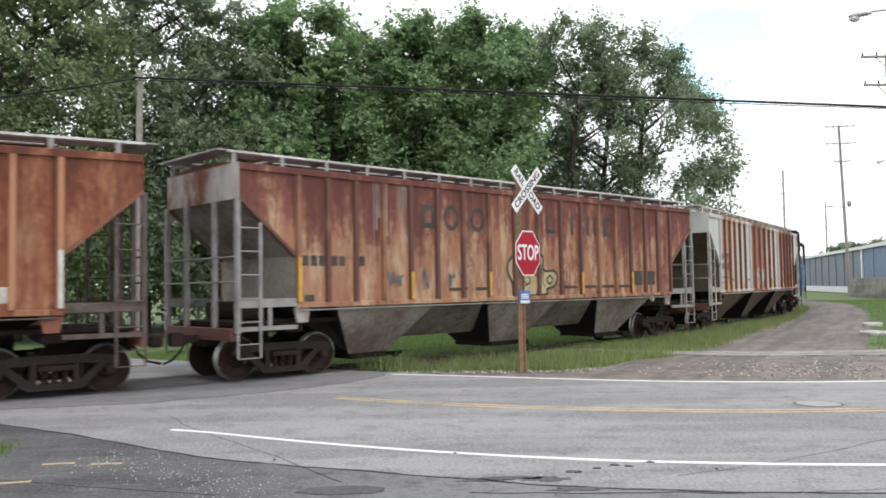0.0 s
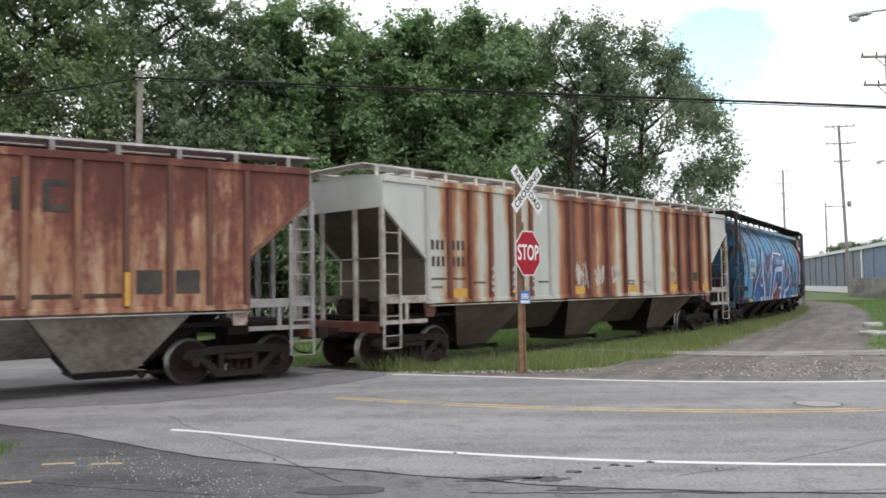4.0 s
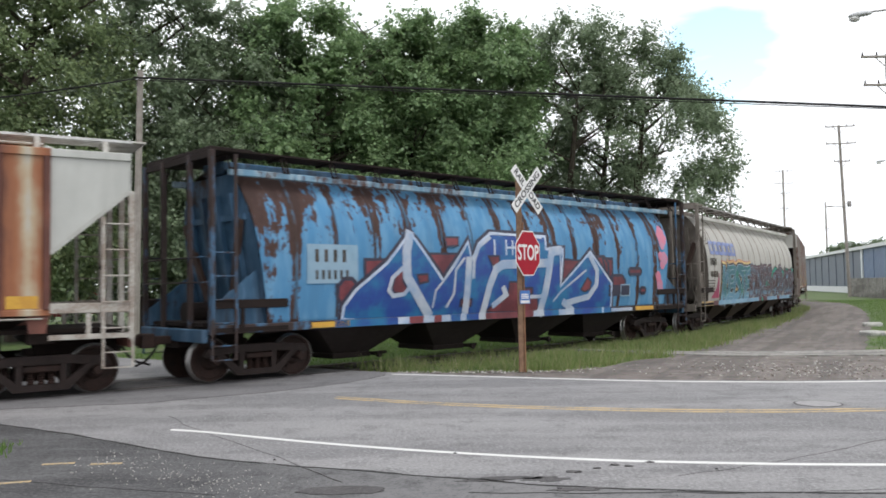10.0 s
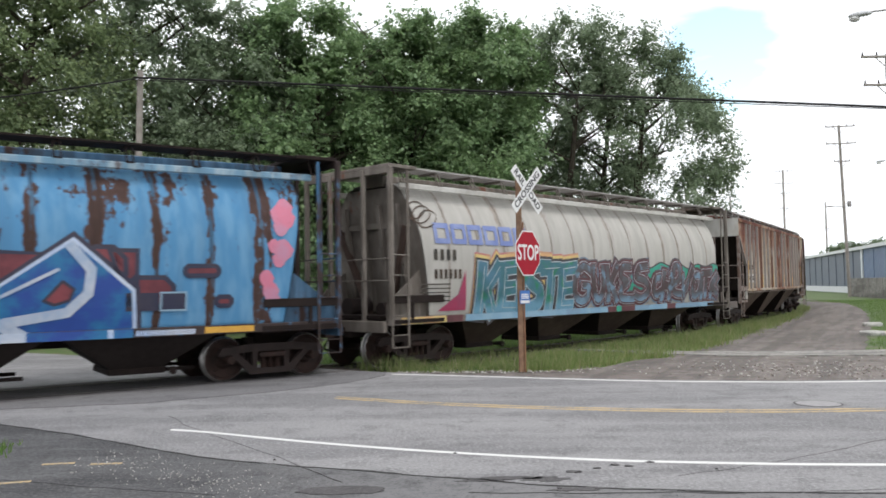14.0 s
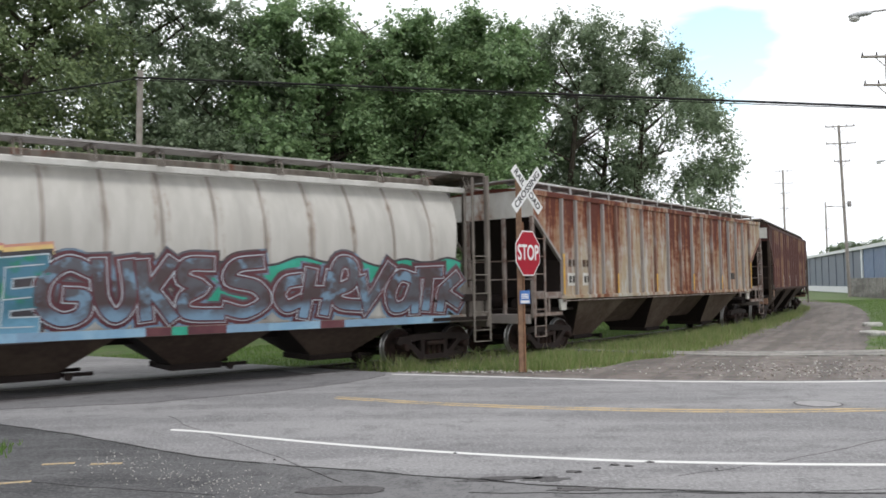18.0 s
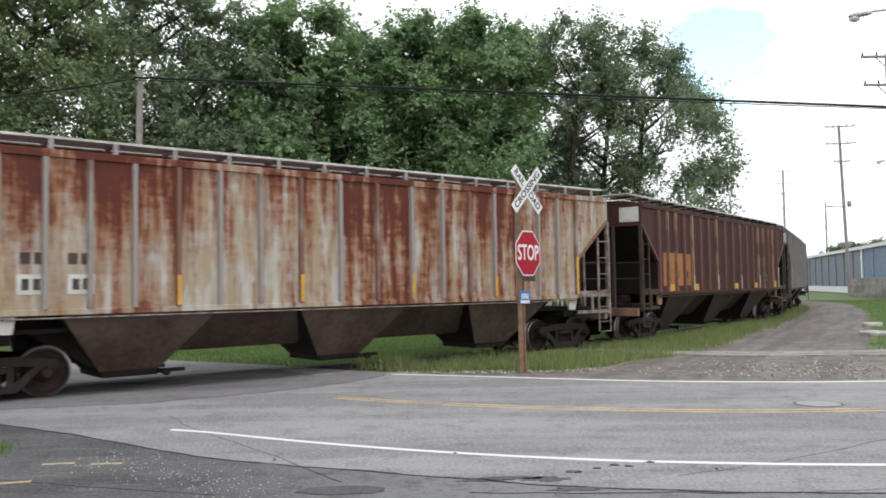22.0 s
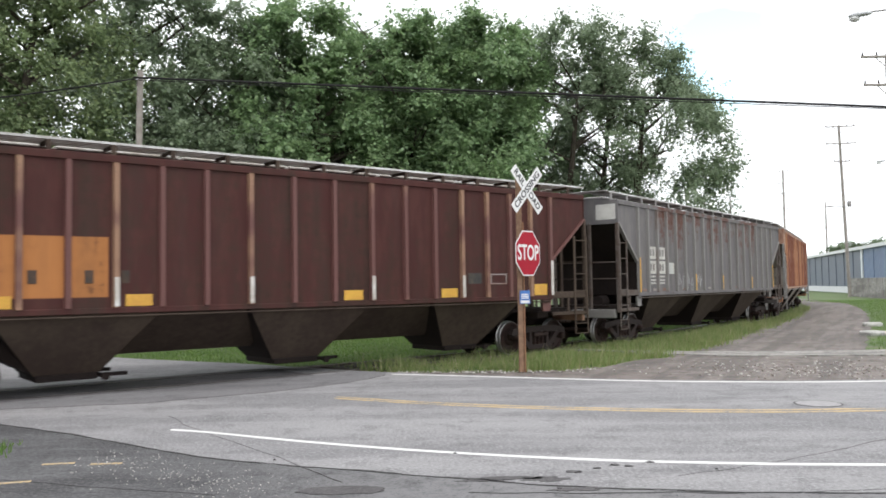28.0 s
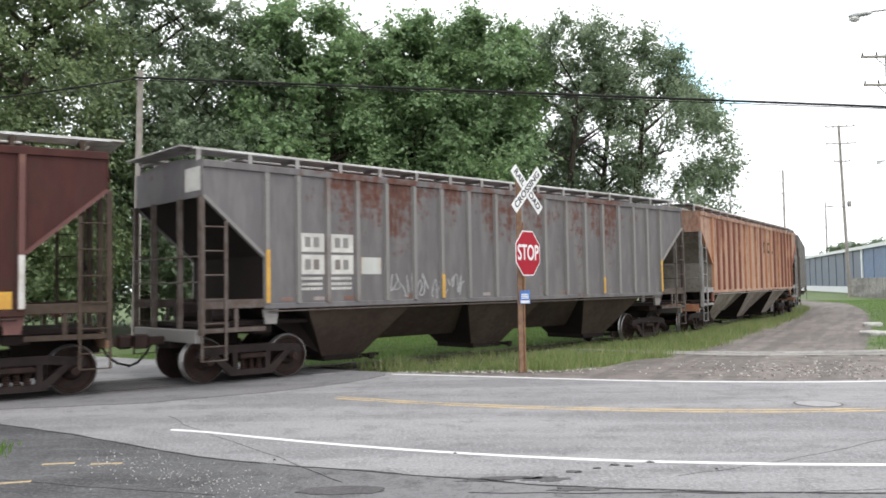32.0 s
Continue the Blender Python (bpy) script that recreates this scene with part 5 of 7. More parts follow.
def on_barrel(car, bm, material, layer, name="graffiti_shape", label=""):
    """Lays flat shapes in u and z on the curved side of a barrel car, as a film of paint."""
    for z in steps(1.2, 4.2, 0.2):
        bmesh.ops.bisect_plane(bm, geom=bm.verts[:] + bm.edges[:] + bm.faces[:], plane_co=(0, 0, z), plane_no=(0, 0, 1))
    for v in bm.verts:
        z = min(4.3, max(1.125, v.co.z))
        v.co.y = -barrel_y(z) - 0.020 - 0.004 * layer
    return part(name, bm, material, car, label)


def shape(car, pts, material, layer, edge=None, width=0.07, label=""):
    bm = bmesh.new()
    bm.faces.new([bm.verts.new((u, 0, z)) for u, z in pts])
    bm.normal_update()
    bmesh.ops.triangulate(bm, faces=bm.faces[:])
    on_barrel(car, bm, material, layer, label=label)
    if edge:
        bm = bmesh.new()
        stroke_face(bm, list(pts) + [pts[0]], width)
        on_barrel(car, bm, edge, layer + 1, "graffiti_outline")


def spray(name, a, b, z0=None, z1=None):
    """Sprayed paint: two tones that cloud into each other, or fade with height."""
    g = Graph(name, 0.5)
    x, y, z = g.axis()
    n = g.noise(1.7, 4)
    f = g.step(n, 0.38, 0.66)
    if z0 is not None:
        f = g.step(g.math("ADD", z, g.math("MULTIPLY", g.math("SUBTRACT", n, 0.5), 0.5)), z0, z1)
    fine = g.noise(9, 5)
    c = g.mix(a, b, f)
    c = g.mix(c, tuple(q * 0.7 for q in a), g.math("MULTIPLY", g.step(fine, 0.5, 0.75), 0.35))
    return g.done(c, fine, 0.1, 0.004)


def blue_graffiti(car):
    blue = spray("sprayed_cobalt_blue", (0.012, 0.05, 0.25), (0.012, 0.14, 0.30))
    white = spray("sprayed_white", (0.44, 0.48, 0.55), (0.26, 0.35, 0.50))
    red = spray("sprayed_maroon", (0.11, 0.02, 0.03), (0.20, 0.04, 0.05))
    line = spray("sprayed_pale_blue_line", (0.50, 0.56, 0.66), (0.34, 0.44, 0.62))
    soot = spray("sprayed_blue_black", (0.02, 0.022, 0.05), (0.035, 0.03, 0.05))
    grey = spray("pale_blue_grey_patch", (0.24, 0.36, 0.46), (0.20, 0.33, 0.44))
    pink = spray("sprayed_pink", (0.55, 0.16, 0.24), (0.45, 0.22, 0.32))
    # maroon ground, cobalt letters with pale rims, maroon eyes, white strokes
    for u0, u1, z0, z1 in ((3.55, 4.3, 2.0, 2.72), (4.3, 5.18, 1.6, 2.15), (5.4, 6.06, 2.18, 2.37), (6.02, 6.32, 1.58, 1.76), (-5.75, -5.2, 1.5, 2.1)):
        e = min(u1 - u0, z1 - z0) * 0.3
        shape(car, [(u0, z0 + e), (u0 + e, z0), (u1 - e, z0), (u1, z0 + e), (u1, z1 - e), (u1 - e, z1), (u0 + e, z1), (u0, z1 - e)], red, 0, soot, 0.09)
    shape(car, [(4.3, 1.52), (4.9, 1.52), (4.9, 1.86), (4.3, 1.86)], soot, 2)
    shape(car, [(4.94, 1.52), (5.42, 1.52), (5.42, 1.86), (4.94, 1.86)], soot, 2, grey, 0.035)
    for pts in ([(-5.01, 2.53), (-4.30, 2.54), (-5.00, 1.99)],
                [(-3.20, 2.69), (-1.94, 2.71), (-2.63, 2.04)],
                [(1.77, 2.63), (3.06, 2.58), (2.07, 1.90)],
                [(4.01, 2.66), (4.51, 2.66), (4.50, 1.94), (4.27, 1.94)]):
        shape(car, pts, red, 0, soot, 0.08)
    base = [(-5.6, 1.2), (-5.58, 1.48), (-5.26, 1.85), (-4.37, 2.45), (-3.62, 3.19), (-2.59, 2.03), (-1.7, 3.01), (-1.6, 2.55), (-1.32, 2.97), (-0.85, 3.25), (1.39, 3.25), (1.36, 2.89), (2.12, 2.9), (1.98, 1.85), (3.4, 2.85), (4.44, 1.91), (4.48, 1.15), (1.45, 1.13), (-5.04, 1.15)]
    bm = bmesh.new()
    stroke_face(bm, base + base[:1], 0.24)
    on_barrel(car, bm, soot, 1, "graffiti_outline")
    shape(car, base, blue, 2, line, 0.07)
    for pts in ([(-4.22, 1.87), (-4.12, 2.17), (-3.87, 2.33), (-3.90, 2.03), (-3.75, 1.84), (-3.87, 1.73), (-4.15, 1.77)],
                [(-0.90, 1.33), (-0.25, 1.65), (-0.18, 1.99), (0.27, 1.98), (0.26, 1.60), (0.97, 1.52), (1.04, 1.26), (1.01, 1.15), (-1.06, 1.22)],
                [(-0.99, 2.66), (-0.57, 2.67), (-0.57, 2.42), (-0.83, 2.41)],
                [(-1.97, 1.56), (-1.58, 1.56), (-1.59, 1.39), (-2.00, 1.40)],
                [(2.92, 1.75), (3.22, 2.09), (3.41, 1.95), (3.34, 1.75), (3.09, 1.67)],
                [(0.37, 1.82), (0.76, 1.82), (0.76, 1.66), (0.40, 1.63)],
                [(-3.45, 2.18), (-3.11, 2.20), (-3.09, 2.02), (-3.38, 1.97)],
                [(-2.49, 3.11), (-2.03, 3.12), (-2.06, 2.91), (-2.47, 2.88)]):
        shape(car, pts, red, 4, soot, 0.05)
    # white strokes: centre line, width
    for pts, w in (([(-3.65, 3.13), (-3.78, 2.73), (-3.77, 2.14), (-3.44, 1.70), (-3.06, 1.24)], 0.26),
                   ([(-3.85, 2.38), (-4.22, 2.11), (-4.32, 1.82), (-4.19, 1.69), (-3.85, 1.73), (-3.74, 1.84)], 0.10),
                   ([(-1.70, 2.54), (-1.75, 1.95), (-1.79, 1.36), (-1.81, 1.18)], 0.22),
                   ([(-1.82, 2.89), (-2.23, 2.39), (-2.85, 1.79), (-2.93, 1.40)], 0.06),
                   ([(-0.89, 3.15), (-1.33, 2.90), (-1.52, 2.54), (-1.55, 2.12)], 0.10),
                   ([(-0.70, 2.33), (-0.44, 2.45), (1.28, 2.50)], 0.24),
                   ([(-0.74, 2.27), (-0.96, 1.88), (-1.15, 1.22)], 0.22),
                   ([(-0.41, 1.81), (-0.31, 1.65), (-0.77, 1.39)], 0.16),
                   ([(0.33, 1.57), (1.16, 1.58), (1.23, 1.71)], 0.10),
                   ([(1.97, 2.87), (1.58, 2.83), (1.31, 1.71), (1.12, 1.13)], 0.26),
                   ([(3.36, 2.72), (3.70, 2.30), (3.65, 1.87), (3.30, 1.53), (2.35, 1.38)], 0.18),
                   ([(3.14, 2.30), (1.99, 1.70), (1.68, 1.44)], 0.06),
                   ([(2.15, 1.39), (2.58, 1.14)], 0.20),
                   ([(-2.46, 1.39), (-2.23, 1.72), (-2.17, 2.30), (-1.88, 2.59)], 0.07),
                   ([(1.97, 2.84), (1.96, 1.90)], 0.06)):
        bm = bmesh.new()
        stroke_face(bm, pts, w)
        on_barrel(car, bm, white, 6, "graffiti_stroke")
    # pale bars on the banner
    for u in (-0.75, -0.3, -0.05, 0.2, 0.42, 0.75, 1.0):
        bm = bmesh.new()
        stroke_face(bm, [(u, 2.72), (u + 0.03, 3.08)], 0.06)
        on_barrel(car, bm, line, 6, "graffiti_bar")
    for a, b in (((-0.3, 2.9), (0.3, 2.9)), ((-0.85, 3.28), (1.2, 3.2))):
        bm = bmesh.new()
        stroke_face(bm, [a, b], 0.055)
        on_barrel(car, bm, line, 7, "graffiti_bar")
    # lower sill, painted over in patches
    for u0, u1, mt in ((-5.8, -4.0, blue), (-4.0, -3.65, line), (-3.65, -3.2, red), (-3.2, -2.85, white), (-2.85, -2.6, red), (-2.6, -2.3, white), (-2.3, -1.95, blue), (-1.95, -1.75, white), (-1.75, -1.3, blue), (-1.3, -1.05, white), (-1.05, 0.85, red), (0.85, 1.3, white), (1.3, 1.95, blue), (1.95, 2.65, white), (2.65, 4.0, blue), (4.0, 4.1, line), (4.1, 4.45, blue)):
        bm = bmesh.new()
        box(bm, u0, u1, -1.556, -1.551, 1.03, 1.19)
        part("graffiti_shape", bm, mt, car)
    bars(car, 4.5, 1.05, 16, 0.1, 0.05, 0.02, line, -1.551)
    shape(car, [(-6.55, 2.0), (-6.55, 2.85), (-5.2, 2.85), (-5.2, 2.0)], grey, 0)
    for u, z, h, w in [(-6.3 + 0.24 * k, 2.5, 0.2, 0.09) for k in range(4)] + [(-6.3 + 0.16 * k, 2.12, 0.14, 0.07) for k in range(6)]:
        bm = bmesh.new()
        stroke_face(bm, [(u, z), (u, z + h)], w)
        on_barrel(car, bm, M["stencil"], 1, "stencil")
    for u, z, r in ((7.45, 3.4, 0.25), (7.53, 3.62, 0.16), (7.38, 3.16, 0.15), (7.42, 2.7, 0.2), (7.22, 2.78, 0.13), (7.32, 2.5, 0.14), (7.05, 2.12, 0.15), (7.14, 1.86, 0.17), (7.25, 1.68, 0.1)):
        shape(car, [(u + r * math.cos(k * 0.698) * (1 + 0.2 * math.sin(3 * k + u)), z + r * 1.2 * math.sin(k * 0.698)) for k in range(9)], pink, 0)
    for u in (-5.9, 6.3):
        bm = bmesh.new()
        box(bm, u - 0.5, u + 0.5, -1.556, -1.551, 1.05, 1.17)
        part("reflector", bm, M["yellow"], car, "yellow reflective patch")


# strokes of the painted letters on the cream car, in metres along and up its side; the second word cannot be read
FAT = (((-5.62, 2.36), (-5.74, 1.2)), ((-5.0, 2.36), (-5.5, 1.8)), ((-5.5, 1.82), (-5.2, 1.2)), ((-4.25, 2.38), (-4.78, 2.34), (-4.86, 1.3), (-4.3, 1.28)), ((-4.82, 1.8), (-4.42, 1.84)),
       ((-3.98, 2.38), (-4.12, 1.2)), ((-3.05, 2.32), (-2.36, 2.35)), ((-2.68, 2.28), (-2.76, 1.2)), ((-1.55, 2.38), (-2.16, 2.32), (-2.22, 1.28), (-1.7, 1.28)), ((-2.2, 1.76), (-1.75, 1.8)))
FAT_ROUND = (((-2.85, 2.4), (-3.5, 2.38), (-3.68, 2.02), (-3.25, 1.76), (-3.25, 1.4), (-3.82, 1.22)),)
WILD = (((0.2, 2.38), (0.3, 1.42)), ((0.75, 2.42), (0.38, 1.92)), ((0.4, 1.9), (0.78, 1.4)), ((3.75, 2.22), (3.6, 1.36)), ((4.25, 2.17), (4.1, 1.4)), ((3.7, 1.8), (4.15, 1.8)), ((5.0, 2.05), (5.15, 1.5), (5.75, 2.32)),
        ((6.47, 2.1), (6.47, 1.36)), ((6.85, 2.2), (6.78, 1.42)), ((6.6, 2.22), (7.15, 2.24)), ((7.2, 1.38), (7.25, 1.8), (7.65, 2.1)), ((7.25, 1.75), (7.7, 1.5)))
WILD_ROUND = (((-0.75, 2.3), (-1.1, 2.42), (-1.48, 2.12), (-1.52, 1.65), (-1.2, 1.4), (-0.85, 1.5), (-0.8, 1.8), (-1.05, 1.85)), ((-0.58, 2.4), (-0.52, 1.75), (-0.25, 1.43), (0.0, 1.75), (-0.06, 2.38)),
              ((1.5, 2.42), (1.08, 2.4), (0.98, 2.12), (1.35, 1.95), (1.02, 1.75), (1.08, 1.45), (1.75, 1.4)), ((2.55, 2.45), (2.08, 2.38), (1.95, 2.1), (2.5, 1.95), (2.7, 1.65), (2.3, 1.42), (1.9, 1.5)),
              ((3.42, 2.08), (3.16, 2.02), (3.02, 1.75), (3.2, 1.52), (3.45, 1.6)), ((4.35, 1.85), (4.75, 2.0), (4.78, 2.38), (4.48, 2.46), (4.33, 2.1), (4.42, 1.6), (4.92, 1.5)), ((6.35, 2.1), (6.02, 2.15), (5.78, 1.8), (5.88, 1.44), (6.22, 1.5), (6.42, 1.9)))


def clouded(name, a, b, c, low=None):
    """Sprayed paint of three colours that cloud into one another; low, where given, fades in below knee height."""
    g = Graph(name, 0.5)
    x, y, z = g.axis()
    n1, n2, fine = g.noise(1.5, 3), g.noise(2.3, 3, g.at(1, 1, 1, loc=(7, 3, 5))), g.noise(9, 5)
    col = g.mix(g.mix(a, b, g.step(n1, 0.42, 0.58)), c, g.step(n2, 0.52, 0.64))
    if low:
        col = g.mix(col, low, g.step(g.math("ADD", z, g.math("MULTIPLY", g.math("SUBTRACT", n1, 0.5), 0.6)), 1.62, 1.3))
    col = g.mix(col, tuple(q * 0.6 for q in a), g.math("MULTIPLY", g.step(fine, 0.5, 0.75), 0.3))
    return g.done(col, fine, 0.1, 0.004)


def teal_graffiti(car):
    teal = clouded("sprayed_teal", (0.035, 0.135, 0.17), (0.06, 0.17, 0.25), (0.012, 0.18, 0.095), (0.14, 0.31, 0.44))
    black = spray("sprayed_black", (0.03, 0.028, 0.035), (0.05, 0.04, 0.045))
    pale = spray("sprayed_pale_rim", (0.46, 0.52, 0.56), (0.36, 0.42, 0.46))
    grey = clouded("sprayed_slate", (0.06, 0.038, 0.04), (0.085, 0.085, 0.10), (0.15, 0.24, 0.33), (0.17, 0.28, 0.39))
    maroon = spray("sprayed_oxblood", (0.07, 0.014, 0.022), (0.11, 0.03, 0.036))
    green = spray("sprayed_green", (0.015, 0.27, 0.17), (0.03, 0.33, 0.24))
    gold = spray("sprayed_yellow_rim", (0.62, 0.50, 0.18), (0.58, 0.33, 0.15))
    sky = spray("sprayed_sky_blue", (0.17, 0.31, 0.44), (0.23, 0.37, 0.48))
    # green field with a wavy upper edge
    top = [(7.8 - 0.2 * k, 2.49 + 0.07 * math.sin(k * 0.95) + 0.04 * math.sin(k * 0.41)) for k in range(33)]
    shape(car, [(1.2, 1.6), (7.75, 1.6)] + top, green, 0, None)
    bm = bmesh.new()
    stroke_face(bm, top, 0.05)
    on_barrel(car, bm, black, 1, "graffiti_outline")
    rose = spray("sprayed_rose_halo", (0.42, 0.13, 0.16), (0.5, 0.28, 0.16))
    for straight, round_, w, layers in ((FAT, FAT_ROUND, 0.36, (("halo", rose, 0.24, 0.11), ("halo", gold, 0.22, 0.07), ("rim", black, 0.20, 0.0), ("line", pale, 0.05, 0.0), ("fill", teal, 0.0, 0.0))),
                                        (WILD, WILD_ROUND, 0.21, (("halo", grey, 0.34, 0.0), ("rim", maroon, 0.25, 0.0), ("line", pale, 0.115, 0.0), ("core", maroon, 0.075, 0.0), ("fill", grey, 0.0, 0.0)))):
        lines = list(straight) + [bend(ln) for ln in round_]
        for layer, (kind, mt, more, up) in enumerate(layers):
            for ln in lines:
                bm = bmesh.new()
                stroke_face(bm, [(u, max(1.2, z + up)) for u, z in ln], w + more)
                on_barrel(car, bm, mt, layer + 1, "graffiti_letter_" + kind)
    # thin highlights inside the fat letters, and drop shapes in the gaps
    for ln in FAT:
        bm = bmesh.new()
        stroke_face(bm, [(u + 0.06, z + 0.02) for u, z in ln], 0.022)
        on_barrel(car, bm, pale, 7, "graffiti_highlight")
    for u0, u1, mt in ((-8.4, -6.9, gold), (-6.9, -6.3, maroon), (-6.2, -1.9, sky), (-1.9, -1.2, grey), (-1.2, 0.3, sky), (0.3, 0.8, maroon), (0.8, 1.1, green), (1.1, 1.9, maroon), (1.9, 2.8, grey), (2.8, 4.0, sky), (4.0, 4.6, maroon), (4.6, 6.3, grey), (6.3, 7.5, sky)):
        bm = bmesh.new()
        box(bm, u0, u1, -1.556, -1.551, 1.03, 1.19)
        part("graffiti_shape", bm, mt, car)
    shape(car, [(-7.2, 1.3), (-6.5, 1.7), (-6.25, 2.3), (-6.2, 1.3)], spray("sprayed_crimson", (0.35, 0.03, 0.09), (0.28, 0.04, 0.1)), 0)
    # faded blue block emblem and stencils that cannot be read
    blue = spray("faded_blue_emblem", (0.15, 0.20, 0.44), (0.22, 0.27, 0.48))
    for k in range(6):
        u, w, t, z, h = -7.31 + 0.613 * k, 0.55, 0.13, 2.93, 0.51
        bm = bmesh.new()
        stroke_face(bm, [(u + 0.065, z + 0.06), (u + 0.065, z + h - 0.06)], t)
        stroke_face(bm, [(u + 0.12, z + h - 0.065), (u + w - 0.06, z + h - 0.065)], t)
        stroke_face(bm, [(u + 0.12, z + 0.065), (u + w - 0.06, z + 0.065)], t)
        stroke_face(bm, [(u + w - 0.065, z + 0.1), (u + w - 0.065, z + h - 0.1)], t)
        on_barrel(car, bm, blue, 0, "emblem", "faded blue block emblem")
    for u, z, h, w in [(-7.3 + 0.22 * k, 2.58, 0.16, 0.12) for k in range(4)] + [(-7.3 + 0.17 * k, 2.12, 0.15, 0.09) for k in range(6)]:
        bm = bmesh.new()
        stroke_face(bm, [(u, z), (u, z + h)], w)
        on_barrel(car, bm, M["stencil"] if z > 2.4 else M["faint"], 0, "stencil")
    for k in range(5):
        bm = bmesh.new()
        stroke_face(bm, [(-7.8, 1.55 + 0.1 * k), (-6.8, 1.55 + 0.1 * k)], 0.03)
        on_barrel(car, bm, M["stencil"], 0, "stencil")
    bm = bmesh.new()    # loose loops of grey spray
    for k in range(3):
        c = (-7.75 + 0.16 * k, 3.72 - 0.1 * k)
        stroke_face(bm, [(c[0] + 0.34 * math.cos(a * 0.5), c[1] + 0.2 * math.sin(a * 0.5) + 0.1 * math.cos(a * 0.5)) for a in range(13)], 0.03)
    on_barrel(car, bm, M["faint"], 0, "graffiti_shape")


def bend(pts, closed=False, k=5):
    """A smooth line through a few points in u and z."""
    n = len(pts)
    line = []
    for j in range(n if closed else n - 1):
        q = [Vector(pts[(j + d) % n] if closed else pts[max(0, min(n - 1, j + d))]) for d in (-1, 0, 1, 2)]
        for i in range(k):
            m = i / k
            v = 0.5 * ((2 * q[1]) + (q[2] - q[0]) * m + (2 * q[0] - 5 * q[1] + 4 * q[2] - q[3]) * m * m + (3 * q[1] - q[0] - 3 * q[2] + q[3]) * m ** 3)
            line.append((v.x, v.y))
    return line if closed else line + [tuple(pts[-1])]


def scribble(car, u, z, w, h, material, seed, y=FLAT - 0.002, t=0.025, n=16):
    """Sprayed scrawl that cannot be read: one looping line."""
    rng = random.Random(seed)
    bm = bmesh.new()
    pts = [Vector((u + w * (k / n) * 0.8 + rng.uniform(0, 0.3) * w, z + rng.uniform(0, 1) * h)) for k in range(n)]
    line = []
    for j in range(n - 1):
        q = [pts[max(0, min(n - 1, j + d))] for d in (-1, 0, 1, 2)]
        for k in range(5):
            m = k / 5
            line.append(0.5 * ((2 * q[1]) + (q[2] - q[0]) * m + (2 * q[0] - 5 * q[1] + 4 * q[2] - q[3]) * m * m + (3 * q[1] - q[0] - 3 * q[2] + q[3]) * m ** 3))
    rows = []
    for j, p in enumerate(line):
        d = (line[min(j + 1, len(line) - 1)] - line[max(j - 1, 0)]).normalized()
        e = Vector((-d.y, d.x)) * t / 2
        rows.append([bm.verts.new((v.x, y - 0.003, v.y)) for v in (p - e, p + e)])
    for a, b in zip(rows, rows[1:]):
        bm.faces.new((a[0], b[0], b[1], a[1]))
    r = bmesh.ops.extrude_face_region(bm, geom=bm.faces[:])
    for v in r["geom"]:
        if isinstance(v, bmesh.types.BMVert):
            v.co.y += 0.002
    part("graffiti_scrawl", bm, material, car)


def flat_paint(car, pts, material, y, width=None):
    """Paint on the flat side sheets: a filled outline, or a line of a width."""
    bm = bmesh.new()
    if width:
        stroke_face(bm, pts, width)
    else:
        bm.faces.new([bm.verts.new((u, 0, z)) for u, z in pts[0]])
        bm.normal_update()
        bmesh.ops.triangulate(bm, faces=bm.faces[:])
    for v in bm.verts:
        v.co.y = y
    part("graffiti_line" if width else "graffiti_shape", bm, material, car)


def ring(car, u, z, r, t, material, y):
    bm = bmesh.new()
    n = 22
    for k in range(n):
        a, b = 2 * math.pi * k / n, 2 * math.pi * (k + 1) / n
        q = [(u + rr * 0.85 * math.cos(s), y, z + rr * math.sin(s)) for rr, s in ((r - t, a), (r - t, b), (r, b), (r, a))]
        bm.faces.new([bm.verts.new(v) for v in q])
    part("emblem", bm, material, car, "faded dark block emblem")


def post_plate(car, u, z0, z1, material):
    """A strip of tape on the outer face of the side post next to u."""
    u = min(POSTS, key=lambda p: abs(p - u))
    plate(car, "post_tape", u - 0.045, u + 0.045, z0, z1, material, -SIDE - 0.047, "bright tape on a side post")


def tape(car, us, z0=1.62, z1=1.84, w=0.5):
    for u in us:
        plate(car, "reflector", u - w / 2, u + w / 2, z0, z1, M["yellow"], FLAT, "yellow reflective patch")


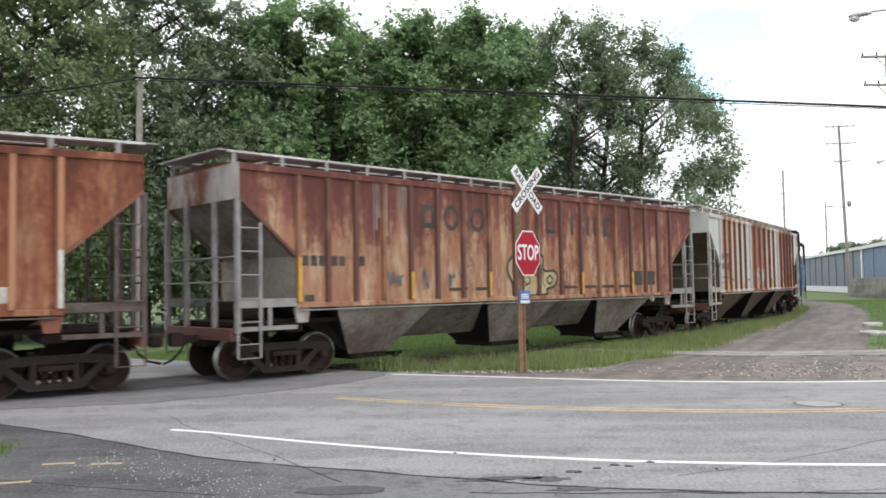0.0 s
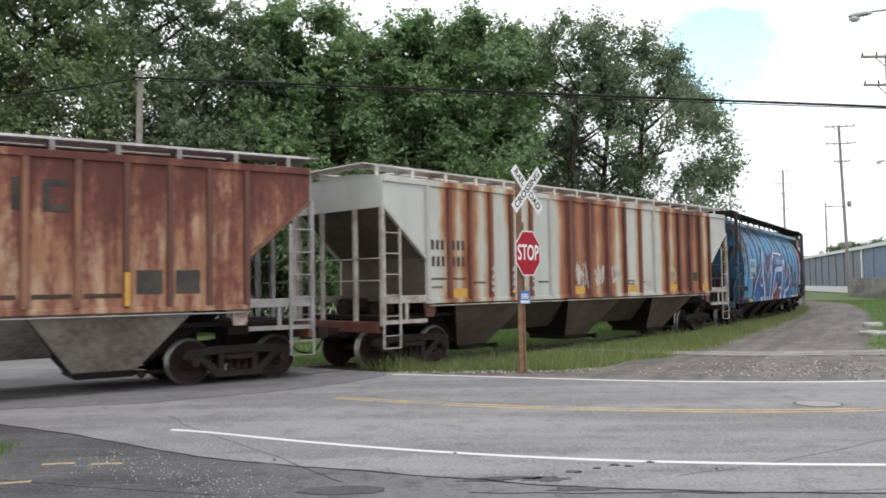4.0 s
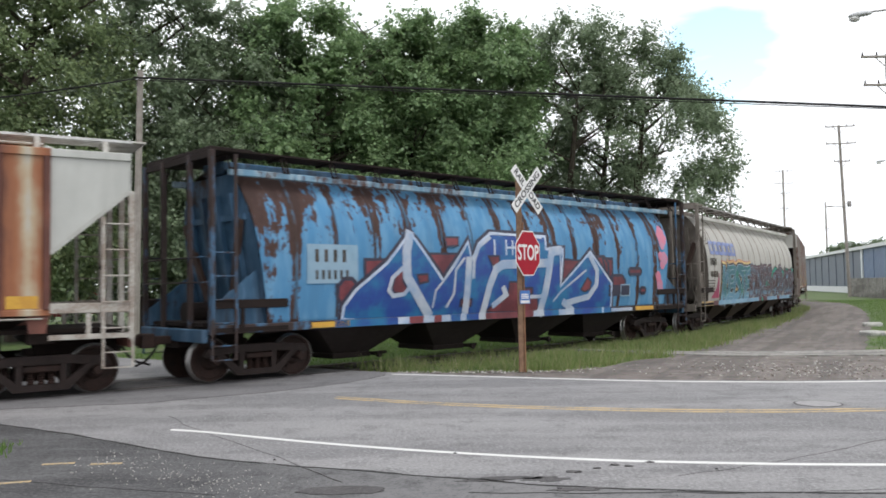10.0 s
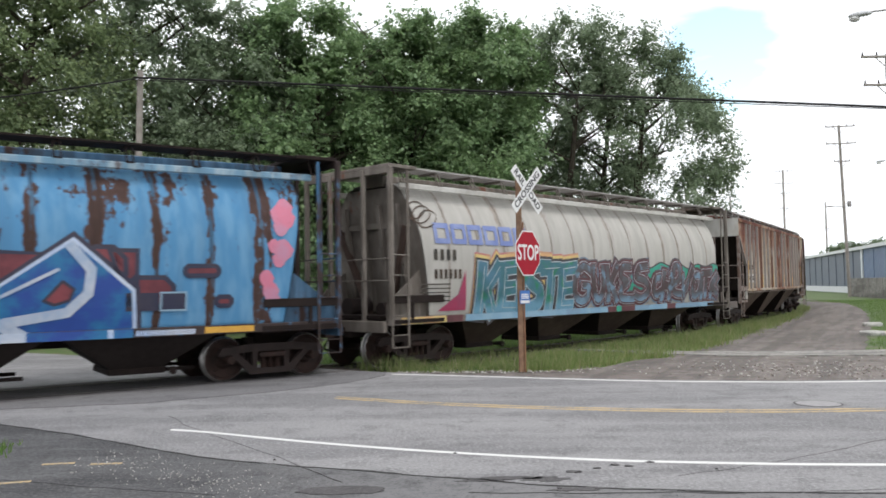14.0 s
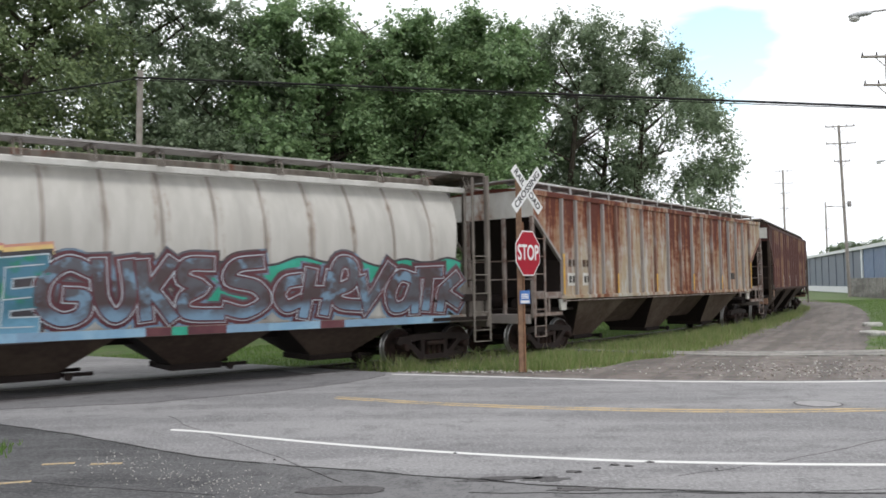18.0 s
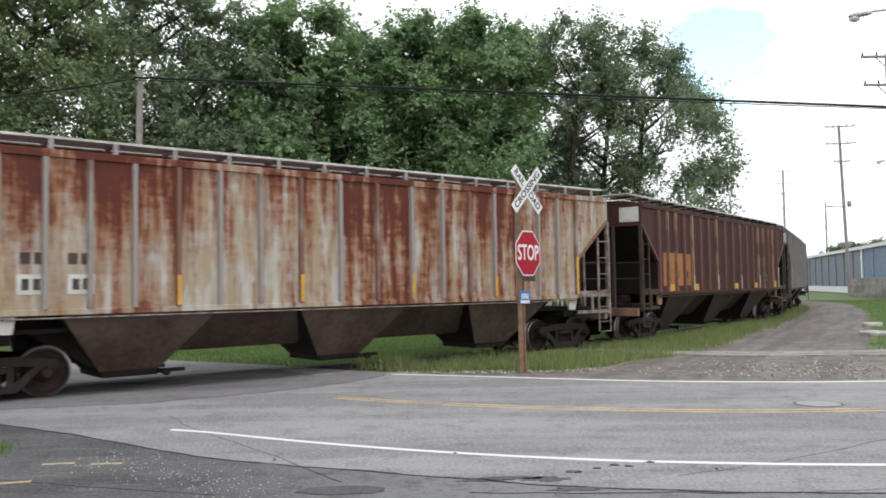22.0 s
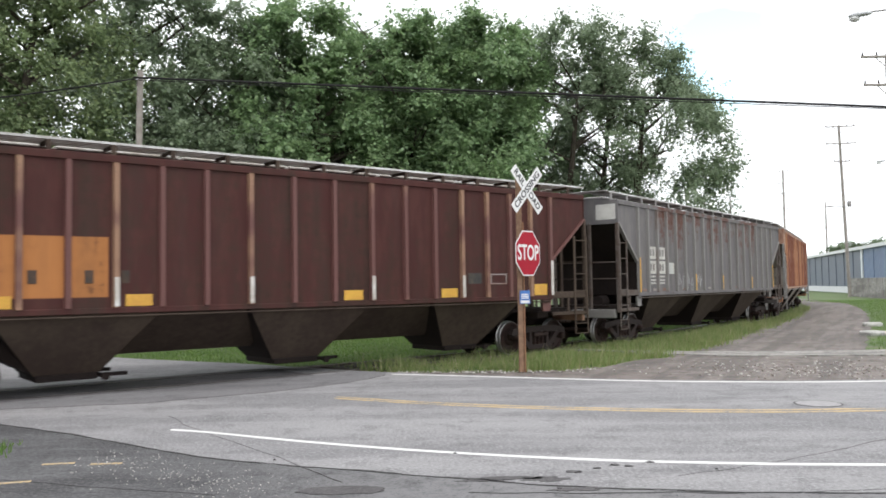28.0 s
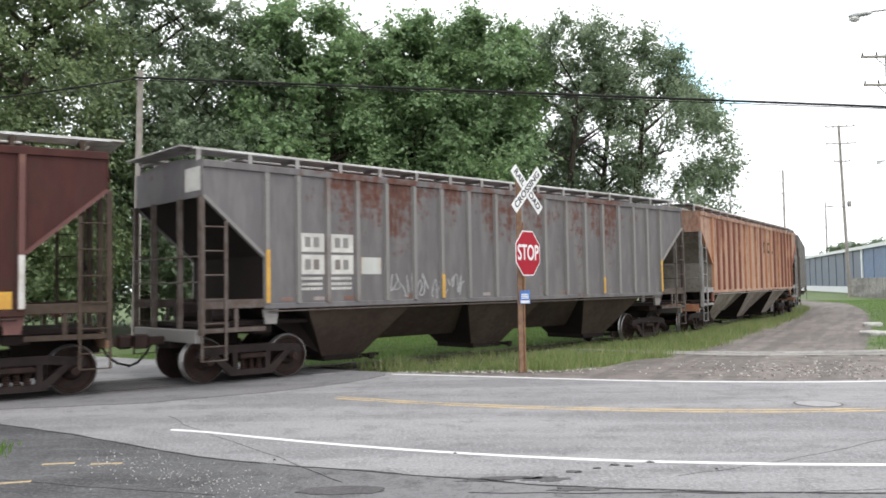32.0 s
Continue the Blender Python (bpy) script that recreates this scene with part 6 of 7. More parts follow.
def train():
    M["drip"] = spray("thin_white_paint_run", (0.36, 0.31, 0.28), (0.24, 0.17, 0.14))
    P = M["b_rib"]
    a = ribbed_hopper("rust-brown ribbed covered hopper car", M["a_paint"], M["hop_brown"], M["dull"], rib=M["a_rib"])
    plate(a, "placard", 6.35, 6.62, 1.72, 2.0, M["white"], FLAT, "small white placard")
    post_plate(a, 7.36, 1.62, 2.65, M["white"])
    b = ribbed_hopper("rusted faded red ribbed covered hopper car with pale hoppers", M["b_paint"], M["hop_light"], M["galv"], rib=P, board=M["galv"], end_top=M["b_end"])
    dark = M["stencil"]
    blocks(b, -3.84, 3.32, "o", 0.56, 0.44, 0.1, 0.12, dark, FLAT)
    for u in (-2.83, -1.9):
        ring(b, u, 3.6, 0.32, 0.12, dark, FLAT - 0.003)
    for u, k in ((0.87, "l"), (1.84, "i"), (2.6, "i"), (2.96, "i"), (3.62, "c")):
        blocks(b, u, 3.34, k, 0.58, 0.42, 0.1, 0.12, dark, FLAT)
    for u, n in ((-7.25, 3), (-6.5, 2), (-5.75, 1)):
        bars(b, u, 2.38, n, 0.22, 0.16, 0.05, M["stencil"], FLAT)
    for u0, u1, z0, z1 in ((5.22, 5.7, 1.84, 2.29), (5.95, 6.42, 1.84, 2.29), (-7.2, -6.95, 1.62, 1.76)):
        plate(b, "data_panel", u0, u1, z0, z1, M["stencil"], FLAT, "black data panel")
    for u in (-7.36, -4.2, -1.5, 2.45, 5.04):
        post_plate(b, u, 1.62, 2.55 if u < -7 else 2.25, M["yellow"])
    for k, u0 in enumerate((-2.95, -2.0, 1.6, 2.55, 3.45, 4.3)):
        plate(b, "paint_band", u0, u0 + 0.66, 1.78, 1.86, M["faint"], FLAT, "dark painted band")
    # a fat khaki throw-up with a dark outline, and pale scrawls beside it
    tan = spray("sprayed_khaki", (0.44, 0.36, 0.19), (0.36, 0.28, 0.15))
    body = bend([(-0.74, 2.5), (-0.52, 2.7), (-0.36, 2.73), (-0.11, 2.58), (0.05, 2.73), (0.48, 2.81), (0.71, 2.66), (0.7, 2.4), (0.82, 2.28), (1.18, 2.28), (1.34, 2.1), (1.18, 1.86), (0.87, 1.77), (0.84, 1.63), (0.2, 1.6), (-0.49, 1.6), (-0.57, 1.93), (-0.76, 2.25)], True)
    flat_paint(b, [body], tan, FLAT - 0.003)
    lines = [(body + body[:1], 0.075)]
    for pts, w in (([(-0.39, 2.68), (-0.45, 2.3), (-0.38, 2.05), (-0.02, 2.17), (0.15, 2.03), (0.0, 1.9), (-0.45, 1.8)], 0.05), ([(-0.11, 2.55), (-0.12, 2.3), (0.05, 2.2), (0.32, 2.22), (0.47, 2.05), (0.42, 1.66)], 0.05),
                   ([(0.32, 2.66), (0.42, 2.53), (0.34, 2.38), (0.22, 2.5), (0.32, 2.66)], 0.06), ([(0.7, 2.4), (0.62, 2.15), (0.57, 1.82), (0.62, 1.66)], 0.05), ([(1.0, 2.16), (1.12, 2.03), (0.98, 1.92), (0.86, 2.04), (1.0, 2.16)], 0.06),
                   ([(-0.3, 1.95), (-0.1, 1.98), (0.0, 1.94)], 0.035), ([(0.72, 2.28), (0.68, 2.0), (0.78, 1.85)], 0.035)):
        lines.append((bend(pts), w))
    for ln, w in lines:
        flat_paint(b, ln, M["stencil"], FLAT - 0.007, w)
    chalk = spray("thin_pale_scrawl", (0.40, 0.28, 0.2), (0.3, 0.18, 0.12))
    scribble(b, -1.75, 1.8, 0.9, 0.7, chalk, 3)
    scribble(b, 1.1, 1.85, 0.9, 0.7, chalk, 4)
    wash = spray("thin_blue_wash", (0.15, 0.15, 0.17), (0.13, 0.10, 0.1))
    for k, u in enumerate((-4.95, -4.7, -3.9, -3.0, -2.6)):
        scribble(b, u, 1.75, 0.3, 0.6, wash, 60 + k, t=0.07, n=7)
    drip = M["drip"]
    for k in range(11):
        u = -5.3 + 0.075 * k + (0.3 if k > 5 else 0)
        z = 3.1 + 0.9 * abs(math.sin(k * 2.4))
        plate(b, "paint_drip", u - 0.012, u + 0.006 + 0.012 * abs(math.sin(k)), z - 0.5, EAVE - 0.13, drip, FLAT, "white paint run")
    c = ribbed_hopper("white ribbed covered hopper car with rust bands", M["c_paint"], M["hop_olive"], M["c_trim"], rib=M["c_rib"], board=M["white"], edge=M["c_white"])
    posts = [o for o in c.children if o.name.startswith("side_post")]
    for k, o in enumerate(posts):
        if CREEP[k % 18] < 0.16:
            o.material_slots[0].link = "OBJECT"
            o.material_slots[0].material = M["c_white"]
    for u, z, n in ((-7.22, 2.78, 3), (-6.48, 2.78, 3), (-7.2, 2.38, 3), (-6.48, 2.38, 3)):
        bars(c, u, z, n, 0.24, 0.10, 0.07, M["stencil"], FLAT)
    for u, z, n in ((-7.22, 2.05, 7), (-7.22, 1.85, 5), (-6.48, 2.05, 6), (-5.7, 1.95, 6), (-3.0, 1.95, 6), (2.6, 1.9, 6), (1.65, 1.95, 6), (1.65, 1.85, 6), (-1.35, 1.95, 6)):
        bars(c, u, z, n, 0.055, 0.05, 0.03, M["faint"], FLAT)
    tape(c, (-6.2, -3.77, -1.0, 1.97, 4.62, 6.98))
    straw = spray("sprayed_straw_yellow", (0.50, 0.44, 0.22), (0.46, 0.38, 0.2))
    for k, (u, z, w, h, mt) in enumerate(((-1.3, 1.78, 0.72, 0.78, M["stripe_w"]), (-0.28, 1.85, 0.6, 0.62, M["stripe_w"]), (0.72, 1.85, 0.55, 0.6, M["stripe_w"]), (2.62, 1.66, 0.55, 0.5, M["stripe_w"]), (4.35, 1.85, 0.5, 0.55, straw))):
        scribble(c, u, z, w, h, mt, 20 + k, t=0.028, n=34)
    for k, u in enumerate((POSTS[3], POSTS[4], POSTS[5])):
        for z in (1.7, 1.88, 2.06, 2.24):
            scribble(c, u - 0.07, z, 0.14, 0.16, M["stripe_w"], 90 + 7 * k + int(z * 10), y=-SIDE - 0.047, t=0.022, n=8)
    plate(c, "data_panel", 5.98, 6.4, 1.95, 2.25, M["stencil"], FLAT, "black data panel")
    d = barrel_hopper("sky blue barrel-sided hopper car covered with blue graffiti", M["d_paint"], M["d_dark"], M["hop_soot"], M["d_trim"], eave=M["d_eave"])
    blue_graffiti(d)
    e = barrel_hopper("cream barrel-sided hopper car with teal and slate graffiti", M["e_paint"], M["e_dark"], M["hop_brown"], M["e_dark"], eave=M["e_eave"])
    teal_graffiti(e)
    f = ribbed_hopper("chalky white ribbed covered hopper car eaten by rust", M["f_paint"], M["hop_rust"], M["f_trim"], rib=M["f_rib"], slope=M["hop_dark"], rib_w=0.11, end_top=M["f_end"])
    bars(f, -7.0, 2.4, 2, 0.2, 0.17, 0.06, M["faint"], FLAT - 0.004)
    bars(f, -6.22, 2.4, 2, 0.2, 0.17, 0.06, M["faint"], FLAT - 0.004)
    for u in (-7.05, -6.22):
        plate(f, "number_patch", u, u + 0.46, 1.86, 2.22, M["white"], FLAT, "white repainted patch")
        bars(f, u + 0.08, 1.94, 2, 0.2, 0.12, 0.06, M["stencil"], FLAT - 0.005)
    for u, z1 in ((-7.36, 2.75), (-4.2, 2.2), (-1.3, 2.2), (1.58, 2.2), (4.35, 2.15), (7.36, 2.7)):
        post_plate(f, u, 1.62, z1, M["yellow"])
    plate(f, "data_panel", 5.2, 5.7, 2.0, 2.25, M["stencil"], FLAT, "black data panel")
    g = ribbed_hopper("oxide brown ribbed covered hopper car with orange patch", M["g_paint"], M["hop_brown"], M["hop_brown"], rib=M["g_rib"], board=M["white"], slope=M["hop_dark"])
    bm = bmesh.new()
    box(bm, -HALF - 0.03, -HALF - 0.024, -1.5, -0.85, 3.85, 4.32)
    part("end_patch", bm, M["stripe_w"], g, "white painted patch on the end")
    for u, n in ((-6.7, 1), (-5.7, 1), (-4.75, 1), (-4.1, 1)):
        bars(g, u, 2.05, n, 0.24, 0.15, 0.05, M["faint"], FLAT - 0.002)
    tape(g, (-6.2, -3.77, 1.0, 3.79))
    plate(g, "reflector", 6.74, 7.22, 1.62, 1.92, M["yellow"], FLAT, "yellow reflective patch")
    for u in (POSTS[4], POSTS[7], POSTS[10], POSTS[13]):
        post_plate(g, u, 1.62, 2.16, M["white"])
    plate(g, "post_tape", 7.31, 7.41, 1.62, 2.55, M["white"], -SIDE - 0.047, "bright tape on a side post")
    plate(g, "data_panel", 4.4, 4.85, 1.95, 2.22, M["stencil"], FLAT, "black data panel")
    for (x0, x1, z0, z1) in ((5.16, 5.72, 2.17, 2.2), (5.16, 5.72, 1.93, 1.96), (5.16, 5.19, 1.96, 2.17), (5.69, 5.72, 1.96, 2.17)):
        plate(g, "data_frame", x0, x1, z0, z1, M["f_rib"], FLAT)
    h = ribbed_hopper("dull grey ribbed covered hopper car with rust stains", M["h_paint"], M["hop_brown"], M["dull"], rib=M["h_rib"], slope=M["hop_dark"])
    w = M["stripe_w"]
    for u in (-6.52, -5.74):
        plate(h, "number_patch", u, u + 0.6, 2.68, 3.08, w, FLAT, "white painted patch")
        plate(h, "number_patch", u, u + 0.6, 2.2, 2.62, w, FLAT, "white painted patch")
        for z in (2.78, 2.3):
            bars(h, u + 0.1, z, 2, 0.22, 0.14, 0.08, M["h_rib"], FLAT - 0.005)
        for z in (2.08, 1.96, 1.86):
            bars(h, u, z, 7, 0.06, 0.06, 0.02, w, FLAT)
    plate(h, "number_patch", -4.92, -4.35, 2.2, 2.58, M["c_paint"], FLAT, "cream repainted patch")
    for u, z1 in ((-7.3, 2.7), (-2.75, 2.2), (0.98, 2.15), (4.6, 2.1), (7.36, 2.65)):
        post_plate(h, u, 1.62, z1, M["yellow"])
    for u in (-7.0, -6.2, -5.4, -3.6, -1.0, 2.2):
        plate(h, "reflector", u, u + 0.28, 1.64, 1.72, M["f_rib"], FLAT)
    for k in range(4):
        scribble(h, -4.1 + 0.62 * k, 1.62, 0.62, 0.66, M["chalk_grey"], 40 + k, t=0.04, n=13)
    bm = bmesh.new()
    box(bm, -HALF - 0.03, -HALF - 0.024, -1.5, -0.85, 3.85, 4.32)
    part("end_patch", bm, w, h, "white painted patch on the end")
    i = ribbed_hopper("faded orange ribbed covered hopper car", M["i_paint"], M["hop_light"], M["galv"], rib=M["a_rib"])
    blocks(i, 0.5, 3.2, "iocl", 0.5, 0.5, 0.2, 0.12, dark, FLAT)
    j = ribbed_hopper("grey ribbed covered hopper car", M["h_paint"], M["hop_brown"], M["dull"], rib=M["h_rib"])
    TRAIN.extend(zip((a, b, c, d, e, f, g, h, i, j), (-9.45, 9.6, 28.6, 47.3, 65.75, 84.57, 103.75, 122.7, 141.6, 160.5)))


train()
# ---- sign, poles, wires, building ----


def words(txt, size, material, parent, m, name="lettering", extrude=0.002, width=None):
    cu = bpy.data.curves.new(name, "FONT")
    cu.body, cu.size, cu.extrude, cu.align_x, cu.align_y = txt, size, extrude, "CENTER", "CENTER"
    cu.offset = size * 0.018
    ob = new(name, cu)
    dg = bpy.context.evaluated_depsgraph_get()
    me = bpy.data.meshes.new_from_object(ob.evaluated_get(dg))
    bpy.data.objects.remove(ob)
    if width:
        w = max(v.co.x for v in me.vertices) - min(v.co.x for v in me.vertices)
        for v in me.vertices:
            v.co.x *= width / w
    me.materials.clear()
    me.materials.append(material)
    o = new(name, me)
    o.parent = parent
    o.matrix_basis = m
    return o


def crossing_sign():
    wood = plain("reddish_weathered_post", (0.29, 0.18, 0.115), (0.18, 0.11, 0.075), 0.9, 0, 7, 0.5)
    white = plain("white_sign_sheeting", (0.74, 0.74, 0.73), (0.68, 0.68, 0.67), 0.6)
    black = plain("black_sign_paint", (0.02, 0.02, 0.02), (0.03, 0.03, 0.03), 0.5)
    red = plain("red_sign_sheeting", (0.36, 0.009, 0.026), (0.32, 0.008, 0.022), 0.6)
    blue = plain("blue_sign_sheeting", (0.06, 0.17, 0.45), (0.05, 0.14, 0.38), 0.4)
    S = empty("crossing_sign", "wooden post with white crossbuck and red octagonal sign", "road sign", m=pose(1.75, 18.0, -0.02, 0, 0, 0))
    bm = bmesh.new()
    box(bm, -0.12, 0.0, -0.05, 0.07, 0.0, 4.34, 0.015)
    part("post", bm, wood, S)
    bm = bmesh.new()
    box(bm, 0.003, 0.035, -0.075, -0.02, 0.0, 3.3, 0.004)
    part("steel_channel", bm, plain("rusty_channel", (0.3, 0.17, 0.1), (0.2, 0.1, 0.06), 0.7, 0.3), S, "narrow rusty steel channel beside the post")
    ang = 40     # the boards face the lane, seen aslant
    for k, (txt, tilt) in enumerate((("RAIL  ROAD", -45), ("CROSSING", 45))):
        mm = pose(0.12, -0.13 - 0.024 * k, 4.015, 0, 0, ang + 4) @ pose(0, 0, 0, 90, 0, 0) @ pose(0, 0, 0, 0, 0, tilt)
        bm = bmesh.new()
        box(bm, -0.64, 0.64, -0.12, 0.12, -0.005, 0.005, 0.002)
        bl = part("blade", bm, white, S, "white crossbuck blade")
        bl.matrix_basis = mm
        words(txt, 0.2, black, bl, pose(0, 0, 0.007), width=1.12)
    face = pose(0.11, -0.16, 2.61, 0, 0, ang + 12) @ pose(0, 0, 0, 90, 0, 0)
    for nm, r, z, mt in (("border", 0.535, 0.0, white), ("sign_face", 0.505, 0.006, red)):
        bm = bmesh.new()
        pts = [(r * math.cos(math.pi / 8 + k * math.pi / 4), r * math.sin(math.pi / 8 + k * math.pi / 4)) for k in range(8)]
        extrude_outline(bm, pts, z - 0.004, z + 0.003, "xy")
        o = part(nm, bm, mt, S)
        o.matrix_basis = face
    words("STOP", 0.47, white, S, face @ pose(0, 0, 0.011), width=0.86)
    bm = bmesh.new()
    box(bm, -0.115, 0.115, -0.145, 0.145, -0.004, 0.004, 0.003)
    o = part("notice_plate", bm, blue, S, "small blue notice plate")
    o.matrix_basis = pose(0.03, -0.11, 1.65, 90, 0, 8)
    bm = bmesh.new()
    for z in (0.06, 0.02, -0.02):
        box(bm, -0.08, 0.08, z - 0.012, z + 0.012, 0.005, 0.007)
    box(bm, -0.1, 0.1, -0.13, -0.07, 0.005, 0.007)
    q = part("notice_bars", bm, white, S)
    q.matrix_basis = o.matrix_basis.copy()


crossing_sign()


def utility_pole(x, y, h, r, arms, name="utility_pole", label="grey wooden utility pole", lean=0.0):
    wood = M.setdefault("pole", plain("grey_weathered_pole_wood", (0.33, 0.30, 0.27), (0.24, 0.215, 0.195), 0.9, 0, 3, 0.5))
    p = empty(name, label, "utility pole", "utility poles", pose(x, y, -0.1, 0, lean, 0))
    bm = bmesh.new()
    rod(bm, (0, 0, 0), (0, 0, h), r, r * 0.7, 10)
    part("shaft", bm, wood, p)
    for z, half in arms:
        bm = bmesh.new()
        box(bm, -half, half, -r - 0.12, -r, z - 0.06, z + 0.06, 0.01)
        for q in (-1, 1):
            bar(bm, (q * half * 0.5, -r - 0.06, z - 0.05), (0, -r - 0.06, z - 0.75), 0.05, 0.02)
        arm = part("crossarm", bm, wood, p)
        for q in (-0.95, -0.45, 0.45, 0.95):
            bm = bmesh.new()
            rod(bm, (q * half, -r - 0.06, z + 0.06), (q * half, -r - 0.06, z + 0.26), 0.05, 0.03, 8)
            part("insulator", bm, M["truck"], arm)
    return p


def cable(pts, r, sag, label, seg=26, parent=None):
    bm = bmesh.new()
    a, b = Vector(pts[0]), Vector(pts[1])
    prev = None
    for i in range(seg):
        t0, t1 = i / seg, (i + 1) / seg
        p = a + (b - a) * t0 - Vector((0, 0, sag * 4 * t0 * (1 - t0)))
        q = a + (b - a) * t1 - Vector((0, 0, sag * 4 * t1 * (1 - t1)))
        rod(bm, p, q, r, n=6, caps=False)
    bmesh.ops.remove_doubles(bm, verts=bm.verts[:], dist=0.02)
    return tagged(part("overhead_cable", bm, M["black"]), label, "cable")


def street_side():
    lamp = plain("pale_grey_lamp_housing", (0.52, 0.53, 0.54), (0.42, 0.43, 0.44), 0.5)
    utility_pole(-11.35, 30, 10.2, 0.16, [], label="plain grey wooden pole among the trees", lean=1.0)
    cable([(-11.35, 29.8, 9.8), (18.5, 25, 6.97)], 0.04, 0.0, "thick black cable strung across the scene")
    cable([(-11.35, 29.75, 9.7), (18.5, 25, 6.93)], 0.018, 0.03, "thin black cable strung below a thick one")
    cable([(-11.35, 29.8, 9.75), (-24, 24, 7.2)], 0.03, 0.3, "black cable running into the trees")
    utility_pole(24.45, 44, 14.3, 0.17, [(14.1, 1.55), (12.55, 1.45)], label="wooden utility pole with two crossarms")
    p = utility_pole(47.3, 95, 20.2, 0.2, [(20.0, 1.75), (18.0, 1.75), (15.9, 0.95)], label="tall wooden pole with crossarms by the lane", lean=-1.6)
    bm = bmesh.new()
    bar(bm, (0, -0.2, 10.6), (-1.5, -0.2, 10.7), 0.08, 0.08)
    box(bm, -2.1, -1.4, -0.35, -0.05, 10.6, 10.75, 0.04)
    part("lamp_arm", bm, M["galv"], p, "small grey lamp on an arm")
    bm = bmesh.new()
    rod(bm, (0.6, -0.1, 10.55), (0.6, -0.1, 11.2), 0.22, n=12)
    bar(bm, (0, -0.1, 10.9), (0.5, -0.1, 10.9), 0.06, 0.06)
    part("transformer", bm, M["galv"], p, "grey can-shaped transformer")
    utility_pole(72.4, 172, 25.5, 0.26, [(25.3, 1.9), (22.7, 2.0), (20.6, 1.2), (17.4, 1.2)], label="tall wooden pole with crossarms far off")
    utility_pole(88.7, 250, 28.2, 0.3, [(28.0, 2.9), (25.4, 2.2)], label="tall wooden pole with crossarms far off")
    utility_pole(118, 250, 26, 0.3, [(21.5, 1.2), (18, 1.2)], label="slender pole far off")
    # street lamps: heads on long arms from poles beyond the view
    for x, y, z, s in ((13.24, 25.5, 10.27, 1.0), (34.6, 64, 11.2, 1.0)):
        L = empty("street_lamp", "grey cobra-head street lamp on a long arm", "street lamp", "street lamps", pose(x, y, 0))
        bm = bmesh.new()
        rod(bm, (3.4, 0, -0.1), (3.4, 0, z + 0.4), 0.13, 0.09, 10)
        part("mast", bm, M["galv"], L)
        bm = bmesh.new()
        rod(bm, (3.4, 0, z + 0.45), (0.45, 0, z + 0.12), 0.035, 0.03, 8)
        part("arm", bm, M["galv"], L)
        bm = bmesh.new()
        bmesh.ops.create_uvsphere(bm, u_segments=18, v_segments=10, radius=1.0)
        for v in bm.verts:
            v.co = Vector((v.co.x * 0.38 + 0.12, v.co.y * 0.17, v.co.z * (0.12 if v.co.z > 0 else 0.05) + z + 0.045 * v.co.x + 0.02))
        part("head", bm, lamp, L, smooth=True)
        bm = bmesh.new()
        bmesh.ops.create_uvsphere(bm, u_segments=16, v_segments=8, radius=1.0)
        for v in bm.verts:
            v.co = Vector((v.co.x * 0.17 - 0.06, v.co.y * 0.13, v.co.z * 0.10 - 0.1 + z))
        part("refractor", bm, plain("milky_lamp_glass", (0.6, 0.6, 0.58), (0.5, 0.5, 0.48), 0.25), L, smooth=True)


street_side()


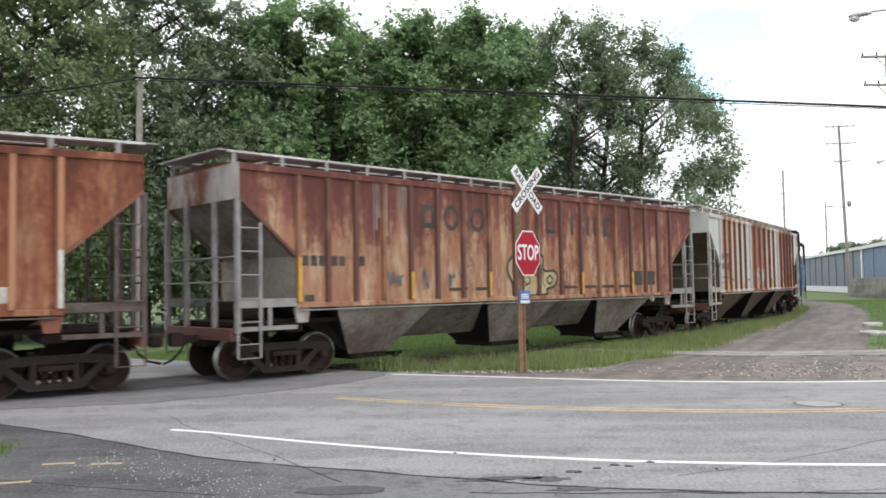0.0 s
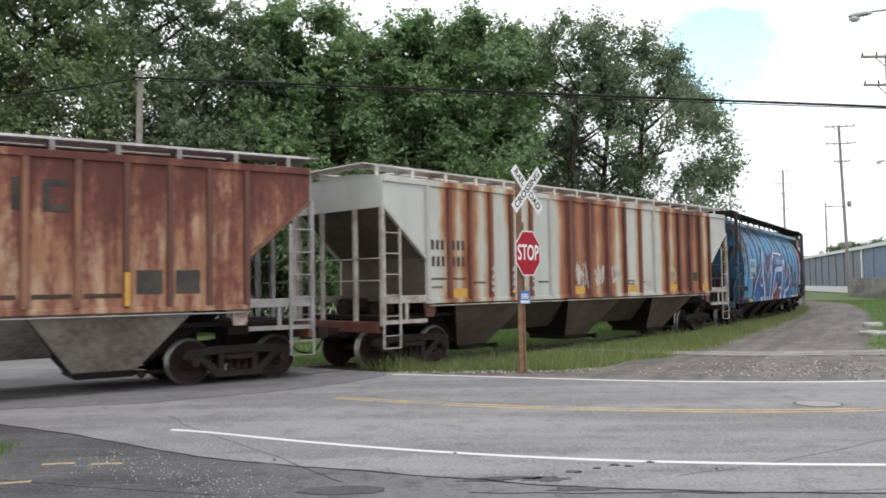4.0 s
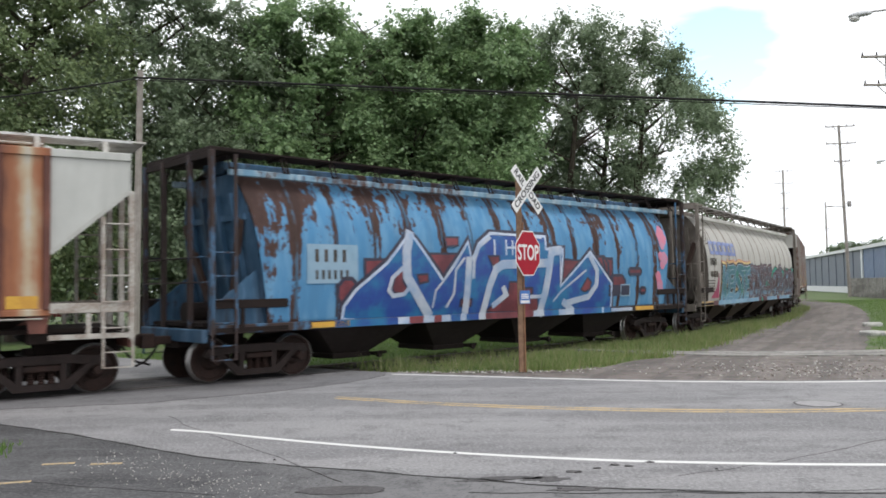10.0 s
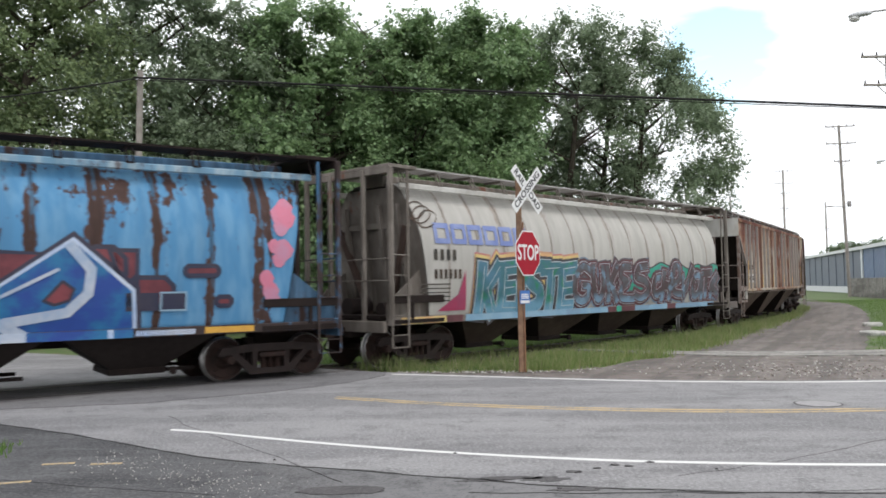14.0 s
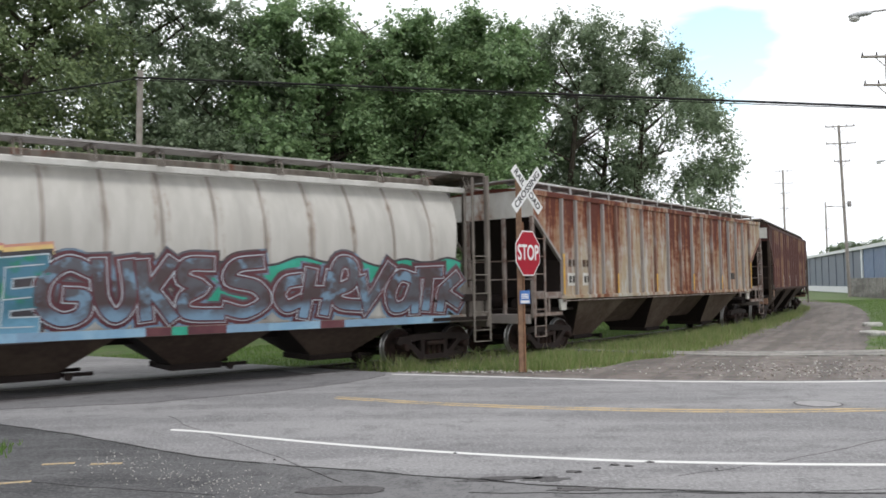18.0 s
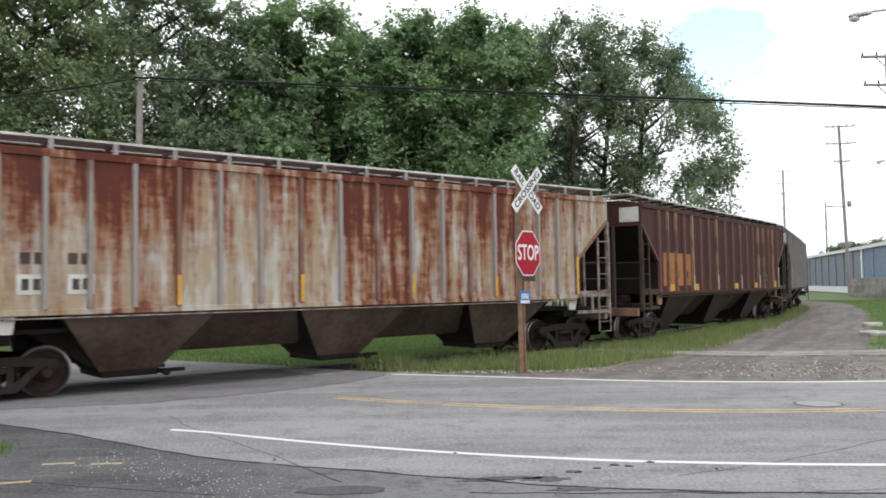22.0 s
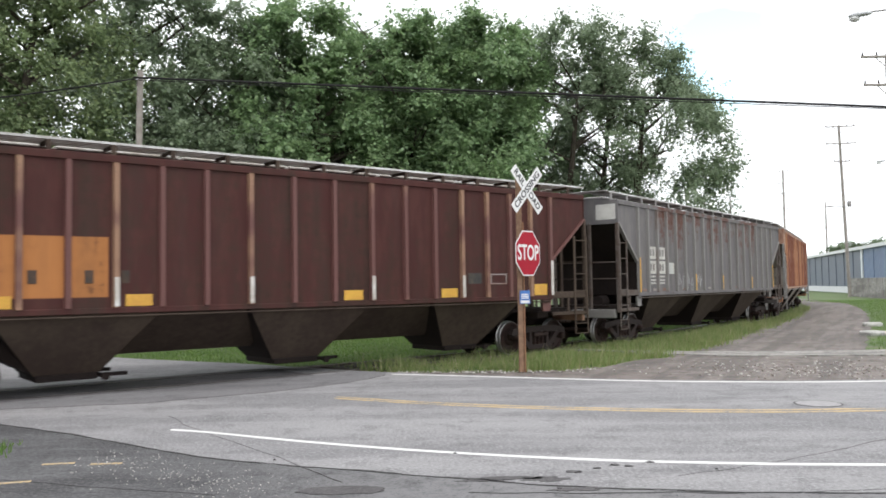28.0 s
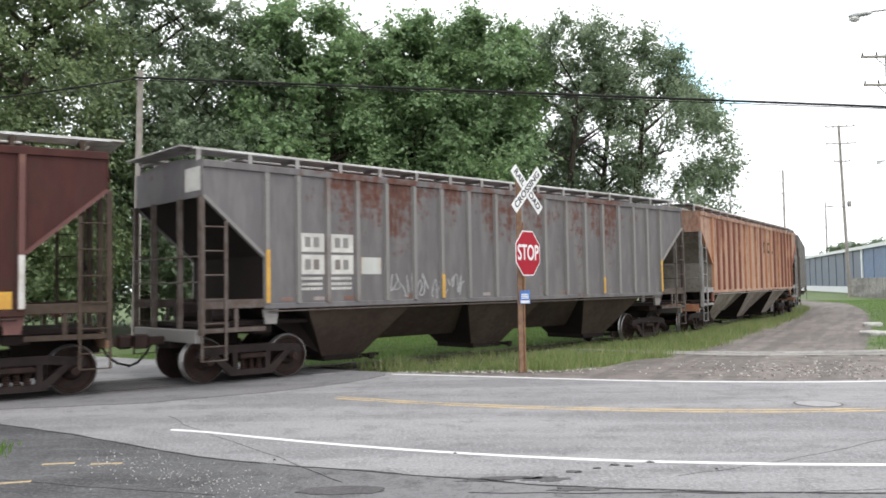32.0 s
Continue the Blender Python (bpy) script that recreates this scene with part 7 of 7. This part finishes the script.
def warehouse():
    blue = Graph("blue_corrugated_steel", 0.5)
    x, y, z = blue.axis()
    n = blue.noise(0.4, 4)
    wv = blue.math("SINE", blue.math("MULTIPLY", x, 20.0))
    bl = blue.done(blue.mix((0.10, 0.155, 0.265), (0.085, 0.13, 0.225), blue.step(n, 0.35, 0.7)), wv, 0.5, 0.03)
    grey = plain("grey_blue_corrugated_steel", (0.10, 0.122, 0.165), (0.088, 0.108, 0.145), 0.5, 0, 0.5)
    wh = plain("white_trim_steel", (0.7, 0.71, 0.72), (0.6, 0.61, 0.62), 0.5)
    W = empty("warehouse", "long blue metal warehouse with white trim and low roof", "warehouse", m=pose(60, 117, -0.1, 0, 0, -105.5))
    # local x runs along the long wall, towards the road
    bm = bmesh.new()
    box(bm, -60, 1.5, 0, 30, 1.0, 6.35)
    part("wall", bm, grey, W, "grey-blue metal wall")
    bm = bmesh.new()
    box(bm, 1.5, 60, -0.05, 30, 1.0, 6.35)
    part("wall", bm, bl, W, "deep blue metal wall")
    bm = bmesh.new()
    box(bm, -60, 60, -0.12, 29.9, 0, 1.0)
    part("plinth", bm, wh, W, "white base band")
    bm = bmesh.new()
    extrude_outline(bm, [(-0.5, 6.3), (15, 8.0), (30.4, 6.3), (30.4, 6.65), (15, 8.4), (-0.5, 6.75)], -60.4, 60.4, "yz")
    part("roof", bm, wh, W, "low pale metal roof")
    bm = bmesh.new()
    box(bm, 1.05, 1.95, -0.25, -0.06, 0, 6.4)
    part("corner_trim", bm, wh, W)
    for k in range(18):
        bm = bmesh.new()
        box(bm, -57.03 + 6.5 * k, -56.97 + 6.5 * k, -0.09, -0.05 if k > 8 else 0.0, 1.0, 6.35)
        part("panel_seam", bm, bl if k > 8 else grey, W)
    conc = M["concrete"]
    w = empty("concrete_wall", "low grey concrete retaining wall beside the grass", "retaining wall", m=pose(49.07, 98.3, -0.1, 0, 0, -105.0))
    for k in range(9):
        bm = bmesh.new()
        box(bm, k * 3.0 + 0.01, k * 3.0 + 2.99, 0, 0.4, 0, 2.2, 0.03)
        part("panel", bm, conc, w)
    f = empty("far_shed", "low white-roofed shed far behind the warehouse", "shed", m=pose(108, 236, -0.1, 0, 0, -20))
    bm = bmesh.new()
    box(bm, -14, 14, 0, 16, 0, 8.2)
    part("wall", bm, grey, f)
    bm = bmesh.new()
    box(bm, -14.5, 14.5, -0.6, 16.5, 8.2, 9.3, 0.1)
    part("roof", bm, wh, f, "pale flat roof")
    chalk = plain("pale_broken_concrete", (0.52, 0.51, 0.48), (0.38, 0.37, 0.35), 0.9, 0, 6, 0.5)
    for (x, y, sx, sy, a) in ((15.05, 28.7, 0.34, 0.3, 20), (17.95, 34.2, 0.34, 0.3, -15), (15.35, 28.3, 0.16, 0.14, 50)):
        bm = bmesh.new()
        vs = box(bm, -sx, sx, -sy, sy, -0.05, 0.16, 0.05)
        for v in bm.verts:
            v.co += Vector((0.25 * sx * noise.noise(v.co * 3 + Vector((x, 0, 0))), 0.25 * sy * noise.noise(v.co * 3 + Vector((0, y, 0))), 0.0))
        o = part("concrete_slab", bm, chalk)
        o.matrix_basis = pose(x, y, -0.06, 0, 0, a)
        tagged(o, "pale broken concrete slab lying in the grass", "slab")


warehouse()
# ---- grass, stones, small things ----


def blades(name, pts, hgt, material, seed, label):
    """Thin upright grass blades at given places: countless, so one object."""
    rng = np.random.default_rng(seed)
    n = len(pts)
    ang = rng.uniform(0, 2 * np.pi, n)
    h = hgt * rng.uniform(0.45, 1.35, n)
    w = 0.006 + 0.008 * rng.random(n)
    lean = rng.normal(0, 0.35, (n, 2)) * h[:, None]
    v = np.zeros((n, 3, 3))
    dx, dy = np.cos(ang) * w, np.sin(ang) * w
    v[:, 0, 0], v[:, 0, 1] = pts[:, 0] - dx, pts[:, 1] - dy
    v[:, 1, 0], v[:, 1, 1] = pts[:, 0] + dx, pts[:, 1] + dy
    v[:, 2, 0], v[:, 2, 1] = pts[:, 0] + lean[:, 0], pts[:, 1] + lean[:, 1]
    v[:, :2, 2] = pts[:, 2:3]
    v[:, 2, 2] = pts[:, 2] + h
    me = bpy.data.meshes.new(name)
    me.vertices.add(n * 3)
    me.vertices.foreach_set("co", v.reshape(-1))
    me.loops.add(n * 3)
    me.loops.foreach_set("vertex_index", np.arange(n * 3, dtype=np.int32))
    me.polygons.add(n)
    me.polygons.foreach_set("loop_start", np.arange(0, n * 3, 3, dtype=np.int32))
    me.update(calc_edges=True)
    me.materials.append(material)
    return tagged(new(name, me), label, "grass", kind="stuff")


def grass():
    green = leaf_material("rough_grass_blades", (0.235, 0.31, 0.10), (0.18, 0.25, 0.08), (0.36, 0.34, 0.18))
    lawn = leaf_material("lawn_blades", (0.15, 0.25, 0.06), (0.12, 0.21, 0.05), (0.20, 0.28, 0.085))
    rng = np.random.default_rng(7)
    fars = np.array([FAR(x) for x in np.arange(-60, 80, 0.25)])
    L = np.array([(18.2, 3.2), (19.86, 4.4), (22, 6.0), (24.46, 7.6), (28.58, 10.0), (34.38, 13.3), (43.84, 18.5), (57.2, 25.2), (73, 31.4)])
    R = np.array([(17, 60), (22.5, 60), (22.6, 11.8), (26.2, 13.7), (34.37, 18.1), (50.2, 26.0), (68, 33.6)])

    def off_track(p):
        s = np.interp(p[:, 0], _X[700:1100], _S[700:1100])
        for _ in range(4):
            x, y, th = np.interp(s, _S, _X), np.interp(s, _S, _Y), np.interp(s, _S, _th)
            s = s + (p[:, 0] - x) * np.cos(th) + (p[:, 1] - y) * np.sin(th)
        x, y, th = np.interp(s, _S, _X), np.interp(s, _S, _Y), np.interp(s, _S, _th)
        return s, -(p[:, 0] - x) * np.sin(th) + (p[:, 1] - y) * np.cos(th)

    def scatter(n, x0, x1, y0, y1):
        return np.stack([rng.uniform(x0, x1, n), rng.uniform(y0, y1, n)], 1)
    front = curve_y(SHOULDER + [(4.99, 21.2), (7.31, 20.8)])
    fronts = np.array([front(x) for x in np.arange(-3, 6, 0.1)])
    strip = curve_y([(2.4, 24.6), (3.67, 24.3), (6.73, 22.9)])
    strips = np.array([strip(x) for x in np.arange(3, 7, 0.1)])
    near = scatter(640000, -3, 26, 17, 58)
    s, o = off_track(near)
    fy = np.interp(near[:, 0], np.arange(-60, 80, 0.25), fars)
    edge = np.interp(near[:, 1], L[:, 0], L[:, 1])
    jag = 0.12 * np.sin(near[:, 1] * 2.3) + rng.normal(0, 0.22, len(near))
    keep = (o < -0.62) & (near[:, 1] > fy + 0.2) & (near[:, 0] < edge + 0.35 + jag) & (s > 3.0) & (rng.random(len(near)) < np.clip(1.3 - near[:, 1] / 90, 0.3, 1))
    thin = np.sin(near[:, 0] * 2.1 + 1.3 * np.sin(near[:, 1] * 1.7)) * np.sin(near[:, 1] * 2.6 + 0.8 * np.sin(near[:, 0] * 3.1))
    keep &= rng.random(len(near)) < np.clip(0.6 + 0.6 * thin, 0.15, 1)
    gap = np.where(near[:, 0] < 5.5, np.interp(near[:, 0], np.arange(-3, 6, 0.1), fronts), 0)
    keep &= near[:, 1] > gap + rng.exponential(0.14, len(near)) - 0.08
    sy = np.interp(near[:, 0], np.arange(3, 7, 0.1), strips)
    keep &= ~((near[:, 0] > 3.7) & (near[:, 0] < 7) & (near[:, 1] < sy) & (near[:, 1] > sy - 1.7)) | (rng.random(len(near)) < 0.1)
    p = near[keep]
    straw = leaf_material("dry_grass_stalks", (0.42, 0.37, 0.22), (0.34, 0.30, 0.17), (0.50, 0.45, 0.30))
    dry = p[rng.random(len(p)) < 0.03]
    blades("grass", np.column_stack([dry, np.full(len(dry), -0.06)]), 0.30, straw, 6, "dry straw-coloured stalks among the rough grass")
    tall = 0.16 + 0.22 * np.clip(np.sin(p[:, 0] * 1.3 + 0.7) * np.sin(p[:, 1] * 0.9) + 0.25, 0, 1)
    blades("grass", np.column_stack([p, np.full(len(p), -0.06)]), tall, green, 1, "rough grass and weeds between the track and the lane")
    far = scatter(170000, -14, 16, 18, 46)
    s, o = off_track(far)
    fy = np.interp(far[:, 0], np.arange(-60, 80, 0.25), fars)
    keep = (o > 1.0) & (o < 9) & (far[:, 1] > fy + 0.1)
    p = far[keep]
    blades("grass", np.column_stack([p, np.full(len(p), -0.06)]), 0.08, lawn, 2, "mown lawn behind the track")
    mid = scatter(120000, -3, 26, 17, 58)
    s, o = off_track(mid)
    keep = (abs(o) < 1.0) & (s > 4.5) & (rng.random(len(mid)) < 0.7)
    p = mid[keep]
    blades("grass", np.column_stack([p, np.full(len(p), -0.05)]), 0.10, green, 3, "weeds growing between the rails")
    tuft = np.stack([rng.normal(-5.5, 0.13, 500), rng.normal(9.6, 0.3, 500)], 1)
    blades("grass", np.column_stack([tuft, np.full(len(tuft), -0.01)]), 0.10, lawn, 5, "weeds sprouting at the apron's edge")
    right = scatter(160000, 11, 48, 22, 80)
    edge = np.interp(right[:, 1], R[:, 0], R[:, 1])
    keep = (right[:, 0] > edge + 0.2 * np.sin(right[:, 1] * 3)) & (right[:, 0] < edge + 9)
    p = right[keep]
    blades("grass", np.column_stack([p, np.full(len(p), -0.06)]), 0.08, lawn, 4, "mown grass beside the lane")


grass()


def pebbles():
    rng = random.Random(5)
    fringe = curve_y(SHOULDER)
    mats = [plain("pale_stone", (0.55, 0.53, 0.5), (0.38, 0.36, 0.33), 0.9, 0, 20), plain("brown_stone", (0.28, 0.25, 0.22), (0.19, 0.165, 0.145), 0.9, 0, 20)]
    for k, mt in enumerate(mats):
        bm = bmesh.new()
        for _ in range(420):
            if rng.random() < 0.6:
                x, y = rng.gauss(8.0, 1.6), rng.gauss(17.6, 1.0)
                if y < FAR(x) + 0.1:
                    continue
            else:
                x = rng.uniform(-1.2, 3.6)
                y = fringe(x) + rng.gauss(-0.12, 0.12)
            r = rng.uniform(0.007, 0.03)
            v = bmesh.ops.create_icosphere(bm, subdivisions=1, radius=r)["verts"]
            sx, sy, sz = rng.uniform(0.7, 1.4), rng.uniform(0.7, 1.4), rng.uniform(0.4, 0.8)
            for q in v:
                q.co = Vector((q.co.x * sx + x, q.co.y * sy + y, q.co.z * sz - 0.015 + r * 0.2))
        tagged(part("gravel_stones", bm, mt), ("pale gravel stones along the road's edge", "brown gravel stones strewn on the verge")[k], "gravel", kind="stuff")
    for x, y, s in ((1.28, 8.31, 0.09), (1.54, 8.44, 0.04), (1.75, 8.58, 0.05), (1.89, 8.52, 0.045), (2.15, 8.69, 0.05), (2.73, 8.33, 0.02), (-1.9, 9.1, 0.02), (0.1, 9.3, 0.018)):
        bm = bmesh.new()
        v = bmesh.ops.create_icosphere(bm, subdivisions=2, radius=1.0)["verts"]
        for q in v:
            kk = 1 + 0.8 * noise.noise(q.co * 1.9 + Vector((x * 9, y, 0)))
            q.co = Vector((q.co.x * kk * s + x, q.co.y * kk * s * 0.42 + y, max(0, q.co.z) * 0.014 * kk + 0.004))
        tagged(part("asphalt_chunk", bm, M["patch"]), "dark crumbled chip of asphalt lying on the road", "rubble", "chips on the road")
    bm = bmesh.new()
    for _ in range(300):
        f = rng.random()
        x, y = -4.0 + 2.2 * f + rng.gauss(0, 0.2), 9.3 - 1.5 * f + rng.gauss(0, 0.3)
        if y > CRACK(x) - 0.05:
            continue
        r = rng.uniform(0.003, 0.009)
        for q in bmesh.ops.create_icosphere(bm, subdivisions=1, radius=r)["verts"]:
            q.co = Vector((q.co.x * 1.3 + x, q.co.y + y, q.co.z * 0.6 + 0.002))
    tagged(part("gravel_stones", bm, mats[0]), "pale gravel chips scattered over the dark apron", "gravel", kind="stuff")
    # yellow paint on the apron's corner
    for x, y, a in ((-4.3, 9.12, 8), (-3.75, 9.08, 4), (-4.35, 8.25, 14)):
        bm = bmesh.new()
        box(bm, -0.17, 0.17, -0.03, 0.03, -0.01, 0.001)
        o = part("parking_stripe", bm, M["line_y"])
        o.matrix_basis = pose(x, y, 0.0, 0, 0, a)
        tagged(o, "worn yellow painted stripe on the apron", "road marking")
    # a red steel bin behind the trees
    bn = empty("steel_bin", "red steel waste bin on the lawn behind the track", "bin", m=pose(-23.3, 54, -0.1, 0, 0, 8))
    red = plain("faded_red_steel", (0.36, 0.04, 0.045), (0.28, 0.03, 0.035), 0.55)
    bm = bmesh.new()
    extrude_outline(bm, [(-0.95, 0.55), (0.95, 0.55), (1.05, 2.35), (-1.05, 2.35)], -0.7, 0.7)
    part("body", bm, red, bn)
    for k in range(4):
        bm = bmesh.new()
        box(bm, -0.75 + 0.5 * k - 0.04, -0.75 + 0.5 * k + 0.04, -0.76, -0.7, 0.6, 2.3)
        part("rib", bm, red, bn)
    for x in (-0.85, 0.85):
        for y in (-0.6, 0.6):
            bm = bmesh.new()
            box(bm, x - 0.08, x + 0.08, y - 0.08, y + 0.08, 0.0, 0.56)
            part("leg", bm, M["black"], bn)
    bm = bmesh.new()
    box(bm, -1.08, 1.08, -0.75, 0.75, 2.35, 2.43, 0.02)
    part("lid", bm, M["black"], bn)


pebbles()


def parked_car():
    red = plain("dull_dark_red_car_paint", (0.13, 0.018, 0.022), (0.10, 0.014, 0.018), 0.35)
    glass = plain("dark_car_glass", (0.02, 0.022, 0.025), (0.03, 0.032, 0.035), 0.12)
    c = empty("parked_car", "dark red car parked on the lawn behind the track", "car", m=pose(-26.6, 55.5, -0.08, 0, 0, 6))
    bm = bmesh.new()
    extrude_outline(bm, [(-2.15, 0.35), (2.15, 0.35), (2.2, 0.62), (2.05, 0.86), (1.25, 0.95), (-1.95, 0.98), (-2.2, 0.8)], -0.86, 0.86)
    bmesh.ops.bevel(bm, geom=bm.edges[:], offset=0.04, segments=2, affect="EDGES")
    part("body", bm, red, c)
    bm = bmesh.new()
    extrude_outline(bm, [(-1.7, 0.96), (1.2, 0.94), (0.5, 1.40), (-1.2, 1.42)], -0.72, 0.72)
    bmesh.ops.bevel(bm, geom=bm.edges[:], offset=0.05, segments=2, affect="EDGES")
    cabin = part("cabin", bm, red, c)
    for pts in ([(-1.45, 1.02), (-0.4, 1.01), (-0.4, 1.34), (-1.1, 1.34)], [(-0.32, 1.01), (0.9, 1.0), (0.42, 1.33), (-0.32, 1.34)]):
        bm = bmesh.new()
        extrude_outline(bm, pts, -0.735, -0.715)
        part("window", bm, glass, cabin, "dark side window")
    for x in (-1.35, 1.35):
        for y in (-0.8, 0.8):
            bm = bmesh.new()
            rod(bm, (x, y - 0.1, 0.32), (x, y + 0.1, 0.32), 0.31, n=20)
            w = part("wheel", bm, M["black"], c, "black tyre")
            bm = bmesh.new()
            rod(bm, (x, y - 0.115, 0.32), (x, y + 0.115, 0.32), 0.18, n=14)
            part("rim", bm, M["galv"], w, "grey wheel rim")
    for y in (-0.6, 0.6):
        bm = bmesh.new()
        box(bm, 2.14, 2.2, y - 0.17, y + 0.17, 0.62, 0.76, 0.02)
        part("headlight", bm, M["galv"], c, "clear headlight")


parked_car()
# ---- what moves ----
SPEED_T = (0, 3, 7, 11, 15, 19, 23, 27, 32)
SPEED_V = (4.026, 3.831, 3.818, 3.583, 3.548, 3.453, 3.429, 3.35, 3.186)
_T = np.linspace(0, 32, 961)
_v = np.interp(_T, SPEED_T, SPEED_V)
_G = np.concatenate([[0], np.cumsum((_v[1:] + _v[:-1]) / 2 * (_T[1] - _T[0]))])


def gone(t):
    return float(np.interp(t, _T, _G))


def car_pose(s):
    x0, y0, _ = track_at(s - TRUCK)
    x1, y1, _ = track_at(s + TRUCK)
    th = math.atan2(y1 - y0, x1 - x0)
    return Matrix.Translation(((x0 + x1) / 2, (y0 + y1) / 2, 0)) @ Matrix.Rotation(th, 4, "Z"), th


def motions():
    for car, c in TRAIN:
        walk(car, [(t, car_pose(c - gone(t))[0]) for t in (i * 0.4 for i in range(81))])
        for tk in [o for o in car.children if o.name.split(".")[0] == "truck"]:
            u = tk.location.x
            rows = []
            for i in range(33):
                s = c - gone(i)
                th = car_pose(s)[1]
                rows.append((float(i), Matrix.Translation((u, 0, 0)) @ Matrix.Rotation(track_at(s + u)[2] - th, 4, "Z")))
            walk(tk, rows)
            for ws in [o for o in tk.children if o.name.split(".")[0] == "wheelset"]:
                at = ws.location.copy()
                walk(ws, [(t, Matrix.Translation(at) @ Matrix.Rotation(-gone(t) / WHEEL_R, 4, "Y")) for t in (i * 0.1 for i in range(321))])


motions()
